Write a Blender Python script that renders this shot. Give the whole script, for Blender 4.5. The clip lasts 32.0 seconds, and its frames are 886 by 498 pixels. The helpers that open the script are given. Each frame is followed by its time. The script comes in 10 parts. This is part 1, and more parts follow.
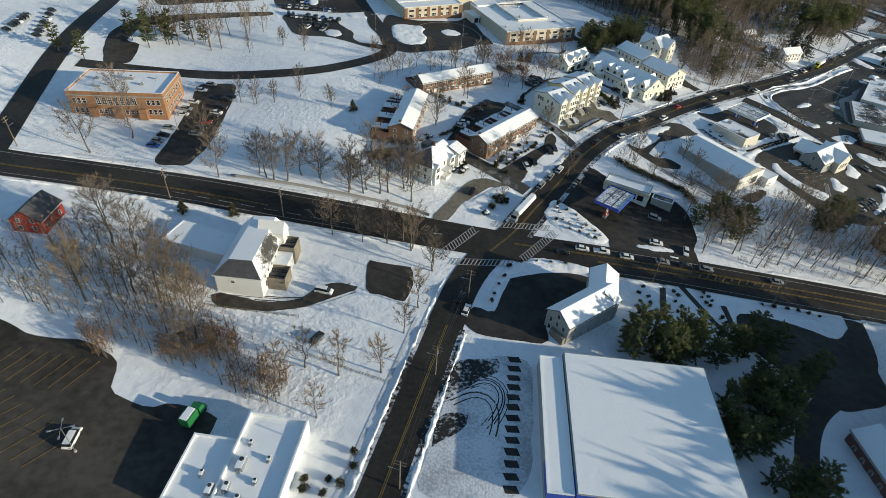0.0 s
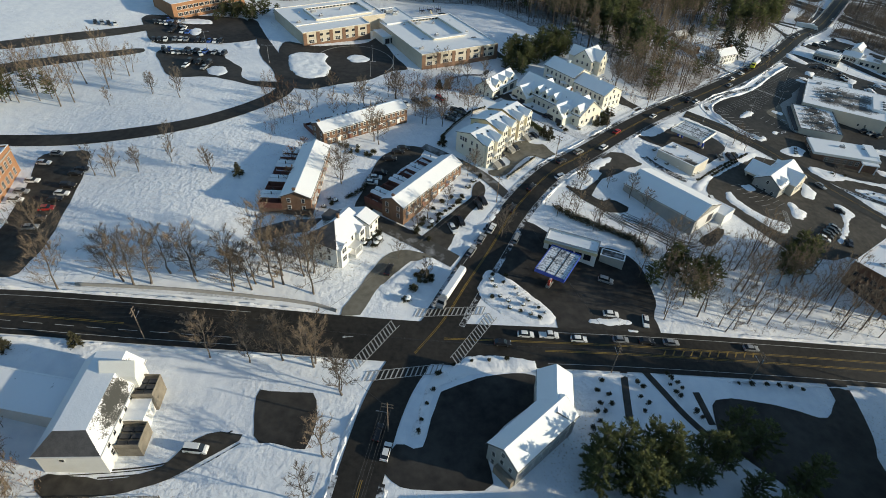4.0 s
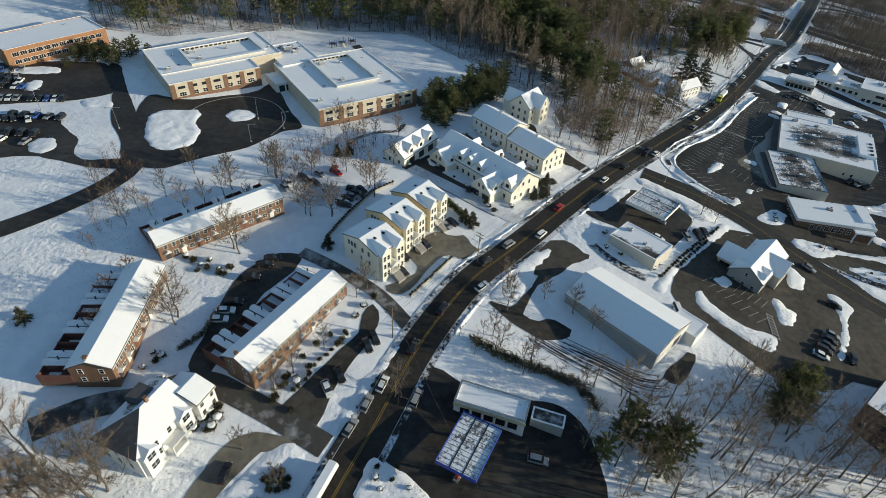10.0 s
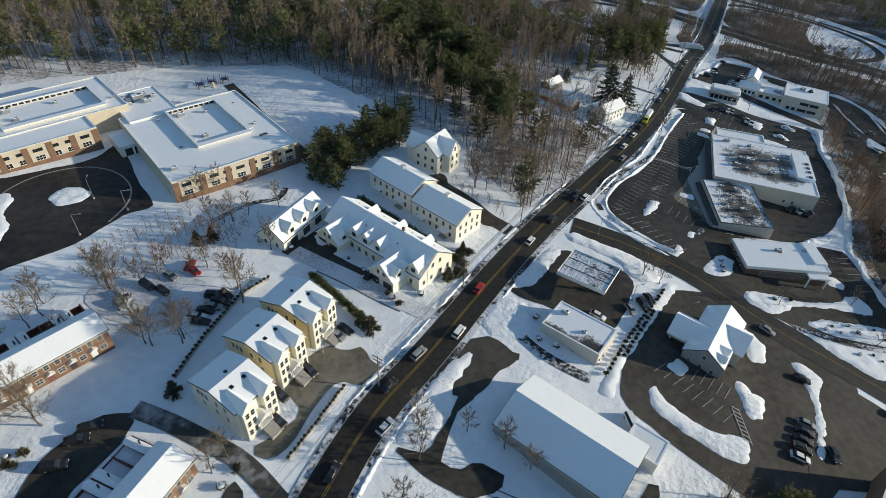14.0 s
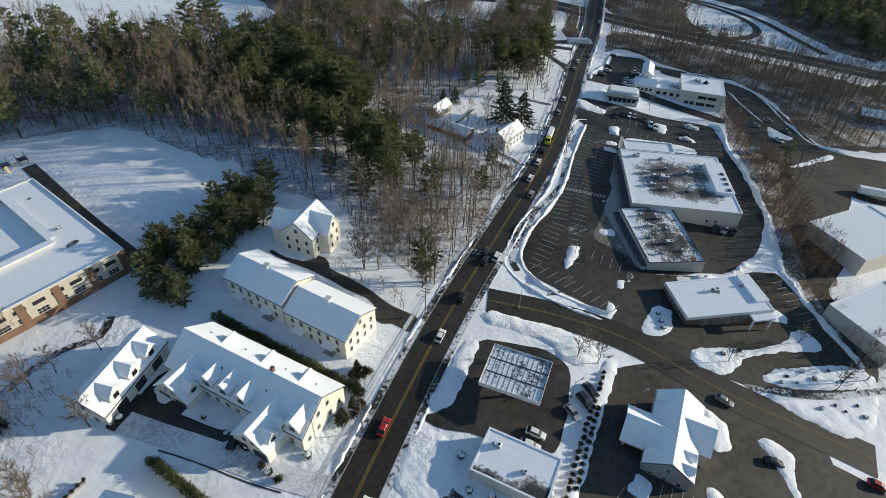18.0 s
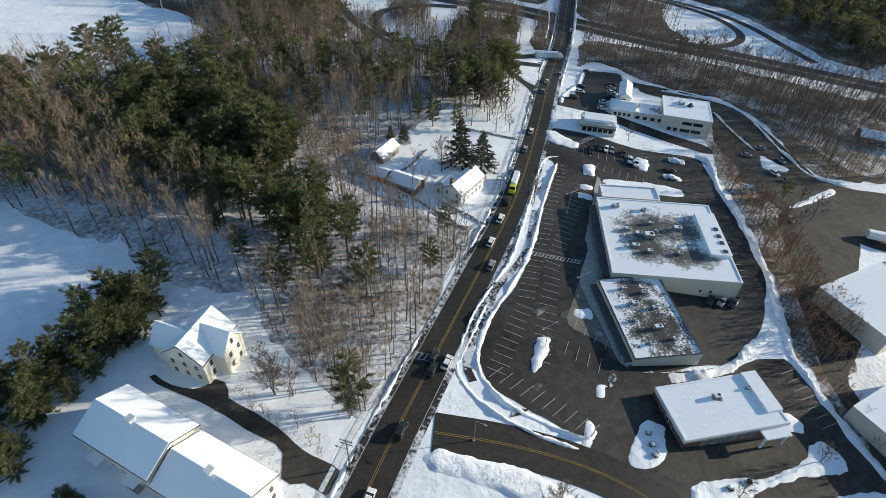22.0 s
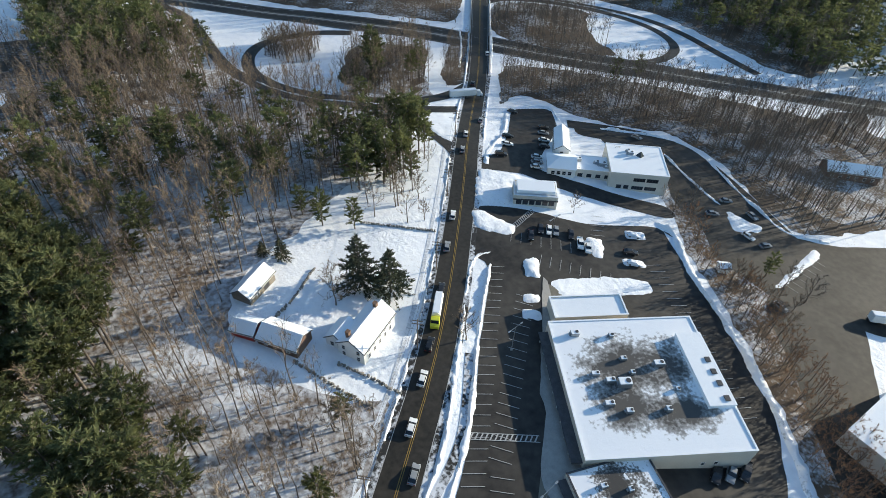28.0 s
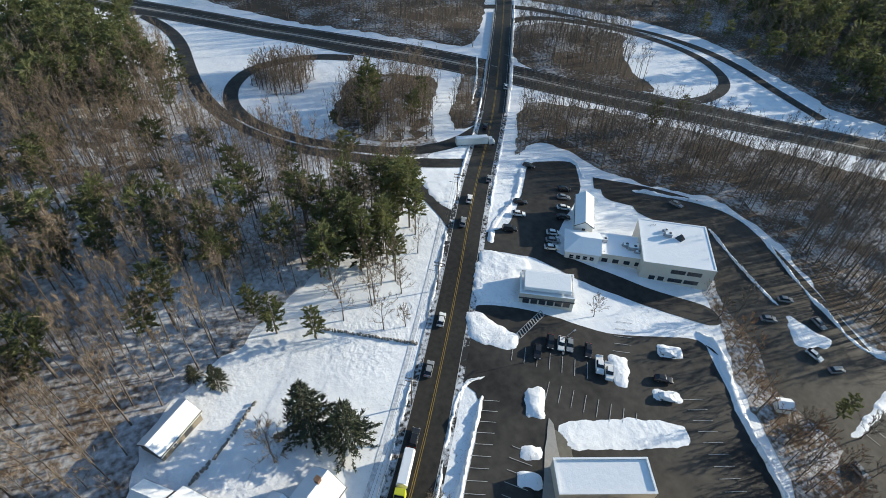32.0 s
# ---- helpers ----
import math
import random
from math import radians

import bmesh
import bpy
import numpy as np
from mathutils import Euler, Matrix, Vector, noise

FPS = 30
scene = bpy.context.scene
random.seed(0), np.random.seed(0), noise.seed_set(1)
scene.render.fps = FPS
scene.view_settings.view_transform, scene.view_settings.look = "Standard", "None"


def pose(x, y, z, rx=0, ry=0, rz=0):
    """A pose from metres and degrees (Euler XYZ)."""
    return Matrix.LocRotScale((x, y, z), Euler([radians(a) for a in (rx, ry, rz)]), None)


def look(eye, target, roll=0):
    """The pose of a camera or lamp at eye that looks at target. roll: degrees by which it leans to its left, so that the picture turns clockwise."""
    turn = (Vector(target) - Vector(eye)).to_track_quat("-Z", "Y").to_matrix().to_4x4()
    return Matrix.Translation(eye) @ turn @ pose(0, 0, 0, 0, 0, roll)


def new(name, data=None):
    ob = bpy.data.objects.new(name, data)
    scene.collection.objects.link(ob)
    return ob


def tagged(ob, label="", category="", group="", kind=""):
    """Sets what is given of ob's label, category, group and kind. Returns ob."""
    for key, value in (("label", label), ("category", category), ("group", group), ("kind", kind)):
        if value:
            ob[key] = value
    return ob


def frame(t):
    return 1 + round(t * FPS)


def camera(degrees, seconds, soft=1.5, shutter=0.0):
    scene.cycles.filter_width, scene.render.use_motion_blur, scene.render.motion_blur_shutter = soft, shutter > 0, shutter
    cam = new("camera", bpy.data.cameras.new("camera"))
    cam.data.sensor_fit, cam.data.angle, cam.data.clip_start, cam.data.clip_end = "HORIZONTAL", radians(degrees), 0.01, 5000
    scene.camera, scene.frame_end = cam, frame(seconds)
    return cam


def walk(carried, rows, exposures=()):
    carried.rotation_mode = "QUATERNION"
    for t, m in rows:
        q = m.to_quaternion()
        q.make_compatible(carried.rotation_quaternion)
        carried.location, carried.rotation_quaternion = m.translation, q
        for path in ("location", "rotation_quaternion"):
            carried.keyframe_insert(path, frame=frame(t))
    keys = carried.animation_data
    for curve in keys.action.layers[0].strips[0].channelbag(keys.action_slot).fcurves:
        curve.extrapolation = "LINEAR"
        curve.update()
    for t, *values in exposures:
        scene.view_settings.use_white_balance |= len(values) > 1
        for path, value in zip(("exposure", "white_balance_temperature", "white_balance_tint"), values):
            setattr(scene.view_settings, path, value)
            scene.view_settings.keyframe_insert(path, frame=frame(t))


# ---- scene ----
cam = camera(77.035, 32.0, soft=0.5)

# seconds, eye x y z, heading (to the left of +y), pitch, roll in degrees
FLIGHT = [
    (0.0, -4.14, 2.07, 118.63, -1.633, -39.225, 4.608),
    (0.5, -2.43, 7.87, 118.83, -1.947, -39.272, 4.442),
    (1.0, -0.84, 13.64, 119.08, -2.300, -39.390, 4.243),
    (1.5, 0.44, 19.30, 119.30, -2.862, -39.495, 4.125),
    (2.0, 1.53, 24.85, 119.39, -3.612, -39.497, 3.950),
    (2.5, 2.59, 30.39, 119.46, -4.794, -39.521, 3.902),
    (3.0, 3.72, 35.92, 119.37, -6.109, -39.477, 3.896),
    (3.5, 5.23, 41.33, 119.20, -7.210, -39.482, 3.726),
    (5.5, 14.13, 61.85, 118.76, -10.975, -39.532, 2.898),
    (6.0, 16.67, 66.96, 118.23, -11.314, -39.456, 2.904),
    (6.5, 19.26, 71.87, 117.63, -11.547, -39.348, 3.149),
    (7.0, 21.77, 76.71, 117.34, -11.750, -39.307, 3.213),
    (7.5, 24.48, 81.52, 117.24, -11.870, -39.340, 3.307),
    (8.0, 27.21, 86.30, 117.29, -11.909, -39.366, 3.445),
    (8.5, 30.03, 91.28, 117.51, -11.959, -39.449, 3.522),
    (9.0, 33.07, 96.23, 117.96, -11.885, -39.582, 3.493),
    (9.5, 35.98, 100.99, 118.57, -11.826, -39.735, 3.405),
    (10.0, 38.60, 106.00, 118.93, -11.810, -39.814, 3.423),
    (10.5, 40.99, 111.21, 118.89, -12.094, -39.889, 3.507),
    (11.0, 43.47, 116.40, 118.76, -12.574, -39.871, 3.564),
    (11.5, 45.97, 121.65, 118.69, -13.142, -39.858, 3.618),
    (12.0, 48.45, 126.95, 118.62, -13.735, -39.884, 3.648),
    (12.5, 51.09, 132.53, 118.48, -14.927, -39.972, 3.742),
    (13.0, 53.73, 137.93, 118.26, -16.289, -39.964, 3.676),
    (13.5, 56.44, 143.13, 117.96, -17.904, -39.911, 3.636),
    (14.0, 59.24, 148.01, 117.84, -20.077, -39.836, 3.560),
    (14.5, 62.16, 153.03, 117.89, -22.144, -39.811, 3.280),
    (15.0, 65.01, 158.34, 117.82, -24.062, -39.822, 3.028),
    (15.5, 67.71, 163.36, 117.85, -26.215, -39.905, 2.965),
    (17.5, 79.67, 183.37, 118.17, -30.828, -40.576, 2.390),
    (18.0, 83.02, 187.95, 118.21, -31.406, -40.740, 2.382),
    (18.5, 86.55, 192.34, 118.17, -31.879, -40.884, 2.381),
    (19.0, 90.39, 196.69, 118.10, -32.367, -41.035, 2.414),
    (19.5, 94.34, 200.86, 118.04, -32.628, -41.231, 2.450),
    (20.0, 98.26, 204.84, 117.98, -33.146, -41.287, 2.313),
    (20.5, 102.28, 208.79, 117.89, -33.359, -41.441, 2.322),
    (21.0, 106.56, 212.68, 117.67, -33.849, -41.605, 2.465),
    (21.5, 110.81, 216.63, 117.40, -34.109, -41.717, 2.506),
    (22.0, 114.84, 220.42, 117.30, -34.109, -41.783, 2.473),
    (22.5, 118.88, 224.18, 117.25, -33.986, -41.824, 2.338),
    (23.0, 122.79, 228.11, 117.01, -33.602, -41.930, 2.458),
    (23.5, 126.32, 232.00, 116.97, -33.598, -42.076, 2.560),
    (24.0, 129.82, 236.05, 116.96, -33.985, -42.224, 2.640),
    (24.5, 133.29, 240.21, 116.83, -34.458, -42.339, 2.690),
    (25.0, 136.79, 244.43, 116.54, -35.599, -42.349, 2.655),
    (25.5, 140.46, 248.77, 116.17, -36.539, -42.394, 2.624),
    (27.5, 156.90, 266.62, 115.09, -42.226, -42.716, 2.421),
    (28.0, 161.42, 270.78, 114.72, -42.902, -42.786, 2.410),
    (28.5, 166.07, 274.71, 114.47, -43.111, -42.881, 2.406),
    (29.0, 170.80, 278.59, 114.27, -43.288, -42.958, 2.348),
    (29.5, 175.58, 282.48, 114.19, -43.413, -43.107, 2.340),
    (30.0, 180.51, 286.16, 114.10, -43.329, -43.274, 2.332),
    (30.5, 185.45, 289.71, 113.94, -42.790, -43.380, 2.238),
    (31.0, 190.17, 293.19, 113.89, -42.060, -43.523, 2.277),
    (31.5, 194.53, 296.56, 114.12, -40.966, -43.709, 2.460),
    (32.0, 199.00, 299.76, 114.32, -39.376, -43.812, 2.418),
]


def aimed(x, y, z, yaw, pitch, roll):
    a, b = radians(yaw), radians(pitch)
    ahead = Vector((-math.sin(a) * math.cos(b), math.cos(a) * math.cos(b), math.sin(b)))
    return look((x, y, z), Vector((x, y, z)) + ahead, roll)


walk(cam, [(t, aimed(*r)) for t, *r in FLIGHT], [(0.0, 0.2, 7050, 4), (8.0, 0.11, 7050, 4), (13.0, 0.1, 6800, 5), (18.0, 0.17, 6650, 6), (24.0, 0.6, 6650, 6), (28.0, 0.72, 6600, 6), (32.0, 0.57, 6600, 6)])

# ---- sky, sun ----
SUN_TO = Vector((0.929, -0.311, 0.207)).normalized()      # towards the sun: low winter sun


def add_light():
    w = bpy.data.worlds.new("winter_sky")
    w.use_nodes = True
    scene.world = w
    nt = w.node_tree
    sky = nt.nodes.new("ShaderNodeTexSky")
    sky.sky_type = "NISHITA"
    sky.sun_disc = False
    sky.sun_elevation = math.asin(SUN_TO.z)
    sky.sun_rotation = math.atan2(SUN_TO.x, SUN_TO.y)
    sky.air_density, sky.dust_density, sky.ozone_density = 1.2, 0.3, 4.0
    hs = nt.nodes.new("ShaderNodeHueSaturation")
    hs.inputs["Saturation"].default_value = 0.95
    nt.links.new(sky.outputs[0], hs.inputs["Color"])
    nt.links.new(hs.outputs[0], nt.nodes["Background"].inputs[0])
    nt.nodes["Background"].inputs[1].default_value = SKY_STRENGTH
    sun = bpy.data.lights.new("sun", "SUN")
    sun.energy, sun.angle, sun.color = SUN_STRENGTH, radians(0.6), (1.0, 0.90, 0.75)
    ob = new("sun", sun)
    ob.matrix_world = look(SUN_TO * 800, (0, 0, 0))


SKY_STRENGTH, SUN_STRENGTH = 0.15, 4.4
add_light()


# ---- materials ----
def mat(name, col, rough=0.8, col2=None, scale=1.0, bump=0.0, metal=0.0, fine=None, per_object=0.0, sharp=None, bump_scale=None):
    """Two noise scales mix col and col2; bump in metres-ish; per_object varies the value from object to object."""
    m = bpy.data.materials.new(name)
    m.use_nodes = True
    nt = m.node_tree
    b = nt.nodes["Principled BSDF"]
    b.inputs["Roughness"].default_value = rough
    b.inputs["Metallic"].default_value = metal
    b.inputs["Base Color"].default_value = (*col, 1)
    L = nt.links.new
    tc = nt.nodes.new("ShaderNodeTexCoord")
    if col2:
        n1 = nt.nodes.new("ShaderNodeTexNoise")
        n1.inputs["Scale"].default_value = scale
        n1.inputs["Detail"].default_value = 6
        n2 = nt.nodes.new("ShaderNodeTexNoise")
        n2.inputs["Scale"].default_value = fine or scale * 9
        n2.inputs["Detail"].default_value = 4
        L(tc.outputs["Object"], n1.inputs["Vector"])
        L(tc.outputs["Object"], n2.inputs["Vector"])
        mx = nt.nodes.new("ShaderNodeMath")
        mx.operation = "MULTIPLY_ADD"
        mx.inputs[1].default_value = 0.45
        L(n2.outputs[0], mx.inputs[0])
        k = nt.nodes.new("ShaderNodeMath")
        k.operation = "MULTIPLY"
        k.inputs[1].default_value = 0.55
        L(n1.outputs[0], k.inputs[0])
        L(k.outputs[0], mx.inputs[2])
        ramp = nt.nodes.new("ShaderNodeValToRGB")
        lo, hi = sharp or (0.36, 0.64)
        ramp.color_ramp.elements[0].position, ramp.color_ramp.elements[1].position = lo, hi
        ramp.color_ramp.elements[0].color, ramp.color_ramp.elements[1].color = (*col, 1), (*col2, 1)
        L(mx.outputs[0], ramp.inputs[0])
        out = ramp.outputs[0]
        if per_object:
            oi = nt.nodes.new("ShaderNodeObjectInfo")
            hs = nt.nodes.new("ShaderNodeHueSaturation")
            mr = nt.nodes.new("ShaderNodeMapRange")
            mr.inputs["To Min"].default_value, mr.inputs["To Max"].default_value = 1 - per_object, 1 + per_object
            L(oi.outputs["Random"], mr.inputs["Value"])
            L(mr.outputs[0], hs.inputs["Value"])
            L(out, hs.inputs["Color"])
            out = hs.outputs[0]
        L(out, b.inputs["Base Color"])
    if bump:
        nb = nt.nodes.new("ShaderNodeTexNoise")
        nb.inputs["Scale"].default_value = bump_scale or (fine or scale * 6)
        nb.inputs["Detail"].default_value = 7
        nb.inputs["Roughness"].default_value = 0.62
        L(tc.outputs["Object"], nb.inputs["Vector"])
        bp = nt.nodes.new("ShaderNodeBump")
        bp.inputs["Distance"].default_value = bump
        bp.inputs["Strength"].default_value = 1.0
        L(nb.outputs[0], bp.inputs["Height"])
        L(bp.outputs[0], b.inputs["Normal"])
    return m


SNOW = mat("snow", (0.74, 0.77, 0.82), 0.75, (0.90, 0.915, 0.93), 0.035, 0.30, fine=0.35, bump_scale=0.16)
SNOW_PILE = mat("ploughed_snow", (0.42, 0.42, 0.42), 0.8, (0.86, 0.87, 0.89), 0.25, 0.28, fine=1.8, sharp=(0.32, 0.43), bump_scale=0.9)


def add_stubble(m, straw=(0.40, 0.34, 0.25)):
    """Dry grass that pokes through thin snow, in patches."""
    nt = m.node_tree
    L = nt.links.new
    b = nt.nodes["Principled BSDF"]
    snow = b.inputs["Base Color"].links[0].from_socket
    tc = nt.nodes.new("ShaderNodeTexCoord")
    out = []
    for scale, lo, hi in ((1.9, 0.58, 0.72), (0.028, 0.52, 0.66)):
        n = nt.nodes.new("ShaderNodeTexNoise")
        n.inputs["Scale"].default_value = scale
        n.inputs["Detail"].default_value = 5
        L(tc.outputs["Object"], n.inputs["Vector"])
        r = nt.nodes.new("ShaderNodeMapRange")
        r.inputs["From Min"].default_value, r.inputs["From Max"].default_value = lo, hi
        L(n.outputs[0], r.inputs["Value"])
        out.append(r.outputs[0])
    k = nt.nodes.new("ShaderNodeMath")
    k.operation = "MULTIPLY"
    L(out[0], k.inputs[0])
    L(out[1], k.inputs[1])
    mx = nt.nodes.new("ShaderNodeMixRGB")
    mx.inputs[2].default_value = (*straw, 1)
    L(k.outputs[0], mx.inputs[0])
    L(snow, mx.inputs[1])
    L(mx.outputs[0], b.inputs["Base Color"])




def add_churn(m, smooth=0.30, rough=0.34):
    """Trodden and wind-worked snow in stretches, smooth between."""
    nt = m.node_tree
    L = nt.links.new
    tc = nt.nodes.new("ShaderNodeTexCoord")
    bp = next(n for n in nt.nodes if n.type == "BUMP")
    first = bp.inputs["Height"].links[0].from_socket
    fine, mask = nt.nodes.new("ShaderNodeTexNoise"), nt.nodes.new("ShaderNodeTexNoise")
    fine.inputs["Scale"].default_value, fine.inputs["Detail"].default_value = 0.75, 5
    mask.inputs["Scale"].default_value, mask.inputs["Detail"].default_value = 0.03, 4
    r = nt.nodes.new("ShaderNodeMapRange")
    r.inputs["From Min"].default_value, r.inputs["From Max"].default_value = 0.42, 0.62
    r.inputs["To Min"].default_value, r.inputs["To Max"].default_value = 0.12 * rough, rough
    for n in (fine, mask):
        L(tc.outputs["Object"], n.inputs["Vector"])
    L(mask.outputs[0], r.inputs["Value"])
    a, b = nt.nodes.new("ShaderNodeMath"), nt.nodes.new("ShaderNodeMath")
    a.operation, b.operation = "MULTIPLY", "MULTIPLY_ADD"
    L(fine.outputs[0], a.inputs[0])
    L(r.outputs[0], a.inputs[1])
    b.inputs[1].default_value = smooth
    L(first, b.inputs[0])
    L(a.outputs[0], b.inputs[2])
    bp.inputs["Distance"].default_value = 1.0
    L(b.outputs[0], bp.inputs["Height"])


add_stubble(SNOW)
add_churn(SNOW)
PACKED = mat("packed_snow", (0.40, 0.42, 0.45), 0.7, (0.72, 0.74, 0.78), 0.12, 0.12, fine=1.6, sharp=(0.38, 0.56), bump_scale=1.6)
SNOW_ROOF = mat("roof_snow", (0.88, 0.895, 0.91), 0.75, (0.92, 0.93, 0.94), 0.3, 0.06, bump_scale=0.9)
FOREST = mat("forest_floor", (0.13, 0.095, 0.07), 0.95, (0.70, 0.72, 0.76), 0.06, 0.3, fine=0.8, sharp=(0.37, 0.60), bump_scale=0.9)
BRUSH_FLOOR = mat("brush_floor", (0.12, 0.08, 0.05), 0.95, (0.62, 0.62, 0.63), 0.10, 0.3, fine=1.0, sharp=(0.45, 0.63), bump_scale=0.9)
# darker copy of FOREST: the shade under far woods is put into its colour
FOREST_SHADED = mat("shaded_forest_floor", (0.10, 0.075, 0.055), 0.95, (0.52, 0.53, 0.55), 0.06, 0.3, fine=0.8, sharp=(0.49, 0.70), bump_scale=0.9)
ASPHALT = mat("asphalt", (0.016, 0.015, 0.015), 0.65, (0.058, 0.053, 0.047), 0.05, 0.01, fine=0.45, bump_scale=6.0)
ASPHALT_ROAD = mat("road_asphalt", (0.016, 0.015, 0.013), 0.6, (0.044, 0.039, 0.033), 0.05, 0.01, fine=0.8, bump_scale=6.0)
ASPHALT_OLD = mat("old_asphalt", (0.026, 0.024, 0.021), 0.75, (0.078, 0.070, 0.060), 0.06, 0.01, fine=0.5, bump_scale=5.0)
ASPHALT_SALT = mat("salted_asphalt", (0.10, 0.091, 0.072), 0.8, (0.20, 0.187, 0.155), 0.07, 0.01, fine=0.6, bump_scale=5.0)
TRACKED = mat("snow_tracked_asphalt", (0.055, 0.052, 0.046), 0.75, (0.46, 0.47, 0.49), 0.12, 0.03, fine=0.45, sharp=(0.50, 0.74), bump_scale=1.6)
SLUSH = mat("slushy_asphalt", (0.030, 0.029, 0.028), 0.6, (0.60, 0.62, 0.66), 0.10, 0.05, fine=1.1, sharp=(0.46, 0.56), bump_scale=1.4)
for _m in (ASPHALT, ASPHALT_ROAD, ASPHALT_OLD, ASPHALT_SALT, SLUSH, PACKED, FOREST, FOREST_SHADED):
    _m.node_tree.nodes["Principled BSDF"].inputs["Specular IOR Level"].default_value = 0.22
YELLOW_LINE = mat("yellow_paint", (0.30, 0.19, 0.03), 0.7, (0.16, 0.11, 0.035), 1.2)
WHITE_LINE = mat("white_paint", (0.46, 0.46, 0.45), 0.7, (0.26, 0.26, 0.26), 1.2)
CONCRETE = mat("concrete", (0.38, 0.36, 0.33), 0.85, (0.28, 0.27, 0.25), 0.8)
BRICK = mat("brick", (0.16, 0.088, 0.055), 0.85, (0.22, 0.13, 0.082), 0.6, 0.01, fine=5.0)
BRICK_TAN = mat("tan_brick", (0.36, 0.185, 0.095), 0.85, (0.27, 0.135, 0.07), 0.6, 0.01, fine=5.0)
BRICK_BROWN = mat("brown_brick", (0.13, 0.075, 0.05), 0.85, (0.19, 0.11, 0.075), 0.6, 0.01, fine=5.0)
CREAM = mat("cream_siding", (0.76, 0.72, 0.60), 0.7, (0.80, 0.76, 0.65), 0.5, 0.004)
YELLOW = mat("yellow_siding", (0.62, 0.53, 0.32), 0.7, (0.66, 0.57, 0.36), 0.5, 0.004)
WHITE = mat("white_clapboard", (0.74, 0.73, 0.69), 0.65, (0.80, 0.79, 0.75), 0.5, 0.004)
GREY = mat("grey_siding", (0.30, 0.30, 0.29), 0.75, (0.36, 0.36, 0.34), 0.5, 0.004)
BEIGE = mat("beige_render", (0.60, 0.56, 0.48), 0.8, (0.54, 0.50, 0.43), 0.4, 0.004)
TAN = mat("tan_panels", (0.56, 0.50, 0.40), 0.75, (0.48, 0.42, 0.33), 0.5, 0.004)
RED_BARN = mat("red_boards", (0.30, 0.03, 0.02), 0.8, (0.38, 0.05, 0.035), 0.7, 0.005)
BROWN_BOARDS = mat("brown_boards", (0.14, 0.055, 0.042), 0.85, (0.20, 0.085, 0.065), 0.7, 0.005)
WEATHERED = mat("weathered_boards", (0.17, 0.145, 0.11), 0.9, (0.25, 0.22, 0.175), 0.7, 0.01)
SHINGLE = mat("dark_shingles", (0.055, 0.055, 0.06), 0.9, (0.10, 0.10, 0.105), 0.8, 0.01, fine=6)
MEMBRANE = mat("roof_membrane", (0.040, 0.038, 0.037), 0.7, (0.50, 0.51, 0.53), 0.18, 0.03, fine=0.9, sharp=(0.45, 0.66), bump_scale=1.0)
MEMBRANE_WHITE = mat("snowy_flat_roof", (0.10, 0.10, 0.10), 0.8, (0.90, 0.91, 0.93), 0.12, 0.03, fine=0.9, sharp=(0.32, 0.37), bump_scale=1.0)


def melting(name, spots, amp=1.1, scale=0.22, snow=(0.89, 0.90, 0.92), dark=(0.045, 0.042, 0.04), dust=(0.26, 0.25, 0.24)):
    """Roof snow melted through to dark gravel round the given spots: x, y, and half widths."""
    m = mat(name, snow, 0.8, tuple(min(1.0, v * 1.03) for v in snow), 0.3, 0.05, bump_scale=0.9)
    nt = m.node_tree
    L = nt.links.new
    b = nt.nodes["Principled BSDF"]
    white = b.inputs["Base Color"].links[0].from_socket
    tc = nt.nodes.new("ShaderNodeTexCoord")
    best = None
    for x, y, rx, ry in spots:
        sub = nt.nodes.new("ShaderNodeVectorMath")
        sub.operation = "SUBTRACT"
        sub.inputs[1].default_value = (x, y, 0)
        div = nt.nodes.new("ShaderNodeVectorMath")
        div.operation = "DIVIDE"
        div.inputs[1].default_value = (rx, ry, 1000)
        ln = nt.nodes.new("ShaderNodeVectorMath")
        ln.operation = "LENGTH"
        L(tc.outputs["Object"], sub.inputs[0])
        L(sub.outputs[0], div.inputs[0])
        L(div.outputs[0], ln.inputs[0])
        inv = nt.nodes.new("ShaderNodeMath")
        inv.operation = "SUBTRACT"
        inv.inputs[0].default_value = 1.0
        L(ln.outputs["Value"], inv.inputs[1])
        if best is None:
            best = inv.outputs[0]
        else:
            mx = nt.nodes.new("ShaderNodeMath")
            mx.operation = "MAXIMUM"
            L(best, mx.inputs[0])
            L(inv.outputs[0], mx.inputs[1])
            best = mx.outputs[0]
    for sc, k in ((scale, amp), (scale * 6, amp * 0.8)):
        n = nt.nodes.new("ShaderNodeTexNoise")
        n.inputs["Scale"].default_value = sc
        n.inputs["Detail"].default_value = 6
        L(tc.outputs["Object"], n.inputs["Vector"])
        c = nt.nodes.new("ShaderNodeMath")
        c.operation = "MULTIPLY_ADD"
        c.inputs[1].default_value, c.inputs[2].default_value = k * 2, -k
        L(n.outputs[0], c.inputs[0])
        ad = nt.nodes.new("ShaderNodeMath")
        ad.operation = "ADD"
        L(best, ad.inputs[0])
        L(c.outputs[0], ad.inputs[1])
        best = ad.outputs[0]
    ramp = nt.nodes.new("ShaderNodeValToRGB")
    e = ramp.color_ramp.elements
    e[0].position, e[1].position = 0.02, 0.62
    e[0].color, e[1].color = (*snow, 1), (*dark, 1)
    q = e.new(0.28)
    q.color = (*dust, 1)
    L(best, ramp.inputs[0])
    L(ramp.outputs[0], b.inputs["Base Color"])
    return m


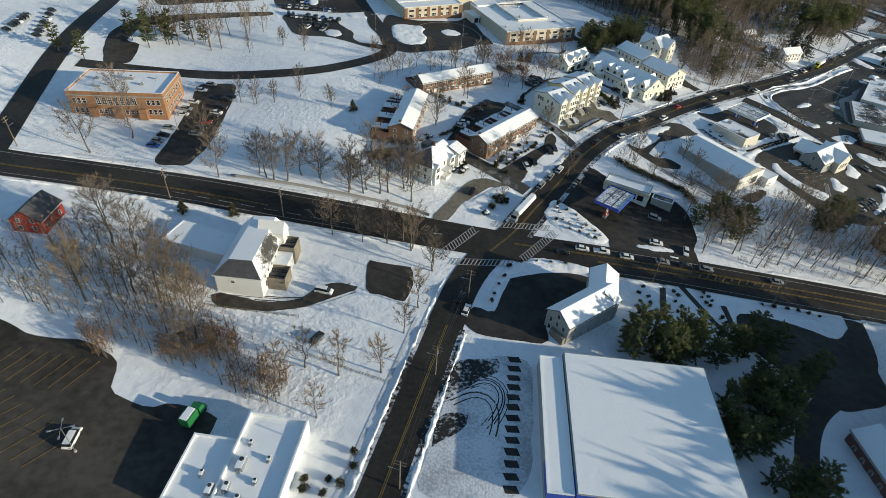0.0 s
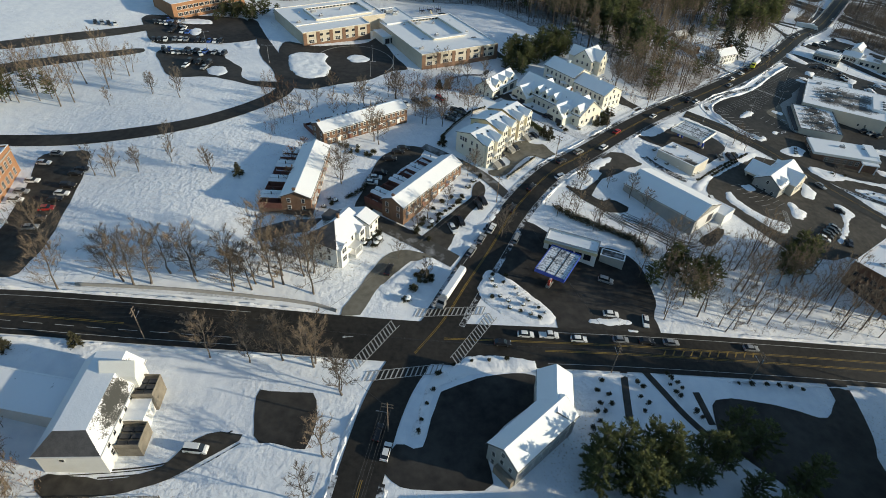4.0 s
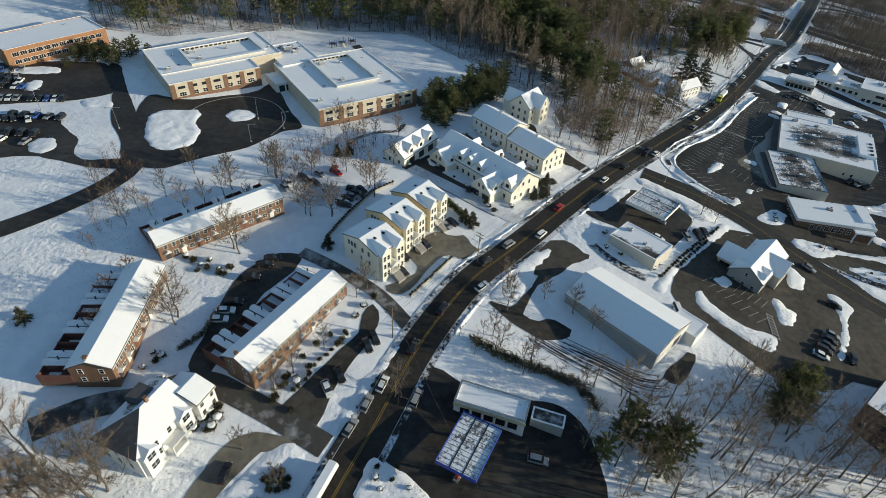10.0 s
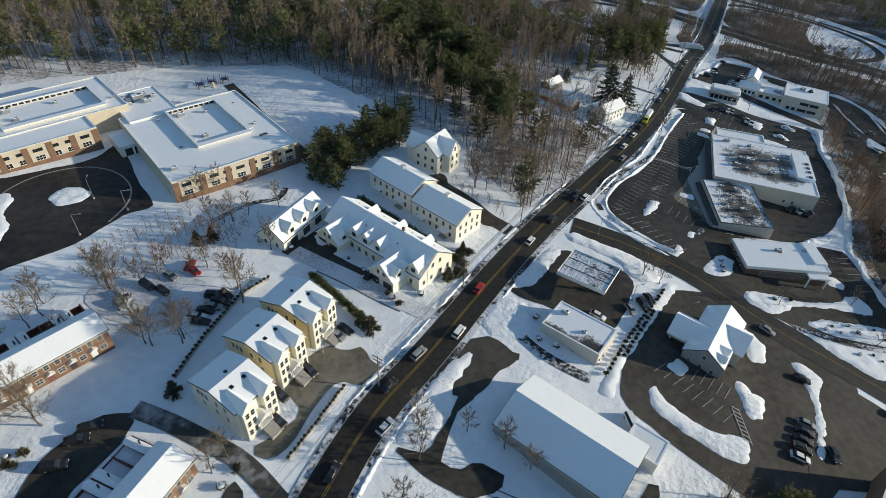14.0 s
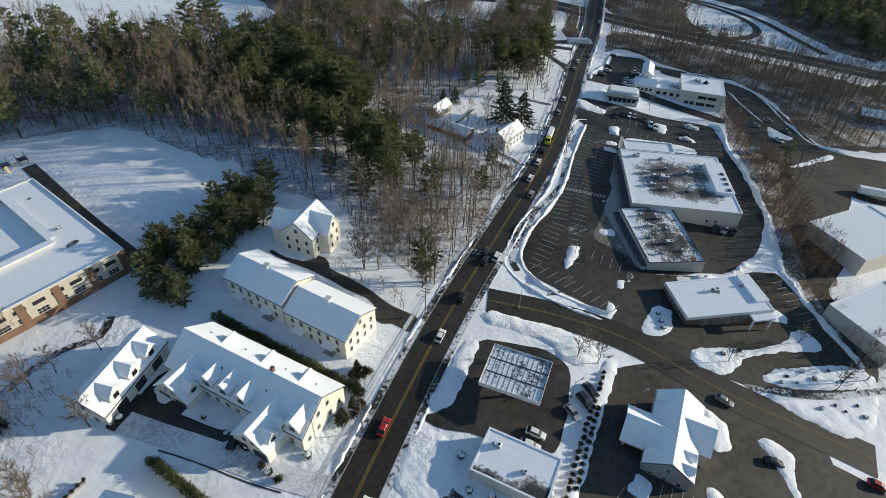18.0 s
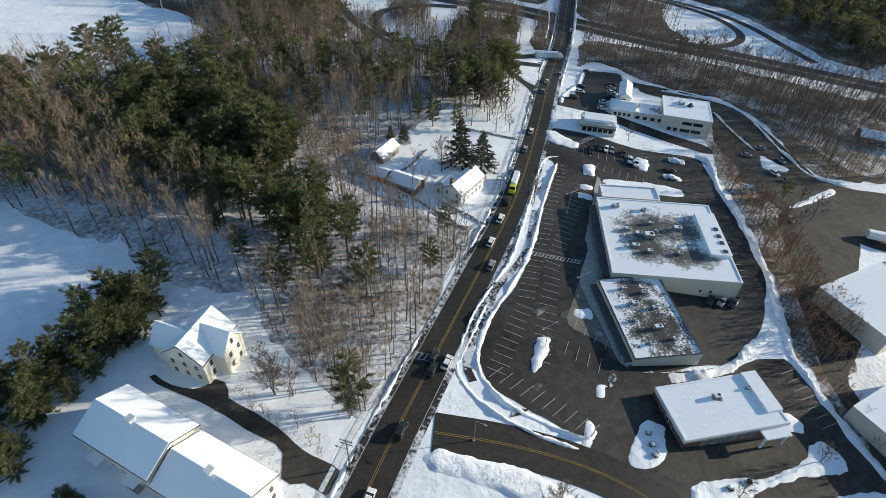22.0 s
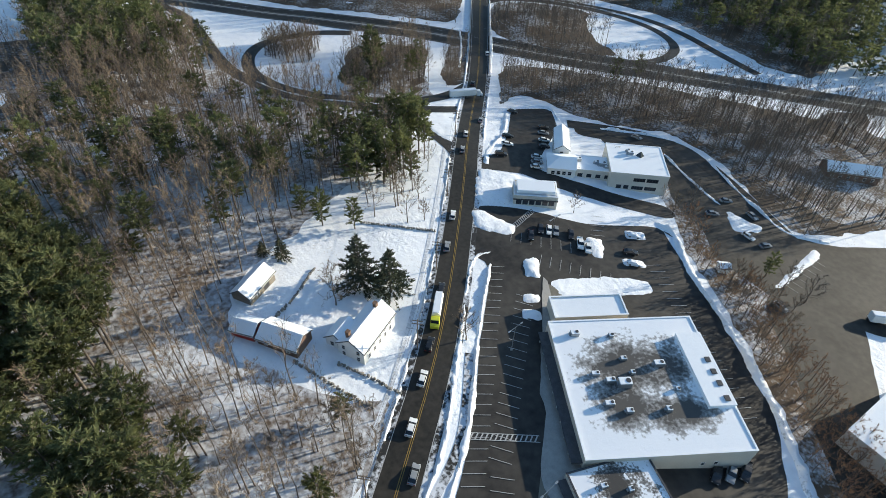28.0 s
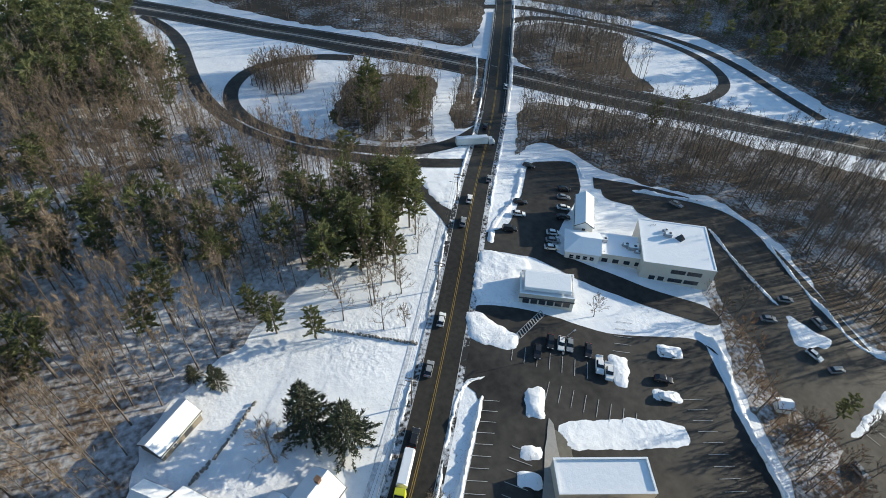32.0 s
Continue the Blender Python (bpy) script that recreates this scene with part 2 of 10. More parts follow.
ROOF_SHOPS = melting("melting_shop_roof", ((-3, 3, 13, 11), (-5, -6, 10, 8), (7, 4, 7, 10), (6, -9, 10, 6)), 0.75, 0.2, dark=(0.08, 0.075, 0.07), dust=(0.36, 0.35, 0.34))
ROOF_WING = melting("melting_wing_roof", ((2.0, -4, 10, 15), (0, 9, 7, 6)), 1.1, 0.3, dark=(0.05, 0.047, 0.045))
ROOF_STORE = melting("melting_store_roof", ((6, -4, 6, 3), (-4, -5.5, 8, 2.2)), 0.8)
ROOF_HIP = melting("hip_roof", ((2.6, 2.8, 4.2, 2.2),), 0.8, 0.5, dark=(0.075, 0.075, 0.06))
ROOF_HOUSE = melting("half_bare_roof", ((0, -5, 9, 2.6),), 1.2, 0.5, dark=(0.06, 0.06, 0.055))
CANOPY_ROOF = mat("melting_canopy_roof", (0.10, 0.10, 0.105), 0.6, (0.84, 0.85, 0.87), 0.30, 0.03, fine=1.5, sharp=(0.40, 0.50), bump_scale=1.0)
TRIM = mat("white_trim", (0.74, 0.73, 0.70), 0.5, (0.68, 0.67, 0.64), 1.0)
GLASS = mat("window_glass", (0.02, 0.024, 0.03), 0.08)
DARK = mat("dark_metal", (0.05, 0.05, 0.055), 0.5, (0.07, 0.07, 0.075), 2.0, metal=0.4)
STEEL = mat("galvanised_steel", (0.42, 0.43, 0.44), 0.4, (0.34, 0.35, 0.36), 2.0, metal=0.7)
WOOD_POLE = mat("pole_wood", (0.16, 0.12, 0.09), 0.9, (0.22, 0.17, 0.13), 1.5)
BLUE = mat("blue_band", (0.02, 0.06, 0.36), 0.5, (0.03, 0.08, 0.42), 1.0)
BARK = mat("bark", (0.085, 0.07, 0.058), 0.95, (0.165, 0.135, 0.11), 0.6, 0.02, fine=4.0, per_object=0.2)
TWIGS = mat("twigs", (0.16, 0.118, 0.082), 0.95, (0.26, 0.195, 0.135), 0.4, per_object=0.25)
# darker than TWIGS: grey bark tone, with the far woods' backlit look painted in
TWIGS_GREY = mat("grey_twigs", (0.105, 0.087, 0.073), 0.95, (0.17, 0.143, 0.118), 0.4, per_object=0.2)
TWIGS_RED = mat("russet_twigs", (0.19, 0.098, 0.05), 0.95, (0.27, 0.155, 0.082), 0.4, per_object=0.2)
NEEDLES = mat("pine_needles", (0.062, 0.080, 0.036), 0.75, (0.19, 0.20, 0.08), 0.22, fine=1.6, per_object=0.2, sharp=(0.36, 0.64))


def let_light_through(m, share=0.5):
    """Thin leaves pass some light."""
    nt = m.node_tree
    b = nt.nodes["Principled BSDF"]
    tr = nt.nodes.new("ShaderNodeBsdfTranslucent")
    mix = nt.nodes.new("ShaderNodeMixShader")
    mix.inputs[0].default_value = share
    nt.links.new(b.inputs["Base Color"].links[0].from_socket, tr.inputs[0])
    nt.links.new(b.outputs[0], mix.inputs[1])
    nt.links.new(tr.outputs[0], mix.inputs[2])
    nt.links.new(mix.outputs[0], nt.nodes["Material Output"].inputs[0])


let_light_through(NEEDLES)
SPRUCE = mat("spruce_needles", (0.035, 0.045, 0.028), 0.8, (0.085, 0.095, 0.05), 0.4, fine=1.2, per_object=0.2)
SHRUB = mat("shrub_leaves", (0.03, 0.038, 0.018), 0.85, (0.075, 0.06, 0.03), 1.2, per_object=0.25)
STONE = mat("field_stone", (0.16, 0.15, 0.13), 0.9, (0.30, 0.28, 0.25), 0.8, per_object=0.3)
RUBBER = mat("tyre_rubber", (0.015, 0.015, 0.016), 0.9)
LAMP_RED = mat("tail_lamp", (0.35, 0.01, 0.01), 0.3)
LAMP_CLEAR = mat("head_lamp", (0.75, 0.75, 0.72), 0.2)


# ---- the lie of the land ----
SLOPE = (-0.0732, 0.0314, 6.9)
HILLS_WEST = [(-3, 158, -5.0), (-37, 204, 4.2), (88, 152, -3.8), (-33, 265, 4.6), (0, 315, -1.2), (-13, 308, 3.7), (-60, 337, -1.8), (-109, 194, -4.1), (-49, 110, -7.6), (33, 102, -0.9), (-98, 160, -5.8), (30, 228, 7.3), (74, 212, 4.7), (98, 228, 5.5), (75, 228, 4.0), (68, 280, 2.7), (56, 152, -3.3), (1, 137, -5.5)]
HILLS_EAST = [(124, 123, -5.5), (137, 209, 4.7), (202, 218, -3.7), (104, 343, 6.7), (252, 352, 1.2), (205, 265, -0.1), (189, 263, 4.1), (187, 278, 1.5), (346, 310, -1.7), (138, 278, 4.4), (315, 333, 2.4), (191, 362, 4.1), (231, 352, 3.9), (356, 413, -4.6), (343, 304, 0.3), (351, 288, -3.0), (281, 396, 4.2), (267, 606, -11.2), (293, 320, 0.2), (476, 411, -0.5), (258, 516, -5.2)]
_H = np.array(HILLS_WEST + HILLS_EAST, float)


def hv(x, y):
    x, y = np.asarray(x, float), np.asarray(y, float)
    xs, ys = 130 + 450 * np.tanh((x - 130) / 450), 260 + 450 * np.tanh((y - 260) / 450)
    w = np.exp(-((x[..., None] - _H[:, 0]) ** 2 + (y[..., None] - _H[:, 1]) ** 2) / (2 * 33.0**2))
    return SLOPE[0] * xs + SLOPE[1] * ys + SLOPE[2] + (w * _H[:, 2]).sum(-1) / (w.sum(-1) + 0.12)


def h(x, y):
    return float(hv(np.array(x), np.array(y)))


# ---- mesh helpers ----
def part(name, bm, material, parent=None, label="", m=None):
    me = bm
    if isinstance(bm, bmesh.types.BMesh):
        me = bpy.data.meshes.new(name)
        bm.to_mesh(me)
        bm.free()
    if material and not me.materials:
        for k in material if isinstance(material, (list, tuple)) else [material]:
            me.materials.append(k)
    ob = new(name, me)
    if parent:
        ob.parent = parent
    if m is not None:
        ob.matrix_basis = m
    if label:
        ob["label"] = label
    return ob


def thing(name, m, label, category, group="", kind=""):
    ob = new(name)
    ob.empty_display_size = 0.5
    ob.matrix_world = m
    return tagged(ob, label, category, group, kind)


def box(bm, x0, x1, y0, y1, z0, z1, mi=0):
    v = [bm.verts.new(p) for p in ((x0, y0, z0), (x1, y0, z0), (x1, y1, z0), (x0, y1, z0), (x0, y0, z1), (x1, y0, z1), (x1, y1, z1), (x0, y1, z1))]
    for f in ((3, 2, 1, 0), (4, 5, 6, 7), (0, 1, 5, 4), (1, 2, 6, 5), (2, 3, 7, 6), (3, 0, 4, 7)):
        bm.faces.new([v[i] for i in f]).material_index = mi
    return v


def boxes(*dims):
    bm = bmesh.new()
    for d in dims:
        box(bm, *d)
    return bm


def rounded(bm, width=0.05, segments=2):
    bmesh.ops.bevel(bm, geom=bm.edges[:], offset=width, segments=segments, affect="EDGES", profile=0.5)
    return bm


def cyl(bm, x, y, z0, z1, r0, r1=None, n=10, mi=0):
    r1 = r0 if r1 is None else r1
    a = [bm.verts.new((x + r0 * math.cos(k * math.tau / n), y + r0 * math.sin(k * math.tau / n), z0)) for k in range(n)]
    b = [bm.verts.new((x + r1 * math.cos(k * math.tau / n), y + r1 * math.sin(k * math.tau / n), z1)) for k in range(n)]
    for k in range(n):
        bm.faces.new((a[k], a[(k + 1) % n], b[(k + 1) % n], b[k])).material_index = mi
    bm.faces.new(a[::-1]).material_index = mi
    bm.faces.new(b).material_index = mi
    return bm


def extrude_profile(bm, prof, y0, y1, axis="y", mi=0):
    """A closed profile in (across, z), drawn out along an axis."""
    def p(u, z, w):
        return (u, w, z) if axis == "y" else (w, u, z)
    a = [bm.verts.new(p(u, z, y0)) for u, z in prof]
    b = [bm.verts.new(p(u, z, y1)) for u, z in prof]
    n = len(prof)
    fs = [bm.faces.new((a[k], a[(k + 1) % n], b[(k + 1) % n], b[k])) for k in range(n)]
    fs += [bm.faces.new(a[::-1]), bm.faces.new(b)]
    for f in fs:
        f.material_index = mi
    return bm


def mesh_np(name, V, F):
    """A triangle mesh from arrays."""
    me = bpy.data.meshes.new(name)
    V, F = np.asarray(V, np.float32), np.asarray(F, np.int32)
    me.vertices.add(len(V))
    me.vertices.foreach_set("co", V.ravel())
    me.loops.add(F.size)
    me.loops.foreach_set("vertex_index", F.ravel())
    me.polygons.add(len(F))
    me.polygons.foreach_set("loop_start", np.arange(0, F.size, 3, dtype=np.int32))
    me.update(calc_edges=True)
    return me


def smoothed(pts, rounds=2, closed=True):
    """Corner cutting."""
    p = np.array(pts, float)
    for _ in range(rounds):
        q = np.roll(p, -1, 0) if closed else p[1:]
        a = p if closed else p[:-1]
        w = 0.14 if closed else 0.25
        cut = np.stack([(1 - w) * a + w * q, w * a + (1 - w) * q], 1).reshape(-1, 2)
        p = cut if closed else np.vstack([p[:1], cut, p[-1:]])
    return p


def resampled(p, step, closed=False):
    p = np.array(p, float)
    if closed:
        p = np.vstack([p, p[:1]])
    s = np.r_[0, np.cumsum(np.linalg.norm(np.diff(p, axis=0), axis=1))]
    n = max(int(s[-1] / step), 3)
    u = np.linspace(0, s[-1], n + 1)
    if closed:
        u = u[:-1]
    return np.stack([np.interp(u, s, p[:, 0]), np.interp(u, s, p[:, 1])], 1)


def inside(p, poly):
    x, y = p[:, 0], p[:, 1]
    a, b = poly, np.roll(poly, -1, 0)
    out = np.zeros(len(p), bool)
    for (x0, y0), (x1, y1) in zip(a, b):
        c = (y0 > y) != (y1 > y)
        out ^= c & (x < (x1 - x0) * (y - y0) / (y1 - y0 + 1e-12) + x0)
    return out


def edge_gap(p, poly):
    """Distance of points to an outline."""
    a, b = poly, np.roll(poly, -1, 0)
    d = np.full(len(p), 1e9)
    for s, e in zip(a, b):
        u = e - s
        k = np.clip(((p - s) @ u) / (u @ u + 1e-12), 0, 1)
        d = np.minimum(d, np.linalg.norm(p - s - k[:, None] * u, axis=1))
    return d


def filled(outline, step):
    """Triangles over an outline, with inner points on a jittered grid."""
    from mathutils.geometry import delaunay_2d_cdt
    lo, hi = outline.min(0), outline.max(0)
    gx, gy = np.meshgrid(np.arange(lo[0], hi[0], step), np.arange(lo[1], hi[1], step))
    g = np.stack([gx.ravel(), gy.ravel()], 1)
    g += RNG.uniform(-0.25, 0.25, g.shape) * step
    g = g[inside(g, outline)]
    if len(g):
        g = g[edge_gap(g, outline) > step * 0.45]
    pts = np.vstack([outline, g])
    r = delaunay_2d_cdt([Vector(p) for p in pts], [], [list(range(len(outline)))], 1, 1e-4)
    V = np.array([tuple(v) for v in r[0]])
    F = np.array([t for f in r[2] for t in ([f] if len(f) == 3 else [(f[0], f[k], f[k + 1]) for k in range(1, len(f) - 1)])], int)
    return V, F


RNG = np.random.RandomState(7)


def ragged(p, amount):
    t = RNG.uniform(-amount, amount, (len(p), 2))
    return p + 0.6 * t + 0.4 * np.roll(t, 1, 0)


def area(name, pts, dz, material, label, category, step=6.0, rough_edge=0.5, kind="structure"):
    o = ragged(resampled(smoothed(pts), 2.5, True), rough_edge)
    V, F = filled(o, step)
    V3 = np.c_[V, hv(V[:, 0], V[:, 1]) + dz]
    me = mesh_np(name, V3, F)
    me.materials.append(material)
    return tagged(new(name, me), label, category, kind=kind)


def mound(name, pts, height, material, label, category="snow bank", step=1.0, kind="structure", edge=1.1):
    """A heap of snow with an uneven top, falling to its outline."""
    o = ragged(resampled(smoothed(pts, 1), 0.9, True), 0.42)
    V, F = filled(o, step)
    d = edge_gap(V, o)
    up = np.clip(d / edge, 0, 1) ** 0.6 * height * (0.62 if height >= 0.5 else 1.0)
    wob = np.array([noise.noise((a * 0.3, b * 0.3, 3)) * 0.8 + noise.noise((a * 0.8, b * 0.8, 9)) * 0.6 + noise.noise((a * 1.9, b * 1.9, 4)) * 0.5 for a, b in V])
    z = hv(V[:, 0], V[:, 1]) + 0.05 + up * (1 + 0.75 * wob)
    me = mesh_np(name, np.c_[V, z], F)
    me.materials.append(material)
    me.polygons.foreach_set("use_smooth", np.ones(len(F), bool))
    return tagged(new(name, me), label, category, kind=kind)


def ribbon(name, pts, width, dz, material, label, category, offset=0.0, step=3.0, kind="structure", dash=None, parent=None):
    """A strip along a line; offset to its left."""
    p = resampled(smoothed(pts, 2, False), step if not dash else 1.5)
    t = np.gradient(p, axis=0)
    t /= np.linalg.norm(t, axis=1)[:, None]
    n = np.stack([-t[:, 1], t[:, 0]], 1)
    k = 3 if width > 4 else 1
    rows = [p + n * (offset + width * (j / k - 0.5)) for j in range(k + 1)]
    V = np.concatenate(rows)
    m = len(p)
    F = []
    for i in range(m - 1):
        if dash and (i * 1.5) % (dash[0] + dash[1]) > dash[0]:
            continue
        for j in range(k):
            a = j * m + i
            F += [(a, a + m + 1, a + m), (a, a + 1, a + m + 1)]
    me = mesh_np(name, np.c_[V, hv(V[:, 0], V[:, 1]) + dz], [(f[0], f[2], f[1]) for f in F])
    me.materials.append(material)
    return tagged(new(name, me), label, category, kind=kind)


def berm(name, pts, width, height, material, label, closed=False):
    """A broken, uneven ridge of ploughed snow along a line."""
    p = smoothed(pts, 2, closed)
    p = resampled(p, 1.0, closed)
    t = np.gradient(p, axis=0)
    t /= np.linalg.norm(t, axis=1)[:, None] + 1e-9
    n = np.stack([-t[:, 1], t[:, 0]], 1)
    prof = [(-0.5, -0.1), (-0.36, 0.45), (-0.18, 0.9), (0.02, 1.0), (0.2, 0.7), (0.36, 0.35), (0.5, -0.1)]
    wide = np.array([0.85 + 0.75 * noise.noise((a * 0.16, b * 0.16, 5)) for a, b in p])
    tall = np.array([max(0.3, 0.75 + 1.4 * noise.noise((a * 0.13, b * 0.13, 8))) for a, b in p])
    k = np.arange(len(p))
    tall = tall * np.clip(np.minimum(k, len(p) - 1 - k) / 4.0, 0.02, 1)
    rows = []
    for j, (u, z) in enumerate(prof):
        q = p + n * (u * width * wide)[:, None] + RNG.uniform(-0.2, 0.2, p.shape)
        wob = np.array([1 + 0.9 * noise.noise((a * 0.7, b * 0.7, j * 0.4)) for a, b in q])
        rows.append(np.c_[q, hv(q[:, 0], q[:, 1]) + (z * height * tall * wob if z > 0 else z)])
    V = np.concatenate(rows)
    m = len(p)
    F = []
    for i in range(m - 1):
        for j in range(len(prof) - 1):
            a = j * m + i
            F += [(a, a + 1, a + m + 1), (a, a + m + 1, a + m)]
    me = mesh_np(name, V, [(f[0], f[2], f[1]) for f in F])
    me.materials.append(material)
    me.polygons.foreach_set("use_smooth", np.ones(len(F), bool))
    return tagged(new(name, me), label, "snow bank", kind="structure")


def add_ground():
    def steps(a, b):
        mid = np.arange(a, b, 5.0)
        out = np.cumsum(np.geomspace(8, 500, 14))
        return np.r_[a - out[::-1], mid, b + out]
    xs, ys = steps(-260, 620), steps(0, 700)
    X, Y = np.meshgrid(xs, ys)
    V = np.c_[X.ravel(), Y.ravel(), hv(X.ravel(), Y.ravel())]
    nx, ny = len(xs), len(ys)
    i, j = np.meshgrid(np.arange(nx - 1), np.arange(ny - 1))
    a = (j * nx + i).ravel()
    F = np.concatenate([np.c_[a, a + 1, a + nx + 1], np.c_[a, a + nx + 1, a + nx]])
    me = mesh_np("ground", V, F)
    me.materials.append(SNOW)
    me.polygons.foreach_set("use_smooth", np.ones(len(F), bool))
    tagged(new("ground", me), "rolling ground under a cover of fresh snow", "ground", kind="structure")


add_ground()

# ---- roads, yards and ploughed snow ----
MAIN = [(-52, -110), (-30, -20), (-16, 40), (-12, 58), (-7, 77), (1, 107), (7, 127), (15, 140), (24, 151), (31, 163), (42, 179), (51, 194), (70, 217), (85, 228), (108, 248.5),
        (135, 271), (160, 289.5), (186, 308.5), (220, 333), (262, 371), (299, 407), (348, 451), (392, 496), (430, 535), (480, 590)]
CROSS = [(-300, 170), (-147, 158), (-129, 158), (-89, 156), (-58, 152), (-28, 149), (-3, 146), (23, 143), (50, 141), (93, 138.5), (142, 135), (240, 124), (380, 108), (600, 80)]
SIDE = [(150, 273), (165, 261.5), (178.5, 247), (185.5, 231.5), (192.5, 218.5), (202, 206), (210, 193)]
HIGHWAY = [(225, 668), (250, 645), (270.9, 625.8), (291.5, 600.7), (309.6, 571.3), (324.6, 540), (341.8, 516), (359.6, 494.6), (381, 470), (401, 441.5), (422, 410), (436, 388.5), (449, 370), (471, 340), (490, 315), (540, 250)]
RAMP = [(258, 625.8), (263.7, 604), (262.2, 581.2), (255, 550.2), (250.7, 526.4), (250.3, 509), (254.2, 491.2), (260.2, 474.8), (267.4, 457.4), (277.4, 442), (287, 434.5), (298.7, 427.6), (316, 421)]
RAMP_LOOP = [(322, 522), (308.7, 533.3), (293.3, 537.1), (277.9, 535.9), (265.3, 525.9), (258.3, 512.7), (257, 500.5), (259.8, 487.4), (266.8, 471.6), (276, 454.5), (288.8, 441.7), (302.3, 436.5), (319.9, 438), (336, 444)]
RAMP_RIGHT = [(418, 541), (434.5, 533.8), (446.7, 521), (461, 499), (474, 480.5), (484.8, 461), (490.2, 439), (488, 417.6), (481.8, 398.6), (477.4, 382), (474, 368)]
RAMP_RLOOP = [(405, 512), (422, 519), (440, 513), (457.5, 495.5), (470, 477.5), (477, 459), (479.6, 439.4), (474.4, 422.6), (465, 412), (453, 407.8), (439, 407.9), (424, 414)]
EAST_ROAD = [(345, 393), (359, 378), (368, 360.5), (367.5, 342.5), (360.5, 325.5), (352, 307), (343.5, 290.5)]


def add_roads():
    R = "dark wet asphalt road with worn yellow centre lines between snow banks"
    ribbon("road", MAIN, 10.0, 0.14, ASPHALT_ROAD, R, "road")
    ribbon("road", CROSS, 14.0, 0.16, ASPHALT_ROAD, "wide dark asphalt crossroad with turning lanes", "road")
    ribbon("road", SIDE, 10.0, 0.12, ASPHALT_ROAD, "dark asphalt side street leading to the shops", "road")
    side = "narrow asphalt drive cleared of snow"
    for pts, w in (([(-158.5, 231.5), (-144, 232.5), (-121.5, 233.5), (-91.5, 233.5), (-61.5, 238), (-42.5, 251.5), (-30.5, 267.5), (-30, 278), (-24, 295.5), (-11.5, 308.5)], 7), ([(-148, 144), (-155, 173), (-162.5, 202.5), (-170.5, 238.5), (-174.5, 279.5), (-175, 295), (-179, 319), (-182.5, 338.5)], 9), (EAST_ROAD, 8), ([(85.5, 65.5), (90, 78), (99, 90.5), (114, 99.5), (126.5, 109), (130.5, 122.5), (131.5, 132)], 6), ([(284.4, 434.6), (284.7, 424.3), (284.5, 414.4), (284.3, 406.3), (283.2, 398.6), (280.9, 391.5)], 5), (RAMP, 6.2), (RAMP_LOOP, 6), (RAMP_RIGHT, 6), (RAMP_RLOOP, 5.6)):
        ribbon("road", pts, w, 0.11, ASPHALT_ROAD if w > 8 else ASPHALT, "dark asphalt road ploughed clear of snow", "road")
    for o in (-5.0, 5.0):
        ribbon("road", HIGHWAY, 8.6, 0.1, ASPHALT_ROAD, "dark highway carriageway ploughed clear of snow", "road", offset=o)
        for e in (-3.2, 3.2):
            ribbon("edge_line", HIGHWAY, 0.2, 0.12, WHITE_LINE, "white edge line on asphalt", "road marking", offset=o + e)
    ribbon("median", HIGHWAY, 1.4, 0.13, CONCRETE, "narrow pale median of a highway", "median")
    for pts, w, m in (([(29.5, 173), (20.5, 180), (11, 186.5), (2.5, 191.5), (-2.5, 190.5), (-9, 187.5), (-19, 187), (-29.5, 182)], 5.5, TRACKED), ([(51, 201.5), (44.5, 212.5), (37, 219), (30.5, 224.5), (24, 229)], 4, TRACKED), ([(93, 241), (83.5, 249.5), (75, 259), (66, 268), (60.5, 274)], 5, PACKED), ([(115.5, 238.5), (111.5, 232), (115, 224.5), (120.5, 218), (124, 215)], 3, SLUSH)):
        ribbon("driveway", pts, w, 0.11, m, side, "driveway")
    for pts in ([(223.5, 326.5), (209, 312.5), (200.5, 307.5), (188.5, 303), (182.5, 296.5), (174, 292), (166.5, 285), (165.5, 280)], [(197, 221.5), (203, 218.2), (208.5, 214), (214.5, 210.8), (222, 207.8), (230, 205.2), (240, 202)], [(39, 292), (44, 296), (51, 300.5), (59, 299.5), (61.5, 306)]):
        ribbon("footpath", pts, 2.0, 0.09, SLUSH, "curving cleared footpath through the snow", "path")
    for o in (-5.1, 5.1):
        ribbon("road_edge", MAIN[8:22], 1.5, 0.165, SLUSH, "grey slush along the edge of the road", "slush", offset=o)
        ribbon("road_edge", MAIN[:6], 1.3, 0.165, SLUSH, "grey slush along the edge of the road", "slush", offset=o)
    for o in (-0.2, 0.2):
        ribbon("centre_line", MAIN[7:], 0.16, 0.19, YELLOW_LINE, "double yellow centre line on asphalt", "road marking", offset=o)
        ribbon("centre_line", CROSS[:5] , 0.16, 0.21, YELLOW_LINE, "double yellow centre line on asphalt", "road marking", offset=o - 1.2)
        ribbon("centre_line", CROSS[7:], 0.16, 0.21, YELLOW_LINE, "double yellow centre line on asphalt", "road marking", offset=o + 1.6)
        ribbon("centre_line", CROSS[8:], 0.16, 0.21, YELLOW_LINE, "double yellow centre line on asphalt", "road marking", offset=o - 1.2)
        ribbon("centre_line", SIDE, 0.14, 0.17, YELLOW_LINE, "double yellow centre line on asphalt", "road marking", offset=o)
        ribbon("centre_line", MAIN[:6], 0.16, 0.19, YELLOW_LINE, "double yellow centre line on asphalt", "road marking", offset=o - 0.6)
    for o in (-4.3, 4.3):
        ribbon("edge_line", MAIN[8:], 0.15, 0.19, WHITE_LINE, "white edge line on asphalt", "road marking", offset=o)
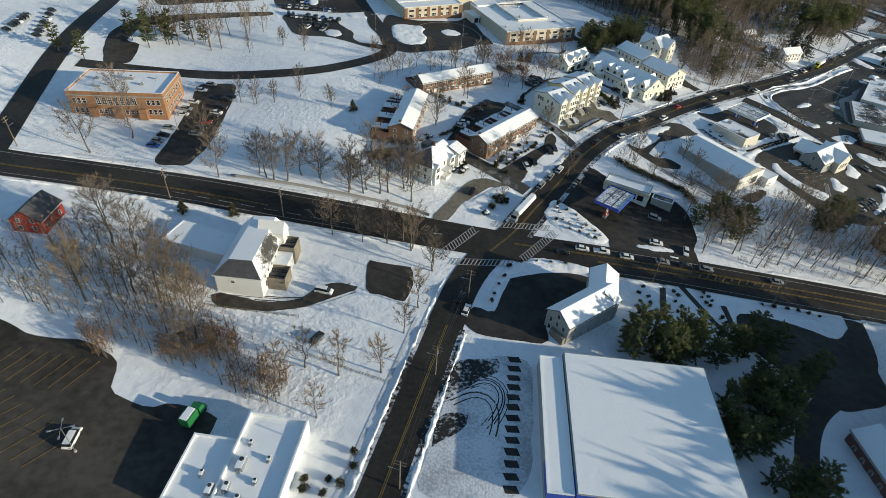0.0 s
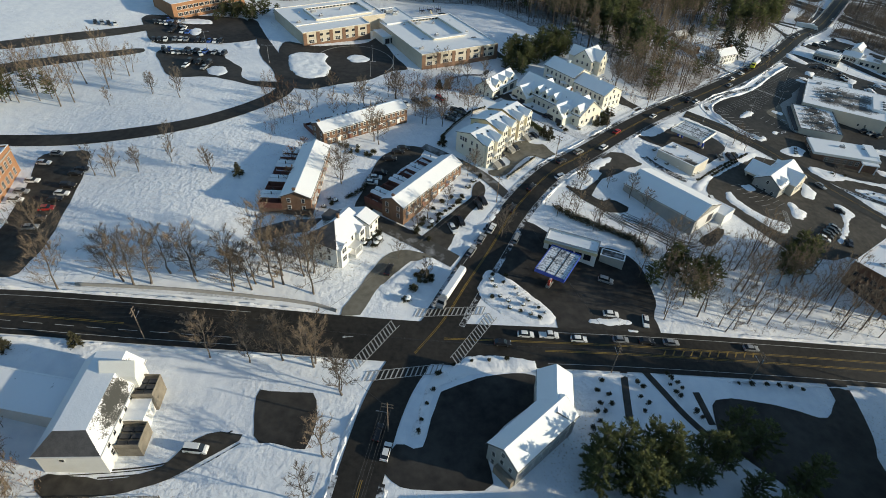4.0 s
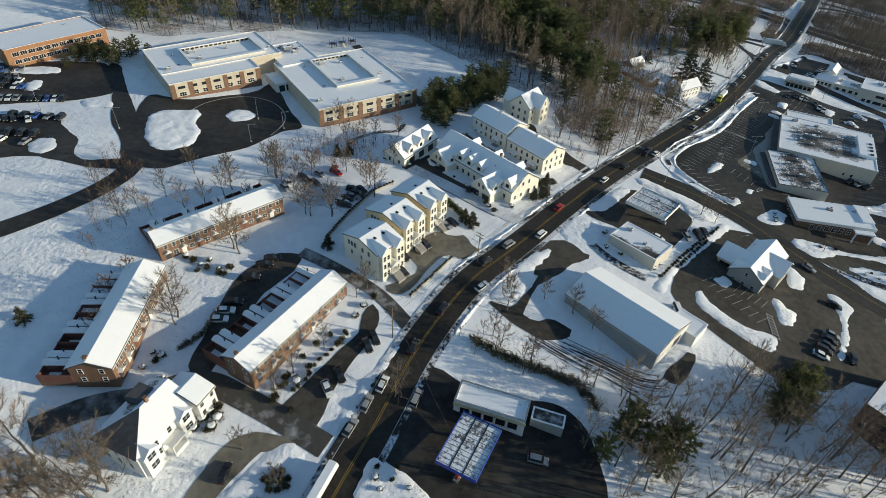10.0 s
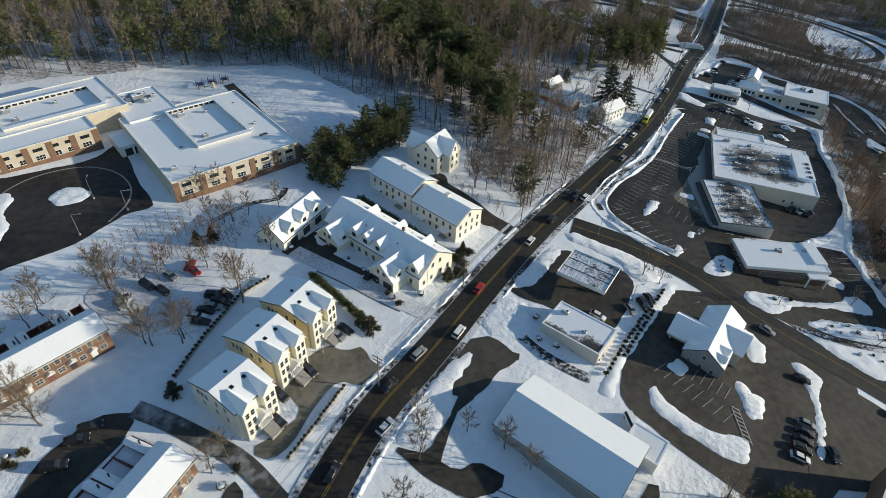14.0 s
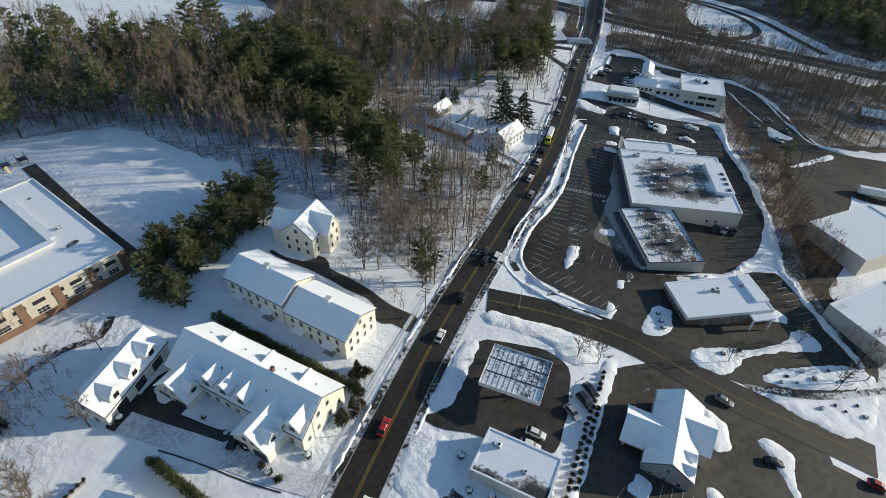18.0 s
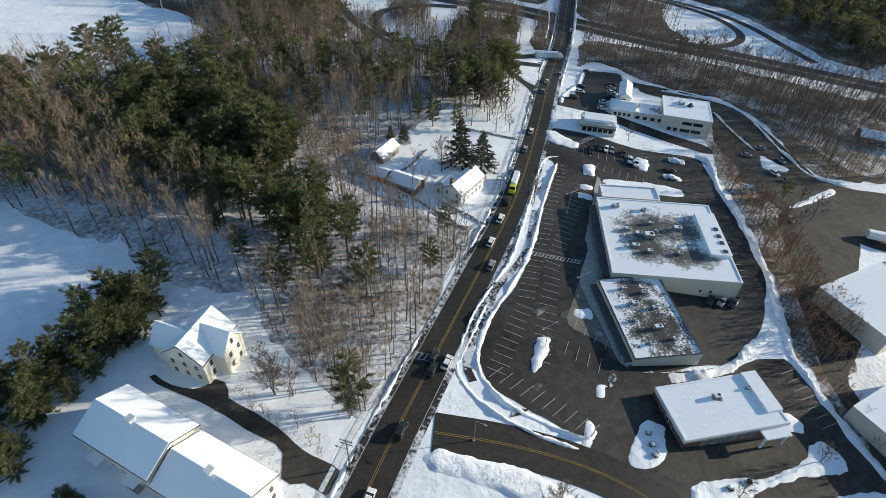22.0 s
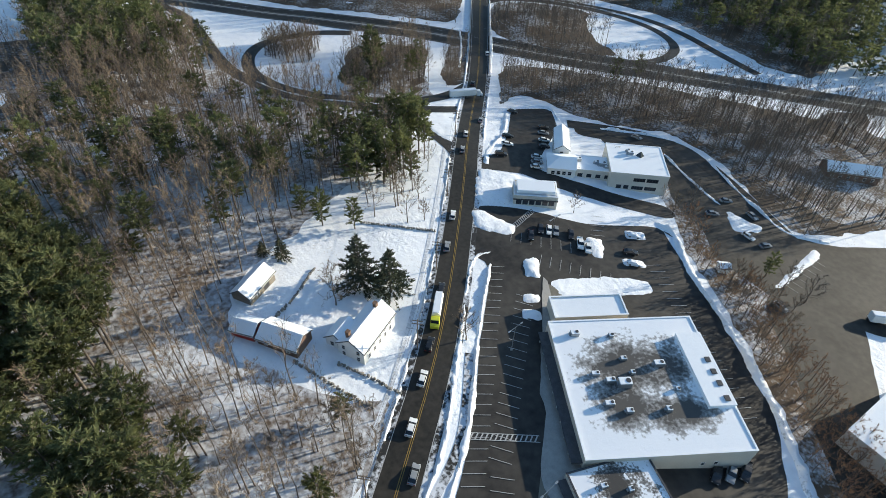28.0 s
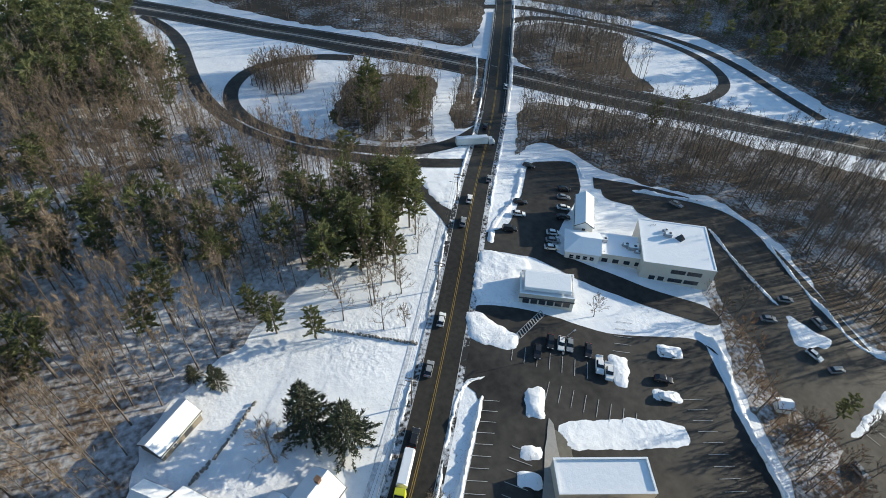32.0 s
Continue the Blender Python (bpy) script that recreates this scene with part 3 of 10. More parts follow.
    for o in (-5.4, 5.2):
        ribbon("edge_line", CROSS[:6], 0.15, 0.21, WHITE_LINE, "white edge line on asphalt", "road marking", offset=o)
        ribbon("edge_line", CROSS[8:], 0.15, 0.21, WHITE_LINE, "white edge line on asphalt", "road marking", offset=o)
    ribbon("lane_line", CROSS[3:6], 0.15, 0.21, WHITE_LINE, "dashed white lane line on asphalt", "road marking", offset=-3.2, dash=(3, 4.5))
    for pts in ([(251, 653.5), (263.5, 638.5), (314, 581), (345, 520.5), (372.5, 488.5), (395, 453.5), (419.5, 408), (445, 368.5), (464, 336.5)], [(276.5, 642), (321, 595), (353, 532.5), (380.5, 498.5), (406.5, 465), (431.5, 416.5), (457.5, 374.5), (480.5, 343)]):
        ribbon("lane_line", pts, 0.2, 0.16, WHITE_LINE, "dashed white lane line on asphalt", "road marking", dash=(4, 6))


def add_lots():
    A = "dark asphalt car park ploughed clear between snow heaps"
    lots = (([(-128, 95), (-109.5, 95.5), (-99, 91), (-87.5, 92), (-77, 87), (-75.5, 78), (-65.5, 75), (-61.5, 77), (-49.5, 75), (-51, 65.5), (-51, 54.5), (-96, 49.5)], ASPHALT_OLD), ([(-23.5, 131), (-18.5, 130), (-9, 129.5), (-8.5, 120.5), (-11, 114), (-17, 116.5), (-22, 117)], ASPHALT), ([(20, 127.5), (23, 129), (33.2, 132.6), (41, 133), (46.1, 132), (46.5, 128), (44.4, 124.7), (32.6, 116.8), (29.5, 112), (29.5, 103), (19.1, 103.2), (9.5, 104.4), (5, 109.3), (9.6, 115.7), (12, 113.5), (15, 112.6), (17.2, 119)], ASPHALT), ([(90.5, 124), (97, 125), (110.5, 122), (121.5, 118), (132, 128), (129, 113.5), (126, 96.5), (107, 91), (96.5, 103), (87.5, 112)], ASPHALT), ([(36, 170), (50.5, 187), (56.5, 190), (62, 184), (74, 180), (85, 177.5), (89, 171.2), (89.3, 164.6), (89, 157), (86, 152), (86, 146.5), (85, 143), (55, 145.5), (56, 152.5), (48.5, 162), (40.5, 170)], ASPHALT),
            ([(41.9, 210), (44, 206.2), (43, 202), (40.8, 198), (35.5, 192), (31.5, 186), (28.6, 179.6), (26, 175), (20.6, 178.6), (18.4, 182.2), (22, 185), (28.1, 191), (34, 196.5), (38.3, 200.5), (39.4, 205.6)], ASPHALT_OLD), ([(-1.5, 194), (3.5, 208.5), (7.5, 220.5), (17, 229), (25, 228), (22, 221), (14.5, 214), (8, 200.5), (3, 190)], ASPHALT_OLD), ([(45.5, 215), (49, 216.5), (55, 219), (56, 222.5), (52.5, 228), (56.5, 232.5), (60, 235.5), (64.5, 238), (68, 235), (73, 236), (73, 232), (77, 227), (73.5, 224), (70, 224.5), (65.5, 227.5), (62.5, 225), (58, 220), (53.5, 214), (51, 212), (46.5, 212)], ASPHALT_SALT), ([(56.5, 275.5), (61.5, 277), (71, 285), (74.5, 274.5), (71.5, 270.5), (64, 268.5), (58, 272.5)], ASPHALT), ([(78.5, 262), (83.5, 261), (85.5, 256), (80.5, 255)], ASPHALT), ([(115.5, 248.5), (121.5, 247), (136.5, 258.5), (140.5, 262), (154, 253), (157, 245), (148.5, 236), (138.5, 228), (133.5, 228), (124, 239.5), (120, 242), (117, 245)], ASPHALT),
            ([(168.5, 240.5), (157.5, 235.5), (136, 218.5), (129, 210), (129, 204.5), (132, 200.5), (134.5, 194.5), (141, 185), (147.5, 176), (164.5, 175), (193, 192), (201.5, 200.5), (198.5, 215), (192.5, 231), (187, 237), (176, 238)], ASPHALT_OLD), ([(251, 346.5), (230, 329), (214.5, 315), (197.5, 302.5), (182, 295), (173, 287.5), (169, 282), (171.5, 289), (168, 276.5), (174, 265.5), (179, 255), (184.5, 256.5), (198.5, 262), (205.5, 261.5), (223.5, 256.5), (231.5, 251.5), (253, 257.5), (273.5, 270), (292.5, 296), (312.5, 327), (311.5, 319.5), (311.5, 328.5), (292, 341.5), (278, 361), (266, 370), (248.5, 354)], ASPHALT), ([(177.5, 252.5), (184, 257), (205, 264.5), (207.5, 261.5), (221.5, 255.5), (232, 251.8), (240, 250.5), (247.5, 246.8), (245.2, 238.7), (241.2, 228.7), (238.2, 218.3), (235.5, 211), (224, 206), (203, 216), (190.5, 229.5), (183.5, 240.5)], ASPHALT_OLD), ([(333.5, 415.5), (351, 407), (335, 390), (317, 382), (301, 374), (306.5, 363.5), (315, 347), (325.5, 332.5), (324, 327), (319, 328), (308.5, 343.5), (300, 358.5), (294.5, 374), (281.5, 385), (287.5, 389.5), (297.5, 388), (315, 400)], ASPHALT), ([(349.5, 394.5), (352.5, 381.5), (364, 369.5), (372.5, 355), (371.5, 344), (358, 322.5), (350.5, 303.5), (349.5, 297), (357, 286), (374, 273.5), (400, 253), (344, 241), (326, 259.5), (318, 275.5), (313, 287), (314.5, 300.5), (315, 308), (325.5, 318), (327.5, 326.5), (333, 335.5), (347.5, 346.5), (356, 355), (351, 369), (339, 383.5)], ASPHALT_OLD),
            ([(348, 378.5), (364, 355.5), (357.5, 327), (354.5, 301), (335.5, 303), (343, 324), (352.5, 343.5), (343, 372)], ASPHALT_OLD), ([(-111, 355.5), (-87.5, 359), (-77.5, 361), (-58.5, 360), (-49, 330.5), (-55, 326.5), (-62, 323.5), (-75, 322), (-95.5, 318)], ASPHALT), ([(-92.5, 311), (-71.5, 313), (-62.5, 310.5), (-58.5, 301.5), (-50.5, 292.5), (-49, 281), (-44.5, 277.5), (-31.5, 279), (-29, 272), (-43.5, 273.5), (-60, 281), (-78, 278.5)], ASPHALT), ([(-38, 295), (-37.5, 330.5), (-22, 324), (2.5, 332.5), (8.5, 342.5), (11, 341.5), (13, 333.5), (18, 316), (23.5, 303), (15.5, 300.5), (4.5, 287.5), (-9, 280), (-20, 272.5), (-33, 274)], ASPHALT), ([(73, 209.5), (79, 205.5), (86, 212), (88.5, 215), (95.5, 224), (102, 228.5), (109.5, 226.5), (109.5, 224), (103, 224), (94, 216), (88.5, 213.5), (87.5, 211.5), (81, 203), (86.5, 201), (89.5, 202.5), (94.5, 197), (91.5, 195), (85, 195), (80.5, 198.5), (74, 207)], ASPHALT_OLD),
            ([(4, 95.5), (16.5, 96.5), (14.5, 91.5), (9, 88.5), (3.5, 84), (0, 81.5), (2, 89)], SLUSH), ([(0.5, 79), (7, 79.5), (6.5, 75), (0, 71), (-1.5, 69.5), (-0.5, 75)], SLUSH), ([(-107, 225.5), (-90, 227.5), (-87.5, 205.5), (-87, 180), (-90, 167.5), (-102, 166.5), (-102, 188), (-103, 205.5)], ASPHALT_OLD), ([(56, 283.5), (59.5, 283.5), (65.5, 278.5), (71.5, 269.5), (80, 261), (77.5, 259.5), (68, 268), (58.5, 275), (55, 279.5)], ASPHALT_OLD), ([(102.5, 315), (105.5, 309), (111, 305), (114, 307.5), (116.5, 304), (114.5, 301), (120.5, 292.5), (124.5, 281.5), (129, 275), (129.5, 271), (124.5, 270.5), (122, 275.5), (118, 277.5), (121, 284), (117, 290.5), (111, 300.5), (107.5, 305), (102, 312.5)], ASPHALT_OLD), ([(238.5, 312.5), (225.5, 294), (205.5, 270.5), (204.5, 266), (202.5, 270.5), (205, 283), (204, 286.5), (223.5, 301.5)], ASPHALT_OLD), ([(97, 232.5), (105, 233), (108.5, 225), (107, 223), (102, 222), (98.5, 218.5), (93.5, 216.5), (89, 217), (91.5, 224)], ASPHALT_OLD), ([(-148.5, 233), (-139, 237.5), (-142.5, 256), (-149.5, 256.5), (-149, 272.5), (-128.5, 288.5), (-95, 307), (-97, 313.5), (-131.5, 296.5), (-155, 281.5), (-158, 270), (-159, 261.5), (-155.5, 247.5)], ASPHALT_OLD), ([(-158, 307.5), (-140, 320), (-99.5, 346), (-97.5, 337.5), (-136.5, 310), (-151, 300.5)], ASPHALT_OLD), ([(112.5, 182), (124.5, 189.5), (126.5, 187.5), (117, 179)], ASPHALT_OLD), ([(306, 281.5), (325, 282), (334, 269), (286, 246.5), (289, 255.5), (300, 270.5)], ASPHALT_OLD), ([(-59, 361), (-54, 358.5), (-45.5, 333), (-37.5, 313), (-30.5, 293), (-26.5, 286), (-28.5, 273), (-33, 275.5), (-33, 282), (-42.5, 301.5), (-46, 312.5), (-50, 330.5), (-57, 349.5)], ASPHALT))
    lots += (([(306.9, 287.9), (290.4, 271.9), (274.4, 259.9), (260.7, 246.7), (253.6, 236.3), (254.2, 233.0), (294.8, 251.1), (294.2, 265.1), (324.4, 276.4), (327.8, 290.3)], ASPHALT_OLD), ([(255.1, 242.0), (271.3, 249.0), (283.0, 248.6), (274.7, 238.8), (256.9, 234.8), (252.1, 226.1), (248.3, 212.5), (232.7, 204.6), (238.2, 213.3), (243.8, 223.1), (248.7, 232.3)], ASPHALT_OLD))
    for k, (pts, m) in enumerate(lots):
        area("parking_lot", pts, 0.06 + 0.0035 * (k % 11), m, A, "parking lot", rough_edge=0.3)
    for k, (pts, m) in enumerate((([(-64, 110.5), (-62, 112.5), (-48.5, 110), (-39, 113), (-35.5, 118), (-30, 120.5), (-23, 119), (-29, 115.5), (-37, 110), (-47.5, 107), (-60, 107)], ASPHALT_OLD), ([(-5, 153.5), (0.5, 163), (6, 172.5), (9.5, 177), (15, 178), (25.5, 175.5), (22, 172.5), (16.5, 174), (11.5, 169), (5.5, 162.5), (2.5, 156.5), (1, 153)], ASPHALT_SALT), ([(189.5, 211.5), (200, 195.5), (205, 184.5), (185.5, 172), (159.5, 180), (180, 194)], ASPHALT_OLD), ([(9, 264.5), (17, 276.5), (30, 272), (42, 260.5), (34, 254.5), (29, 249.5), (16, 255.5)], PACKED))):
        area("driveway", pts, 0.1 + 0.004 * k, m, "asphalt drive with packed snow and tyre tracks", "driveway", rough_edge=0.3)
    area("parking_lot", [(2, 84), (7, 94), (15, 98), (24.5, 96.5), (20, 59.5), (0, 57.5), (-4.5, 61), (-1, 73)], 0.05, PACKED, "parking lot under packed rutted snow", "parking lot")
    area("pavement", [(258.5, 332.7), (260.5, 326.7), (240.8, 309.3), (224.8, 292.4), (211, 266), (206.1, 267.2), (202.6, 275.5), (198.4, 283.7), (210.8, 292.5), (225.3, 302.6), (242.1, 317.7)], 0.125, ASPHALT_SALT, "pale paved apron before a row of shops", "pavement", 4.0, 0.2)
    for k, pts in enumerate([[(206, 286.1), (203.1, 285.4), (199.7, 284.7), (198.8, 286.2), (199.1, 287.7), (202.4, 287.6), (206, 287.8)], [(207.3, 282.7), (205, 281.8), (202.4, 280.9), (202.3, 282.5), (203, 284.2), (205.3, 284.3), (207.8, 284.6)], [(208, 270.4), (204.9, 269.2), (201.5, 268.1), (201.5, 270.2), (202.5, 272.4), (205.4, 272.5), (208.8, 272.8)], [(199.3, 264.9), (197, 263.4), (194.5, 262), (195.3, 264.3), (196.9, 266.7), (198.6, 267), (200.8, 267.6)], [(199, 290.1), (196.5, 289.5), (193.5, 288.9), (192.6, 290.2), (192.9, 291.5), (195.7, 291.4), (198.9, 291.5)], [(195.1, 263.5), (193.5, 263.1), (191.8, 262.8), (191.4, 263.6), (191.6, 264.4), (193.3, 264.4), (195.1, 264.5)], [(181, 271.3), (179.1, 270.9), (176.8, 270.5), (176, 271.4), (176.1, 272.3), (178.3, 272.2), (180.8, 272.3)], [(223, 290), (219.7, 287.7), (216.4, 285.6), (217.8, 288.9), (220.1, 292.4), (222.4, 292.8), (225.3, 293.8)], [(207.9, 277), (206, 276.4), (204, 275.9), (203.8, 277), (204.3, 278.1), (206.1, 278.1), (208.1, 278.3)], [(173.7, 267.9), (171.2, 267.6), (168.2, 267.4), (166.9, 268.3), (166.7, 269.1), (169.8, 269), (173.1, 268.9)]]):
        area("snow_patch", pts, 0.115 + 0.004 * k, SLUSH if k % 2 else TRACKED, "thin trampled snow left on the car park", "snow patch", 2.0, 0.5)


def tyre_tracks(pts, n, wide, seed):
    """Dark curved ruts pressed through the snow."""
    rng = np.random.RandomState(seed)
    for k in range(n):
        o = rng.uniform(-wide, wide)
        a, b = sorted(rng.uniform(0, 1, 2))
        p = resampled(smoothed(pts, 2, False), 2.0)
        i, j = int(a * 0.5 * len(p)), int((0.5 + 0.5 * b) * len(p))
        if j - i < 4:
            continue
        for e in (0, 1.5):
            ribbon("tyre_track", p[i:j], rng.uniform(0.18, 0.4), 0.062 + 0.002 * k, SLUSH if k % 2 else ASPHALT_OLD, "dark tyre rut pressed through packed snow", "tyre track", offset=o + e, step=1.5)


def add_tracks():
    for k, (pts, n, w) in enumerate((([(83, 197.5), (90.5, 191), (99, 185.5), (105.5, 180.5), (112.5, 178.5), (116.5, 181.5)], 6, 2.5), ([(83.5, 196), (91.5, 188.5), (100, 182.5), (106, 176.5), (112, 172.5)], 4, 2.0), ([(5.5, 86), (12.5, 90), (16, 85), (12, 76.5), (6, 71.5)], 3, 2.5), ([(2, 80), (10, 85), (13.5, 80.5), (10.5, 70)], 2, 2.5), ([(-64, 109.5), (-51, 109.5), (-39.5, 110), (-33, 112.5), (-23.5, 119)], 3, 1.5), ([(-15.5, 188), (-8, 188.5), (-1.5, 191.5), (5.5, 191), (14, 184.5)], 4, 3.0), ([(55, 277), (63, 269), (72, 260.5), (82, 249), (90, 242.5)], 5, 2.0), )):
        tyre_tracks(pts, n, w, k)
    for pts in ([(70, 134), (68, 126.5), (66, 118.5)], [(75.5, 133.5), (78.5, 126.5), (81.5, 119), (86.5, 111.5)], [(87.5, 126.5), (87.5, 117)]):
        ribbon("footpath", pts, 1.9, 0.06, ASPHALT_OLD, "cleared garden path between snowy beds", "path")


def add_heaps():
    S = "ploughed snow heaped along the edge of the asphalt"
    for pts, z in (([(38.5, 170), (45, 166.5), (52, 158), (56.5, 151.5), (53.5, 148.5), (44.5, 150), (37, 156), (34, 161.5)], 0.7), ([(64.5, 149.5), (66.5, 151), (77.5, 151), (79, 149), (71, 148.5)], 0.6), ([(62, 148), (79, 147), (80, 145.5), (61.5, 147)], 0.5), ([(12, 116), (18.5, 132.5), (30, 139.5), (46.5, 137.5), (46.5, 133), (31, 133.5), (19, 129.5), (16, 116.5)], 0.7), ([(117.5, 250), (127, 256), (136, 263), (140, 262), (138, 259), (127.5, 250.5), (122.5, 247)], 0.5), ([(145, 269), (149, 270), (154, 264.5), (163.5, 256.5), (167.5, 248), (166.5, 244), (159.5, 243.5), (156, 248.5), (157, 253), (150, 261.5), (145, 265.5)], 0.9), ([(103, 237), (111, 245), (116.5, 245), (118.5, 241), (117, 238), (118, 235), (113, 229.5), (104.5, 232.5)], 0.5), ([(167.5, 244), (171, 241.5), (152.5, 229.5), (132.5, 215.5), (127.5, 209), (123.5, 210.5), (131, 218), (146, 230)], 0.4), ([(136.5, 209), (140, 210.5), (139.5, 206.5), (142, 201), (147.5, 195), (152, 194), (154, 191), (149.5, 187), (145.5, 189), (141.5, 194), (135, 203.5)], 0.5),
                   ([(185.5, 210), (189.5, 209.5), (192, 203.5), (184.5, 198.5), (180, 192), (171, 184), (168, 184), (180.5, 196), (185, 205)], 0.5), ([(163, 207.5), (166, 206), (165, 203.5), (168, 201.5), (162.5, 196), (158.5, 197), (160.5, 202.5)], 0.45), ([(146.5, 215), (152, 216.5), (152.5, 213), (148, 211)], 0.3), ([(66.5, 279.5), (69.5, 281), (71, 275.5), (68, 274.5)], 0.3), ([(180, 225.5), (182, 220), (182.5, 216), (177, 210.5), (173, 212.5), (178, 220)], 0.4), ([(195.5, 253.4), (199.4, 249.5), (193.8, 243.5), (187.8, 243.1), (184.1, 245.8), (185.5, 248.1)], 0.25), ([(343.9, 319.6), (344.2, 315), (344.5, 310), (346, 305.6), (342, 304.6), (333.5, 310.9)], 0.3), ([(192.5, 236.7), (197.7, 235.3), (203.3, 232.6), (210.6, 229.2), (218.7, 227.1), (224.2, 227.2), (228.3, 228.6), (232.2, 228.0), (232.8, 224.9), (232.7, 222.1), (230.4, 220.0), (226.3, 221.1), (218.8, 224.7), (211.9, 226.8), (205.0, 227.9), (201.6, 226.6), (196.9, 226.2), (193.7, 226.8), (191.4, 229.5), (189.5, 233.1)], 0.32), ([(182.8, 258.9), (184.5, 258.5), (183.2, 256.3), (179.8, 254.1), (177.3, 253.7), (177.1, 255.0)], 0.6), ([(203.4, 221.7), (211, 221.8), (223, 217.7), (231.2, 214.3), (235.5, 210.5), (236.5, 207.2), (234, 205.9), (225.2, 208.4), (213.9, 212.9), (206.5, 217.6)], 0.3), ([(199.8, 218.3), (205.6, 214.5), (211.2, 210.3), (222, 206.8), (232.3, 203.8), (219.1, 197.8), (209.3, 199.4), (206, 203.8), (201.8, 211)], 0.3), ([(227, 238.5), (231.5, 236.5), (233, 232.5), (230, 231), (226, 233.5)], 0.3),
                   ([(282, 384), (285, 382.5), (293, 372.5), (277, 364), (270, 372)], 0.4), ([(263, 368), (267, 366.5), (267.5, 362.5), (270.5, 354.5), (266.5, 351.5), (258.5, 360)], 0.7), ([(261, 342.5), (265, 340.5), (259.5, 334), (255.5, 337)], 1.0), ([(250, 333), (254, 329.5), (251.5, 327.5), (247.5, 330.5)], 0.8), ([(245.5, 329), (249.5, 325.5), (246.5, 323), (243, 326.5)], 0.8), ([(299.5, 333.5), (305, 329), (302, 326), (297, 330)], 0.8), ([(287.5, 325.5), (292.5, 320.5), (291, 318), (285, 323)], 0.8), ([(286, 338.5), (290, 334.5), (282.5, 328.5), (280, 330.5)], 0.7), ([(260.5, 332.5), (279.5, 321), (286, 314.5), (283, 310.5), (275.5, 314.5), (257.5, 326)], 0.15), ([(188.5, 284), (192, 282), (188, 278.5), (180.5, 274.5), (180, 276)], 0.9),
                   ([(204.5, 287.5), (209.5, 285), (207, 281), (202.5, 284.5)], 0.6), ([(192.5, 265.5), (195, 264), (191, 261.5), (189, 262.5)], 0.7), ([(219.4, 297.2), (220.4, 291.0), (219.2, 286.2), (213.8, 286.9), (213.5, 291.8)], 0.12), ([(200.2, 287.0), (202.6, 286.7), (200.7, 285.0), (198.5, 285.8)], 0.5), ([(208, 275), (209.5, 274), (206, 265.5), (203, 266)], 0.4), ([(-33, 310.5), (-28.5, 315.5), (-16.5, 316), (-14.5, 312.5), (-16, 306.5), (-12.5, 298), (-14, 288.5), (-20.5, 284.5), (-26.5, 286), (-31, 295)], 0.4), ([(-6.5, 312), (-3.5, 317), (2, 317), (5.5, 312.5), (2.5, 308), (-3, 306.5)], 0.5), ([(73.5, 210), (80, 217), (89.5, 226), (98.5, 229.5), (96.5, 225.5), (89.5, 219.5), (88.5, 214.5), (84, 210.5), (78.5, 206.5)], 0.6),
                   ([(-97, 351.5), (-84, 355), (-75.5, 354.5), (-74, 349), (-83.5, 347), (-96, 348.5)], 0.4), ([(-84, 337.5), (-81.5, 342), (-78, 341.5), (-77, 334), (-80, 331.5)], 0.4), ([(-65, 289), (-63, 293.5), (-58, 293), (-55, 286), (-58, 281.5), (-62.5, 283.5)], 0.5), ([(-59.5, 322.5), (-54.5, 325), (-48, 322.5), (-46, 315), (-50.5, 317.5), (-56.5, 317.5)], 0.4), ([(318, 289.5), (331, 289.5), (350.5, 289.5), (348.5, 286), (330, 287), (320.5, 287.5)], 0.5), ([(6, 163.5), (11.5, 167.5), (16.5, 173), (22, 175.5), (26, 171.5), (21.5, 168), (16.5, 164.5), (11.5, 159.5), (7, 160.5)], 0.3), ([(29.5, 175), (36.5, 185), (47.5, 197), (48.5, 195), (41.5, 187), (34.5, 177.5), (30.5, 174)], 0.5)):
        mound("snow_bank", pts, z, SNOW_PILE if z > 0.55 else SNOW, S)
    for pts, w, z in (([(255.5, 350), (248, 352), (230, 335.5), (214.5, 322.5), (201, 310.5), (188.5, 304), (179.5, 299), (170, 291.5), (163.5, 285), (163, 279), (164.5, 271), (170.5, 261), (177, 254)], 1.3, 0.5), ([(251.5, 347), (234, 333.5), (221, 322), (209.5, 311.5), (195.5, 302.5), (182, 295.5), (173.5, 289), (168.5, 283), (168, 277.5), (168.5, 271.5), (174, 263), (179.5, 254.5), (183.5, 256.5)], 1.7, 0.7), ([(313.5, 329.5), (314.5, 323), (308, 316), (300.5, 308.5), (292.5, 295), (285, 284), (274, 270), (269, 265.5), (258.3, 254.5), (249.6, 247.3), (246, 238.5), (242, 228.6), (238.8, 218.3), (236.2, 210.5)], 2.8, 1.2), ([(253.5, 255), (236, 252.5), (225, 252.5), (211, 258)], 4.0, 1.0), ([(353.5, 382.5), (365, 370), (373.5, 356), (372.5, 343.5), (360, 323.5), (351.5, 304), (350, 297.5), (358.5, 287)], 2.2, 0.8), ([(287, 385), (294.5, 392), (309.5, 397), (330, 415.5), (341, 417), (352.5, 408), (343.5, 396.5)], 2.4, 0.7), ([(358.5, 354.5), (356.5, 350.5), (351, 340), (347, 330), (344.5, 321)], 1.5, 0.7)):
        berm("snow_bank", pts, w, z, SNOW_PILE, "rough ridge of ploughed snow beside a car park")
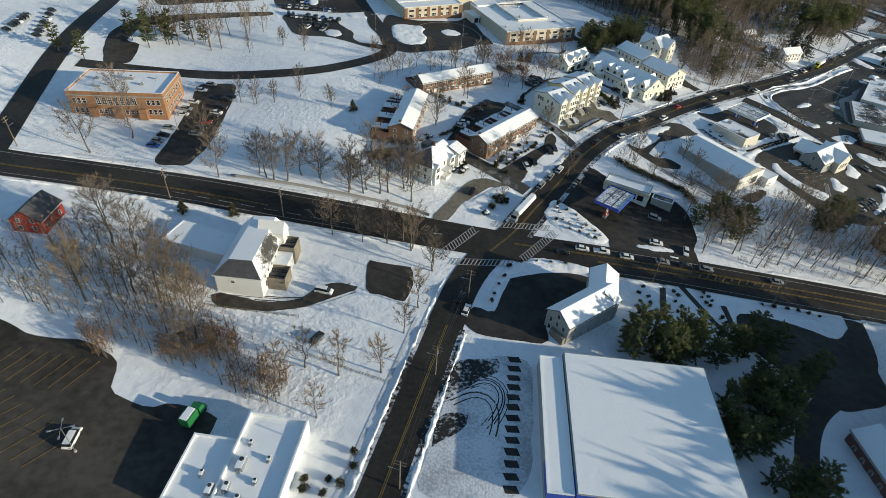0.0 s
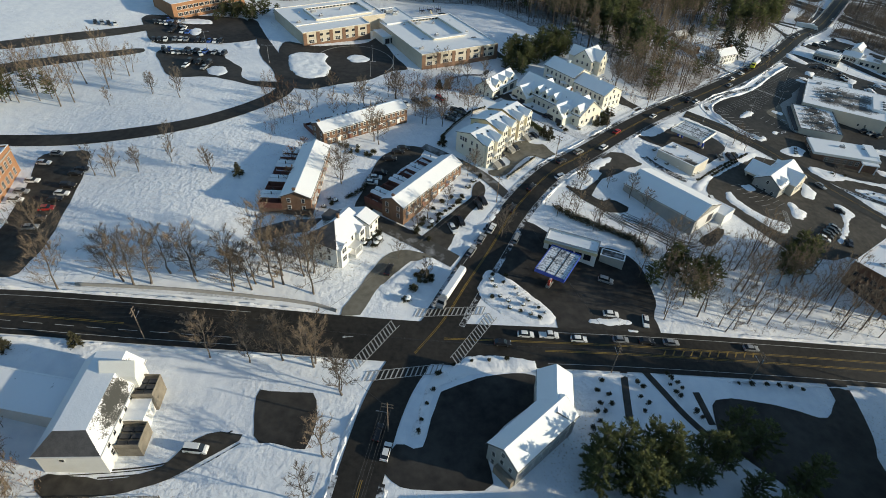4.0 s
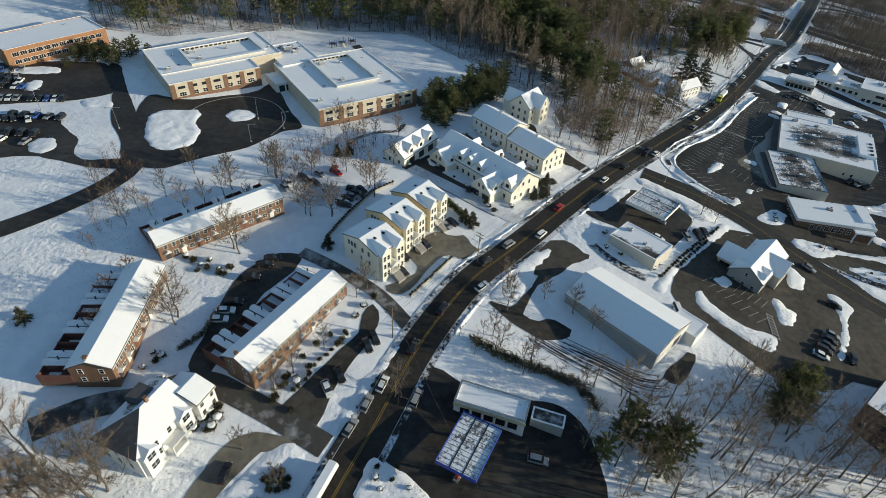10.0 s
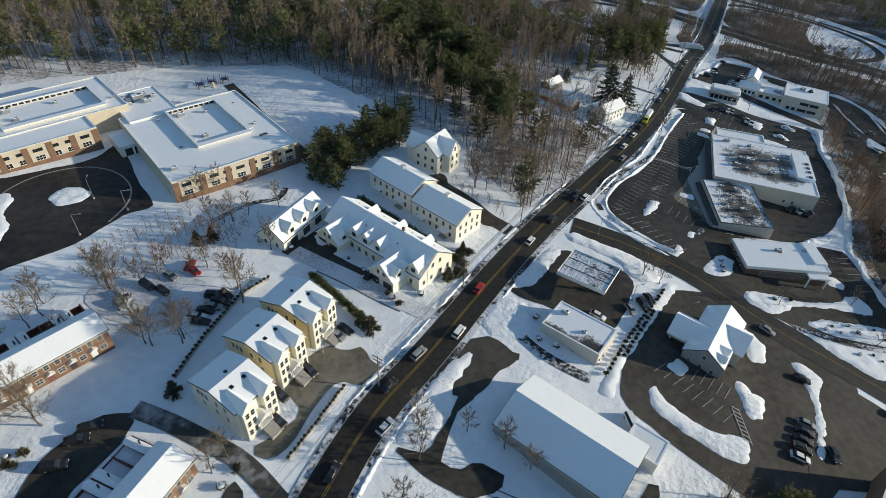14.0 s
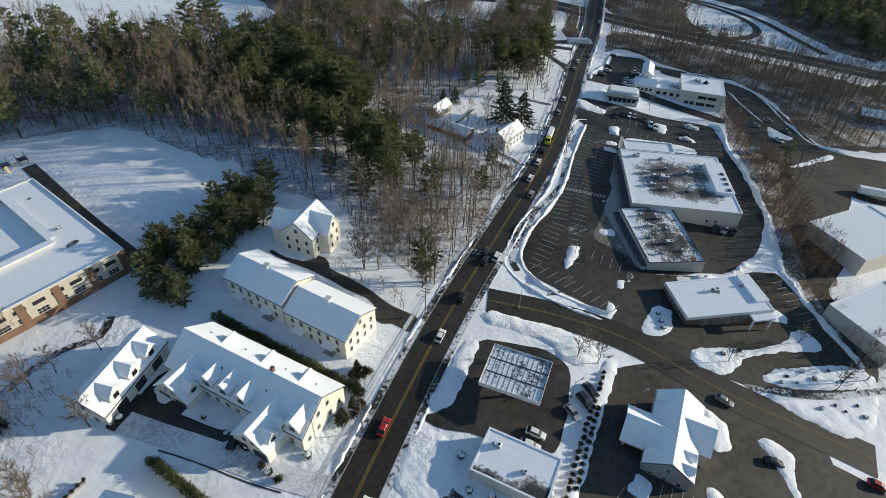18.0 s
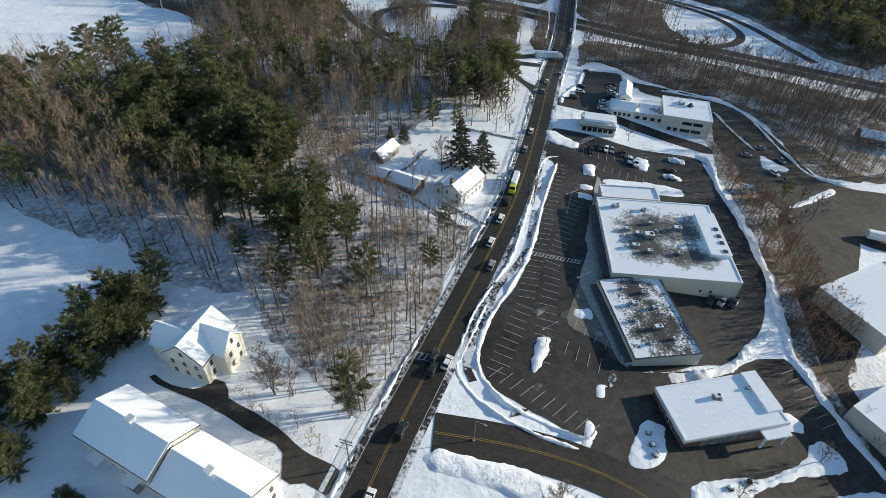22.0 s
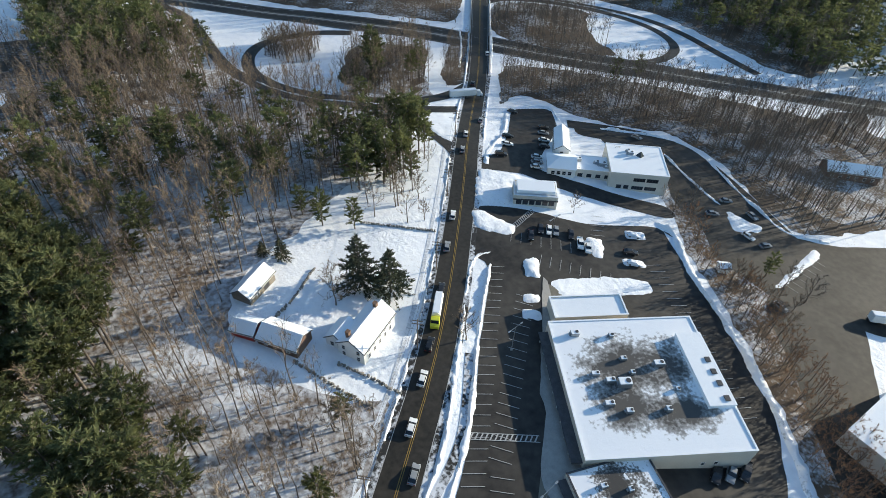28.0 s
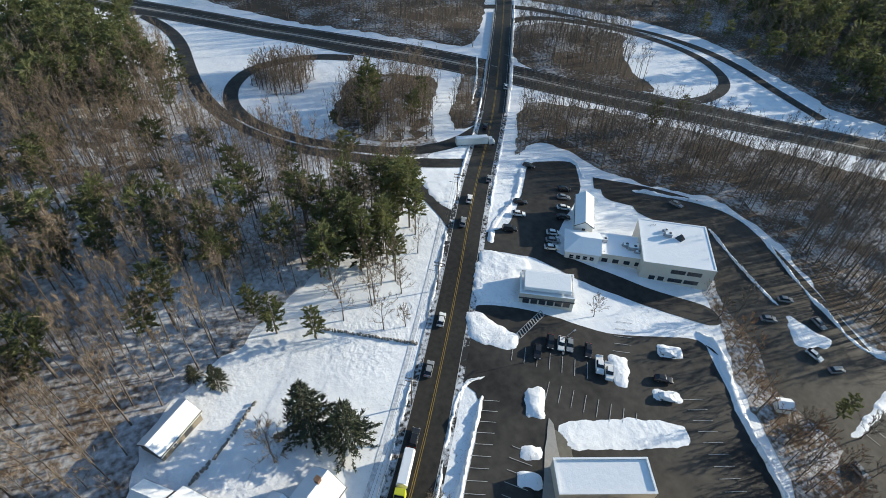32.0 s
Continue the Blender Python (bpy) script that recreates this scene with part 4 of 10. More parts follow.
    for pts, w in (([(254.2, 499), (257, 488), (263, 474), (271.5, 456), (282, 443.5), (292, 434.8), (298, 432.4)], 1.5), ([(452, 509.5), (466, 489.5), (477.5, 472), (483, 456), (484.8, 441)], 1.4), ([(374.5, 494), (364, 481), (343, 460)], 1.5), ([(391, 486), (376, 470), (352, 447)], 1.5)):
        berm("snow_bank", pts, w, 0.5, SNOW_PILE, "low ridge of snow between two ramps")
    for pts in ([(300.2, 433), (306, 427.5), (313, 428.5), (318, 433.6)], [(287, 420), (301.5, 415), (294.5, 408.5), (286, 402.5), (284.6, 410)]):
        mound("snow_bank", pts, 0.25, SNOW, "snowy traffic island at the foot of a ramp")
    B = "low ridge of ploughed snow along the road"

    def along(line, a, b, off, w=2.0, z=0.7):
        p = smoothed(line, 2, False)
        p = resampled(p, 2.0)
        s = np.r_[0, np.cumsum(np.linalg.norm(np.diff(p, axis=0), axis=1))]
        t = np.gradient(p, axis=0)
        t /= np.linalg.norm(t, axis=1)[:, None]
        q = (p + np.stack([-t[:, 1], t[:, 0]], 1) * off)[(s >= a) & (s <= b)]
        berm("snow_bank", q[::3], w, z, SNOW_PILE, B)

    along(MAIN, 90, 242, 5.9, 1.5, 0.5)
    along(MAIN, 90, 224, -5.9, 1.5, 0.5)
    for a, b in ((304, 326), (350, 416), (424, 484), (499, 584), (594, 632), (640, 794)):
        along(MAIN, a, b, 5.9, 1.3, 0.45)
    for a, b in ((332, 384), (400, 416), (472, 499), (642, 714), (729, 854)):
        along(MAIN, a, b, -5.9, 1.3, 0.45)
    along(CROSS, 150, 292, 7.8, 1.4, 0.5)
    for a, b in ((40, 300), (345, 378), (400, 445)):
        along(CROSS, a, b, -8.0, 1.7, 0.6)
    along(CROSS, 410, 520, 8.0, 1.7, 0.55)


add_roads()
add_lots()
add_tracks()
add_heaps()

# ---- buildings ----
_WIN = {}


def window_mesh(w, hgt, frame=TRIM, bars=1, cross=1):
    """A window seen from -y: one frame with its bars, and the pane behind."""
    key = (round(w, 2), round(hgt, 2), frame.name, bars, cross)
    if key not in _WIN:
        t, s = 0.09, 0.03

        def lines(lo, hi, n):
            out = [(lo - t, lo, True)]
            x = lo
            for k in range(n):
                m = lo + (hi - lo) * (k + 1) / (n + 1)
                out += [(x, m - s, False), (m - s, m + s, True)]
                x = m + s
            return out + [(x, hi, False), (hi, hi + t, True)]
        bm = bmesh.new()
        seen = {}

        def v(x, z):
            k = (round(x, 3), round(z, 3))
            if k not in seen:
                seen[k] = bm.verts.new((x, 0.02, z))
            return seen[k]
        for x0, x1, fx in lines(-w / 2, w / 2, bars):
            for z0, z1, fz in lines(0, hgt, cross):
                if fx or fz:
                    bm.faces.new((v(x0, z0), v(x1, z0), v(x1, z1), v(x0, z1)))
        r = bmesh.ops.extrude_face_region(bm, geom=bm.faces[:])
        bmesh.ops.translate(bm, verts=[g for g in r["geom"] if isinstance(g, bmesh.types.BMVert)], vec=(0, -0.09, 0))
        bmesh.ops.recalc_face_normals(bm, faces=bm.faces)
        me = bpy.data.meshes.new("window")
        bm.to_mesh(me)
        bm.free()
        me.materials.append(frame)
        bm = boxes((-w / 2, w / 2, -0.03, 0.01, 0, hgt))
        pane = bpy.data.meshes.new("pane")
        bm.to_mesh(pane)
        bm.free()
        pane.materials.append(GLASS)
        _WIN[key] = (me, pane)
    return _WIN[key]


def window(root, m, w, hgt, frame=TRIM, bars=0, cross=1, name="window"):
    me, pane = window_mesh(w, hgt, frame, bars, cross)
    ob = part(name, me, None, root, m=m)
    if root.parent is None:
        part("pane", pane, None, ob)
    else:
        part("pane", pane, None, root, m=m)
    return ob


FACE = {"F": 0, "R": 90, "B": 180, "L": -90}


def face_pose(face, L, W, u, z, out=0.0):
    """A place on a wall: u along it from its middle, z up; -y points outwards."""
    d = (W if face in "FB" else L) / 2 + out
    a = radians(FACE[face])
    p = Vector((u * math.cos(a) + d * math.sin(a), u * math.sin(a) - d * math.cos(a), z))
    return Matrix.Translation(p) @ Matrix.Rotation(a, 4, "Z")


def put_windows(root, L, W, face, us, zs, w=0.95, hgt=1.35, frame=TRIM, bars=0, cross=1, name="window"):
    for z in zs:
        for u in us:
            window(root, face_pose(face, L, W, u, z), w, hgt, frame, bars, cross, name)


def put_door(root, L, W, face, u, w=1.0, hgt=2.1, colour=None, z=0.0):
    bm = boxes((-w / 2 - 0.12, w / 2 + 0.12, -0.06, 0.02, 0, hgt + 0.12), (-w / 2, w / 2, -0.09, 0.0, 0.02, hgt))
    return part("door", bm, colour or DARK, root, m=face_pose(face, L, W, u, z))


def spread(n, span):
    return [span * ((k + 0.5) / n - 0.5) for k in range(n)]


def gable_mesh(L, W, eave, rise, foot=1.2):
    """Walls under a gable roof whose ridge runs along x."""
    bm = bmesh.new()
    prof = [(-W / 2, -foot), (W / 2, -foot), (W / 2, eave), (0, eave + rise), (-W / 2, eave)]
    return extrude_profile(bm, prof, -L / 2, L / 2, "x")


def roof_mesh(L, W, eave, rise, over=0.4, thick=0.16, lift=0.0, inset=0.0, ridge_at=0.0):
    bm = bmesh.new()
    s = rise / (W / 2)
    lo, top = eave - over * s + lift, eave + rise + lift
    e = W / 2 + over - inset
    lo = eave + rise + lift - s * e
    prof = [(-e, lo), (0, top), (e, lo), (e, lo + thick), (0, top + thick * 1.15), (-e, lo + thick)]
    return extrude_profile(bm, prof, -L / 2 - over + inset, L / 2 + over - inset, "x")


def ground_z(x, y, ang, L, W):
    c, s = math.cos(radians(ang)), math.sin(radians(ang))
    zs = [h(x + c * a - s * b, y + s * a + c * b) for a in (-L / 2, 0, L / 2) for b in (-W / 2, 0, W / 2)]
    return sum(zs) / len(zs)


def gable_house(name, x, y, ang, L, W, eave, rise, wall, label, category="house", wins=(), over=0.4, group="", shingle=None, bare=0.0, dz=0.0, snow=True, base=None):
    z = ground_z(x, y, ang, L, W) + dz if base is None else base
    root = thing(name, pose(x, y, z, 0, 0, ang), label, category, group)
    part("wall", gable_mesh(L, W, eave, rise), wall, root)
    part("roof", roof_mesh(L, W, eave, rise, over), shingle or SHINGLE, root)
    if snow:
        part("snow_layer", roof_mesh(L, W, eave, rise, over, 0.14, 0.2, 0.12), SNOW_ROOF, root, "smooth snow on the roof")
    for face, us, zs, *k in wins:
        put_windows(root, L, W, face, us, zs, *k)
    for sx in (-1, 1):
        part("eaves_board", boxes((-L / 2 - over, L / 2 + over, sx * (W / 2 + over) - 0.05, sx * (W / 2 + over) + 0.05, eave - over * rise / (W / 2) - 0.12, eave - over * rise / (W / 2) + 0.08)), TRIM, root)
    return root


def dormer(root, x, y, z, w, d, hgt, rise, wall, turn=0.0, win=True):
    """A gabled dormer whose face looks along -y, at (x, y, z) of its house."""
    m = Matrix.Translation((x, y, z)) @ Matrix.Rotation(radians(turn), 4, "Z")
    bm = bmesh.new()
    extrude_profile(bm, [(-w / 2, 0), (w / 2, 0), (w / 2, hgt), (0, hgt + rise), (-w / 2, hgt)], 0, d)
    if win:
        a = min(w * 0.5, 1.4)
        box(bm, -a / 2, a / 2, -0.05, 0.0, hgt * 0.3, hgt * 0.92, 1)
    dm = part("dormer", bm, (wall, GLASS), root, m=m)
    bm = bmesh.new()
    e, s = w / 2 + 0.2, rise / (w / 2)
    lo = hgt + rise - s * e
    extrude_profile(bm, [(-e, lo + 0.05), (0, hgt + rise + 0.05), (e, lo + 0.05), (e, lo + 0.27), (0, hgt + rise + 0.3), (-e, lo + 0.27)], -0.25, d)
    part("dormer_roof", bm, SNOW_ROOF, dm, "snow on the dormer")


def chimney(root, x, y, z0, z1, w=0.7, d=0.7, m=None):
    bm = boxes((x - w / 2, x + w / 2, y - d / 2, y + d / 2, z0, z1), (x - w / 2 - 0.07, x + w / 2 + 0.07, y - d / 2 - 0.07, y + d / 2 + 0.07, z1, z1 + 0.12))
    part("chimney", bm, m or BRICK, root)


def flat_building(name, x, y, ang, L, W, hgt, wall, label, roof=None, category="building", parapet=0.45, wins=(), base=None, foot=1.5, dz=0.0, cap=None):
    z = ground_z(x, y, ang, L, W) + dz if base is None else base
    root = thing(name, pose(x, y, z, 0, 0, ang), label, category)
    a, b, t = L / 2, W / 2, 0.3
    part("wall", boxes((-a, a, -b, b, -foot, hgt - 0.02)), wall, root)
    part("roof", boxes((-a + t, a - t, -b + t, b - t, hgt - 0.02, hgt + 0.1)), roof or MEMBRANE_WHITE, root, "flat roof under patchy snow")
    if parapet:
        part("parapet", boxes((-a, a, -b, -b + t, hgt - 0.015, hgt + parapet), (-a, a, b - t, b, hgt - 0.015, hgt + parapet),
                              (-a, -a + t, -b + t, b - t, hgt - 0.015, hgt + parapet), (a - t, a, -b + t, b - t, hgt - 0.015, hgt + parapet)), wall, root)
        part("coping", boxes((-a - 0.06, a + 0.06, -b - 0.06, -b + t + 0.06, hgt + parapet, hgt + parapet + 0.1), (-a - 0.06, a + 0.06, b - t - 0.06, b + 0.06, hgt + parapet, hgt + parapet + 0.1),
                             (-a - 0.06, -a + t + 0.06, -b + t + 0.06, b - t - 0.06, hgt + parapet, hgt + parapet + 0.1), (a - t - 0.06, a + 0.06, -b + t + 0.06, b - t - 0.06, hgt + parapet, hgt + parapet + 0.1)),
             cap or SNOW_ROOF, root, "snow lying on the parapet")
    for face, us, zs, *k in wins:
        put_windows(root, L, W, face, us, zs, *k)
    return root


_RTU = {}


def rooftop_unit(x, y, z, ang, s=1.0, kind=0):
    """An air handler: casing, lid with snow, fan."""
    root = thing("rooftop_unit", pose(x, y, z, 0, 0, ang), "grey metal air handling unit capped with snow on a flat roof", "air handler", "rooftop units")
    w, d, q = ((1.9, 1.3, 1.0), (1.2, 1.2, 0.8), (2.8, 1.6, 1.3))[kind]
    w, d, q = w * s, d * s, q * s
    part("casing", rounded(boxes((-w / 2, w / 2, -d / 2, d / 2, 0, q)), 0.04, 1), STEEL, root)
    part("snow_cap", rounded(boxes((-w / 2 + 0.05, w / 2 - 0.05, -d / 2 + 0.05, d / 2 - 0.05, q + 0.01, q + 0.16)), 0.06, 2), SNOW_ROOF, root)
    bm = bmesh.new()
    cyl(bm, w * 0.22, 0, q, q + 0.24, d * 0.3, n=12)
    part("fan_cowl", bm, DARK, root)
    part("duct", boxes((-w / 2 - 0.4, -w / 2, -d * 0.25, d * 0.25, 0.05, q * 0.6)), STEEL, root)
    return root


def roof_clutter(root_x, root_y, root_z, ang, spots):
    c, s = math.cos(radians(ang)), math.sin(radians(ang))
    for k, (u, v, size) in enumerate(spots):
        rooftop_unit(root_x + c * u - s * v, root_y + s * u + c * v, root_z + 0.1, ang, size, k % 3)


def row_houses(x, y, ang, L, W, n, shadow_side=True):
    """A terrace of brick row houses with walled patios behind."""
    root = gable_house("row_house", x, y, ang, L, W, 5.4, 1.9, BRICK, "long two-storey brick row house under a snowy gable roof", "row house",
                       [("F", spread(n * 2, L - 1.6), (3.5,), 0.95, 1.25, TRIM, 0, 1), ("F", [u for k, u in enumerate(spread(n * 2, L - 1.6)) if k % 2], (0.9,), 1.3, 1.3, TRIM, 1, 1),
                        ("B", spread(n * 2, L - 1.6), (3.5,), 0.95, 1.25), ("L", (-2.2, 2.2), (0.9, 3.5)), ("R", (-2.2, 2.2), (0.9, 3.5))], group="row houses")
    for k, u in enumerate(spread(n * 2, L - 1.6)):
        if k % 2 == 0:
            d = put_door(root, L, W, "F", u, colour=(DARK, TRIM, BROWN_BOARDS)[k // 2 % 3], z=0.1)
            bm = bmesh.new()
            extrude_profile(bm, [(-0.9, 2.35), (0.9, 2.35), (0, 2.95)], -1.0, 0.0)
            part("door_hood", bm, TRIM, d, "white gabled door hood")
    chimney(root, -L / 2 + 0.9, 0.4, 6.2, 8.0, 0.6, 0.9)
    c, s = math.cos(radians(ang)), math.sin(radians(ang))
    zp = h(x - s * (W / 2 + 4), y + c * (W / 2 + 4)) - root.matrix_world.translation.z
    D = 7.2
    part("patio_floor", boxes((-L / 2, L / 2, W / 2, W / 2 + D, zp - 1.5, zp + 0.12)), BRICK_BROWN, root, "red-brown paved patio yard")
    for k in range(n + 1):
        u = -L / 2 + L * k / n
        part("patio_wall", boxes((u - 0.09, u + 0.09, W / 2, W / 2 + D, zp, zp + 1.9), (u - 0.13, u + 0.13, W / 2, W / 2 + D, zp + 1.9, zp + 2.0)), BROWN_BOARDS, root, "red-brown patio screen")
    part("patio_wall", boxes((-L / 2, L / 2, W / 2 + D, W / 2 + D + 0.15, zp - 0.6, zp + 1.5)), BROWN_BOARDS, root, "red-brown patio screen")
    for k in range(n):
        u = -L / 2 + L * (k + (0.24 if k % 2 else 0.76)) / n
        shed = part("patio_shed", boxes((u - 0.75, u + 0.75, W / 2 + 1.2, W / 2 + D - 0.3, zp, zp + 2.2)), BROWN_BOARDS, root, "brown store shed")
        bm = bmesh.new()
        extrude_profile(bm, [(u - 0.95, zp + 2.1), (u, zp + 2.6), (u + 0.95, zp + 2.1), (u + 0.95, zp + 2.28), (u, zp + 2.8), (u - 0.95, zp + 2.28)], W / 2 + 0.9, W / 2 + D)
        part("shed_roof", bm, SNOW_ROOF, shed, "snow on the shed roof")
        bm = bmesh.new()
        cyl(bm, u + 0.3, W / 2 + D * 0.55, zp + 2.7, zp + 3.7, 0.16, n=8)
        part("vent", bm, DARK, shed)
        part("snow_patch", boxes((-L / 2 + L * k / n + 0.5, -L / 2 + L * k / n + 2.2, W / 2 + 3.5, W / 2 + D - 1.2, zp + 0.12, zp + 0.25)), SNOW_ROOF, root)
    return root


def town_house(x, y, ang, L, W, side):
    root = gable_house("town_house", x, y, ang, L, W, 8.4, 1.9, side, "three-storey cream and yellow town house with snowy gable roof", "town house",
                       [("L", (-4.4, -3.2, -2.0, 1.0, 3.4), (6.2,), 0.8, 1.5), ("L", (-3.4, 0.4, 3.6), (3.4,), 0.8, 1.3), ("R", (-4, -1.5, 1, 3.5), (6.2, 3.4), 0.8, 1.4), ("B", spread(4, L - 1), (1, 3.6, 6.4), 0.9, 1.4)],
                       group="town houses on the slope", over=0.3)
    for sx in (-1, 1):
        u = sx * L * 0.27
        bay = part("bay", gable_mesh(0.1, 0.1, 0.1, 0.1), CREAM, root)
        bm = bmesh.new()
        extrude_profile(bm, [(-1.5, -1.2), (1.5, -1.2), (1.5, 8.6), (0, 10.3), (-1.5, 8.6)], -W / 2 - 1.3, -W / 2 + 3.0)
        bm.to_mesh(bay.data)
        bm.free()
        bay.location = (u, 0, 0)
        bm = bmesh.new()
        extrude_profile(bm, [(-1.85, 8.28), (0, 10.4), (1.85, 8.28), (1.85, 8.5), (0, 10.65), (-1.85, 8.5)], -W / 2 - 1.6, -W / 2 + 4.2)
        part("bay_roof", bm, SNOW_ROOF, bay, "snow on the bay gable")
        for z in (0.9, 3.6, 6.2):
            for v in (-0.65, 0.65):
                window(bay, Matrix.Translation((v, -W / 2 - 1.3, z)), 0.8, 1.5)
    porch = part("porch", boxes((-1.7, 1.7, -W / 2 - 2.2, -W / 2, 1.15, 1.35), (-1.6, -1.4, -W / 2 - 2.1, -W / 2 - 1.9, 1.35, 3.6), (1.4, 1.6, -W / 2 - 2.1, -W / 2 - 1.9, 1.35, 3.6)), TRIM, root, "white entry porch")
    bm = bmesh.new()
    extrude_profile(bm, [(-2.0, 3.6), (2.0, 3.6), (0, 4.9)], -W / 2 - 2.4, -W / 2)
    part("porch_gable", bm, TRIM, porch)
    for k in range(8):
        part("step", boxes((-1.3, 1.3, -W / 2 - 2.2 - 0.3 * (k + 1), -W / 2 - 2.2 - 0.3 * k, -1.0, 1.2 - 0.17 * (k + 1))), CONCRETE, porch)
    put_door(root, L, W, "F", 0, 1.1, 2.2, z=1.35)
    for v, u in ((-2.2, -1.5), (-2.2, 1.6), (1.2, 0.2)):
        part("skylight", boxes((u - 0.35, u + 0.35, v - 0.5, v + 0.5, 0, 0.25)), GLASS, root, m=Matrix.Translation((0, 0, 8.4 + 1.9 * (1 - abs(v) / (W / 2)) + 0.2)))
    return root


def roof_patch(root, pts, z, m):
    """A ragged patch of snow, or of roof bare of it."""
    o = ragged(resampled(smoothed(pts, 2), 0.8, True), 0.45)
    V, F = filled(o, 3.0)
    me = mesh_np("roof_patch", np.c_[V, np.full(len(V), z)], F)
    part("roof_patch", me, m, root)


def add_houses():
    row_houses(-16.0, 206.2, 82.5, 32.0, 9.1, 7)
    row_houses(1.4, 240.3, 32.1, 36.1, 8.3, 8)
    row_houses(22.0, 202.4, 50.1, 33.5, 8.3, 7)
    town_house(43.9, 225.3, 39, 9.6, 13.3, CREAM)
    town_house(50.9, 236.3, 42, 9.6, 13.6, YELLOW)
    town_house(59.1, 245.8, 43, 9.6, 13.6, YELLOW)
    # white house with a hipped front at the crossing
    hx, hy = -6.2, 179.6
    r = thing("house", pose(hx, hy, ground_z(hx, hy, 58.0, 15.2, 11.4), 0, 0, 58.0), "white clapboard house with bay windows and half-bare hipped roof", "house")
    bm = boxes((-7.6, 7.6, -5.7, 5.7, -1.2, 6.05))
    extrude_profile(bm, [(-5.7, 6.05), (5.7, 6.05), (0, 8.85)], 7.2, 7.6, "x")
    part("wall", bm, WHITE, r)
    bm = bmesh.new()
    v = [bm.verts.new(p) for p in ((-8.0, -6.1, 5.95), (8.0, -6.1, 5.95), (8.0, 6.1, 5.95), (-8.0, 6.1, 5.95), (0.2, 0, 9.05), (8.0, 0, 9.05))]
    for k, q in ((0, (0, 1, 5, 4)), (1, (2, 3, 4, 5)), (2, (3, 0, 4)), (2, (1, 2, 5)), (2, (3, 2, 1, 0))):
        f = bm.faces.new([v[i] for i in q])
        f.material_index = k
    bmesh.ops.recalc_face_normals(bm, faces=bm.faces)
    part("roof", bm, (SNOW_ROOF, ROOF_HIP, SHINGLE), r, "hipped roof, snowy to one side and half bare to the other")
    part("dormer", boxes((1.0, 5.0, 1.6, 5.0, 6.5, 8.3), (0.8, 5.2, 1.4, 5.2, 8.3, 8.5)), (SHINGLE,), r, "brown box dormer bare of snow")
    for face, us in (("F", (-5.6, -3.0, 0.5, 3.0, 5.5)), ("L", (-3, 0, 3)), ("R", (-3, 0, 3)), ("B", spread(5, 13))):
        put_windows(r, 15.2, 11.4, face, us, (0.9, 3.7), 0.9, 1.6)
    for u in (-6.4, 3.0):
        bm = bmesh.new()
        extrude_profile(bm, [(-1.7, -1.2), (1.7, -1.2), (1.7, 5.6), (0, 6.7), (-1.7, 5.6)], -6.9, -3)
        b = part("bay", bm, WHITE, r, m=Matrix.Translation((u + 1, 0, 0)))
        bm = bmesh.new()
        extrude_profile(bm, [(-2, 5.4), (0, 6.75), (2, 5.4), (2, 5.6), (0, 6.95), (-2, 5.6)], -7.2, -3.6)
        part("bay_roof", bm, SNOW_ROOF, b)
        for z in (0.9, 3.8):
            window(b, Matrix.Translation((0, -6.9, z)), 1.8, 1.6, TRIM, 1, 1)
    part("porch", boxes((-1.8, 1.8, -8.2, -5.2, -0.8, 0.4), (-1.9, 1.9, -8.3, -5.2, 2.7, 2.95), (-1.8, -1.6, -8.1, -7.9, 0.4, 2.7), (1.6, 1.8, -8.1, -7.9, 0.4, 2.7)), TRIM, r)
    chimney(r, 2, 0, 7.5, 10.2)
    gable_house("annex", 1.6, 185.6, 58.0, 5.0, 8.6, 5.6, 1.6, WHITE, "white two-storey rear wing of a clapboard house", "house", [("F", (-1.5, 1.5), (0.9, 3.6)), ("R", (-2, 2), (0.9, 3.6))])

    # clustered cream houses by the road
    r = gable_house("garage", 61.8, 284.3, 45.8, 19.8, 9.0, 3.6, 3.6, CREAM, "cream carriage garage with dormers and snowy roof", "garage", [("L", (-2, 2), (0.8,)), ("L", (0,), (4.2,)), ("R", (-2, 2), (0.8,))])
    for u in (-5.5, 0.2, 5.8):
        dormer(r, u, -4.25, 3.6, 3.4, 4.2, 2.1, 1.5, CREAM)
        part("garage_door", boxes((u - 1.5, u + 1.5, -4.58, -4.4, 0, 2.4)), DARK, r)
    r = gable_house("house", 86.7, 270.6, -57.2, 37.0, 14.0, 4.4, 4.9, CREAM, "long cream house with many dormers and a snowy roof", "house",
                    [("F", spread(12, 34), (0.8,), 1.0, 1.5), ("L", (-5, -2, 2, 5), (0.8,)), ("L", (-1.5, 1.5), (4.8,)), ("R", (-5, -2, 2, 5), (0.8,)), ("R", (-1.5, 1.5), (4.8,)), ("B", spread(12, 34), (0.8, 2.9), 0.9, 1.3)], group="clustered houses")
    for u in (-6.3, -1.8, 3.0, 16.2):
        dormer(r, u, -6.9, 4.5, 3.3, 5.6, 2.1, 1.7, CREAM)
    for u in (-9, 2, 12):
        dormer(r, u, 5.0, 5.6, 2.4, 4.2, 1.6, 1.3, CREAM, 180)
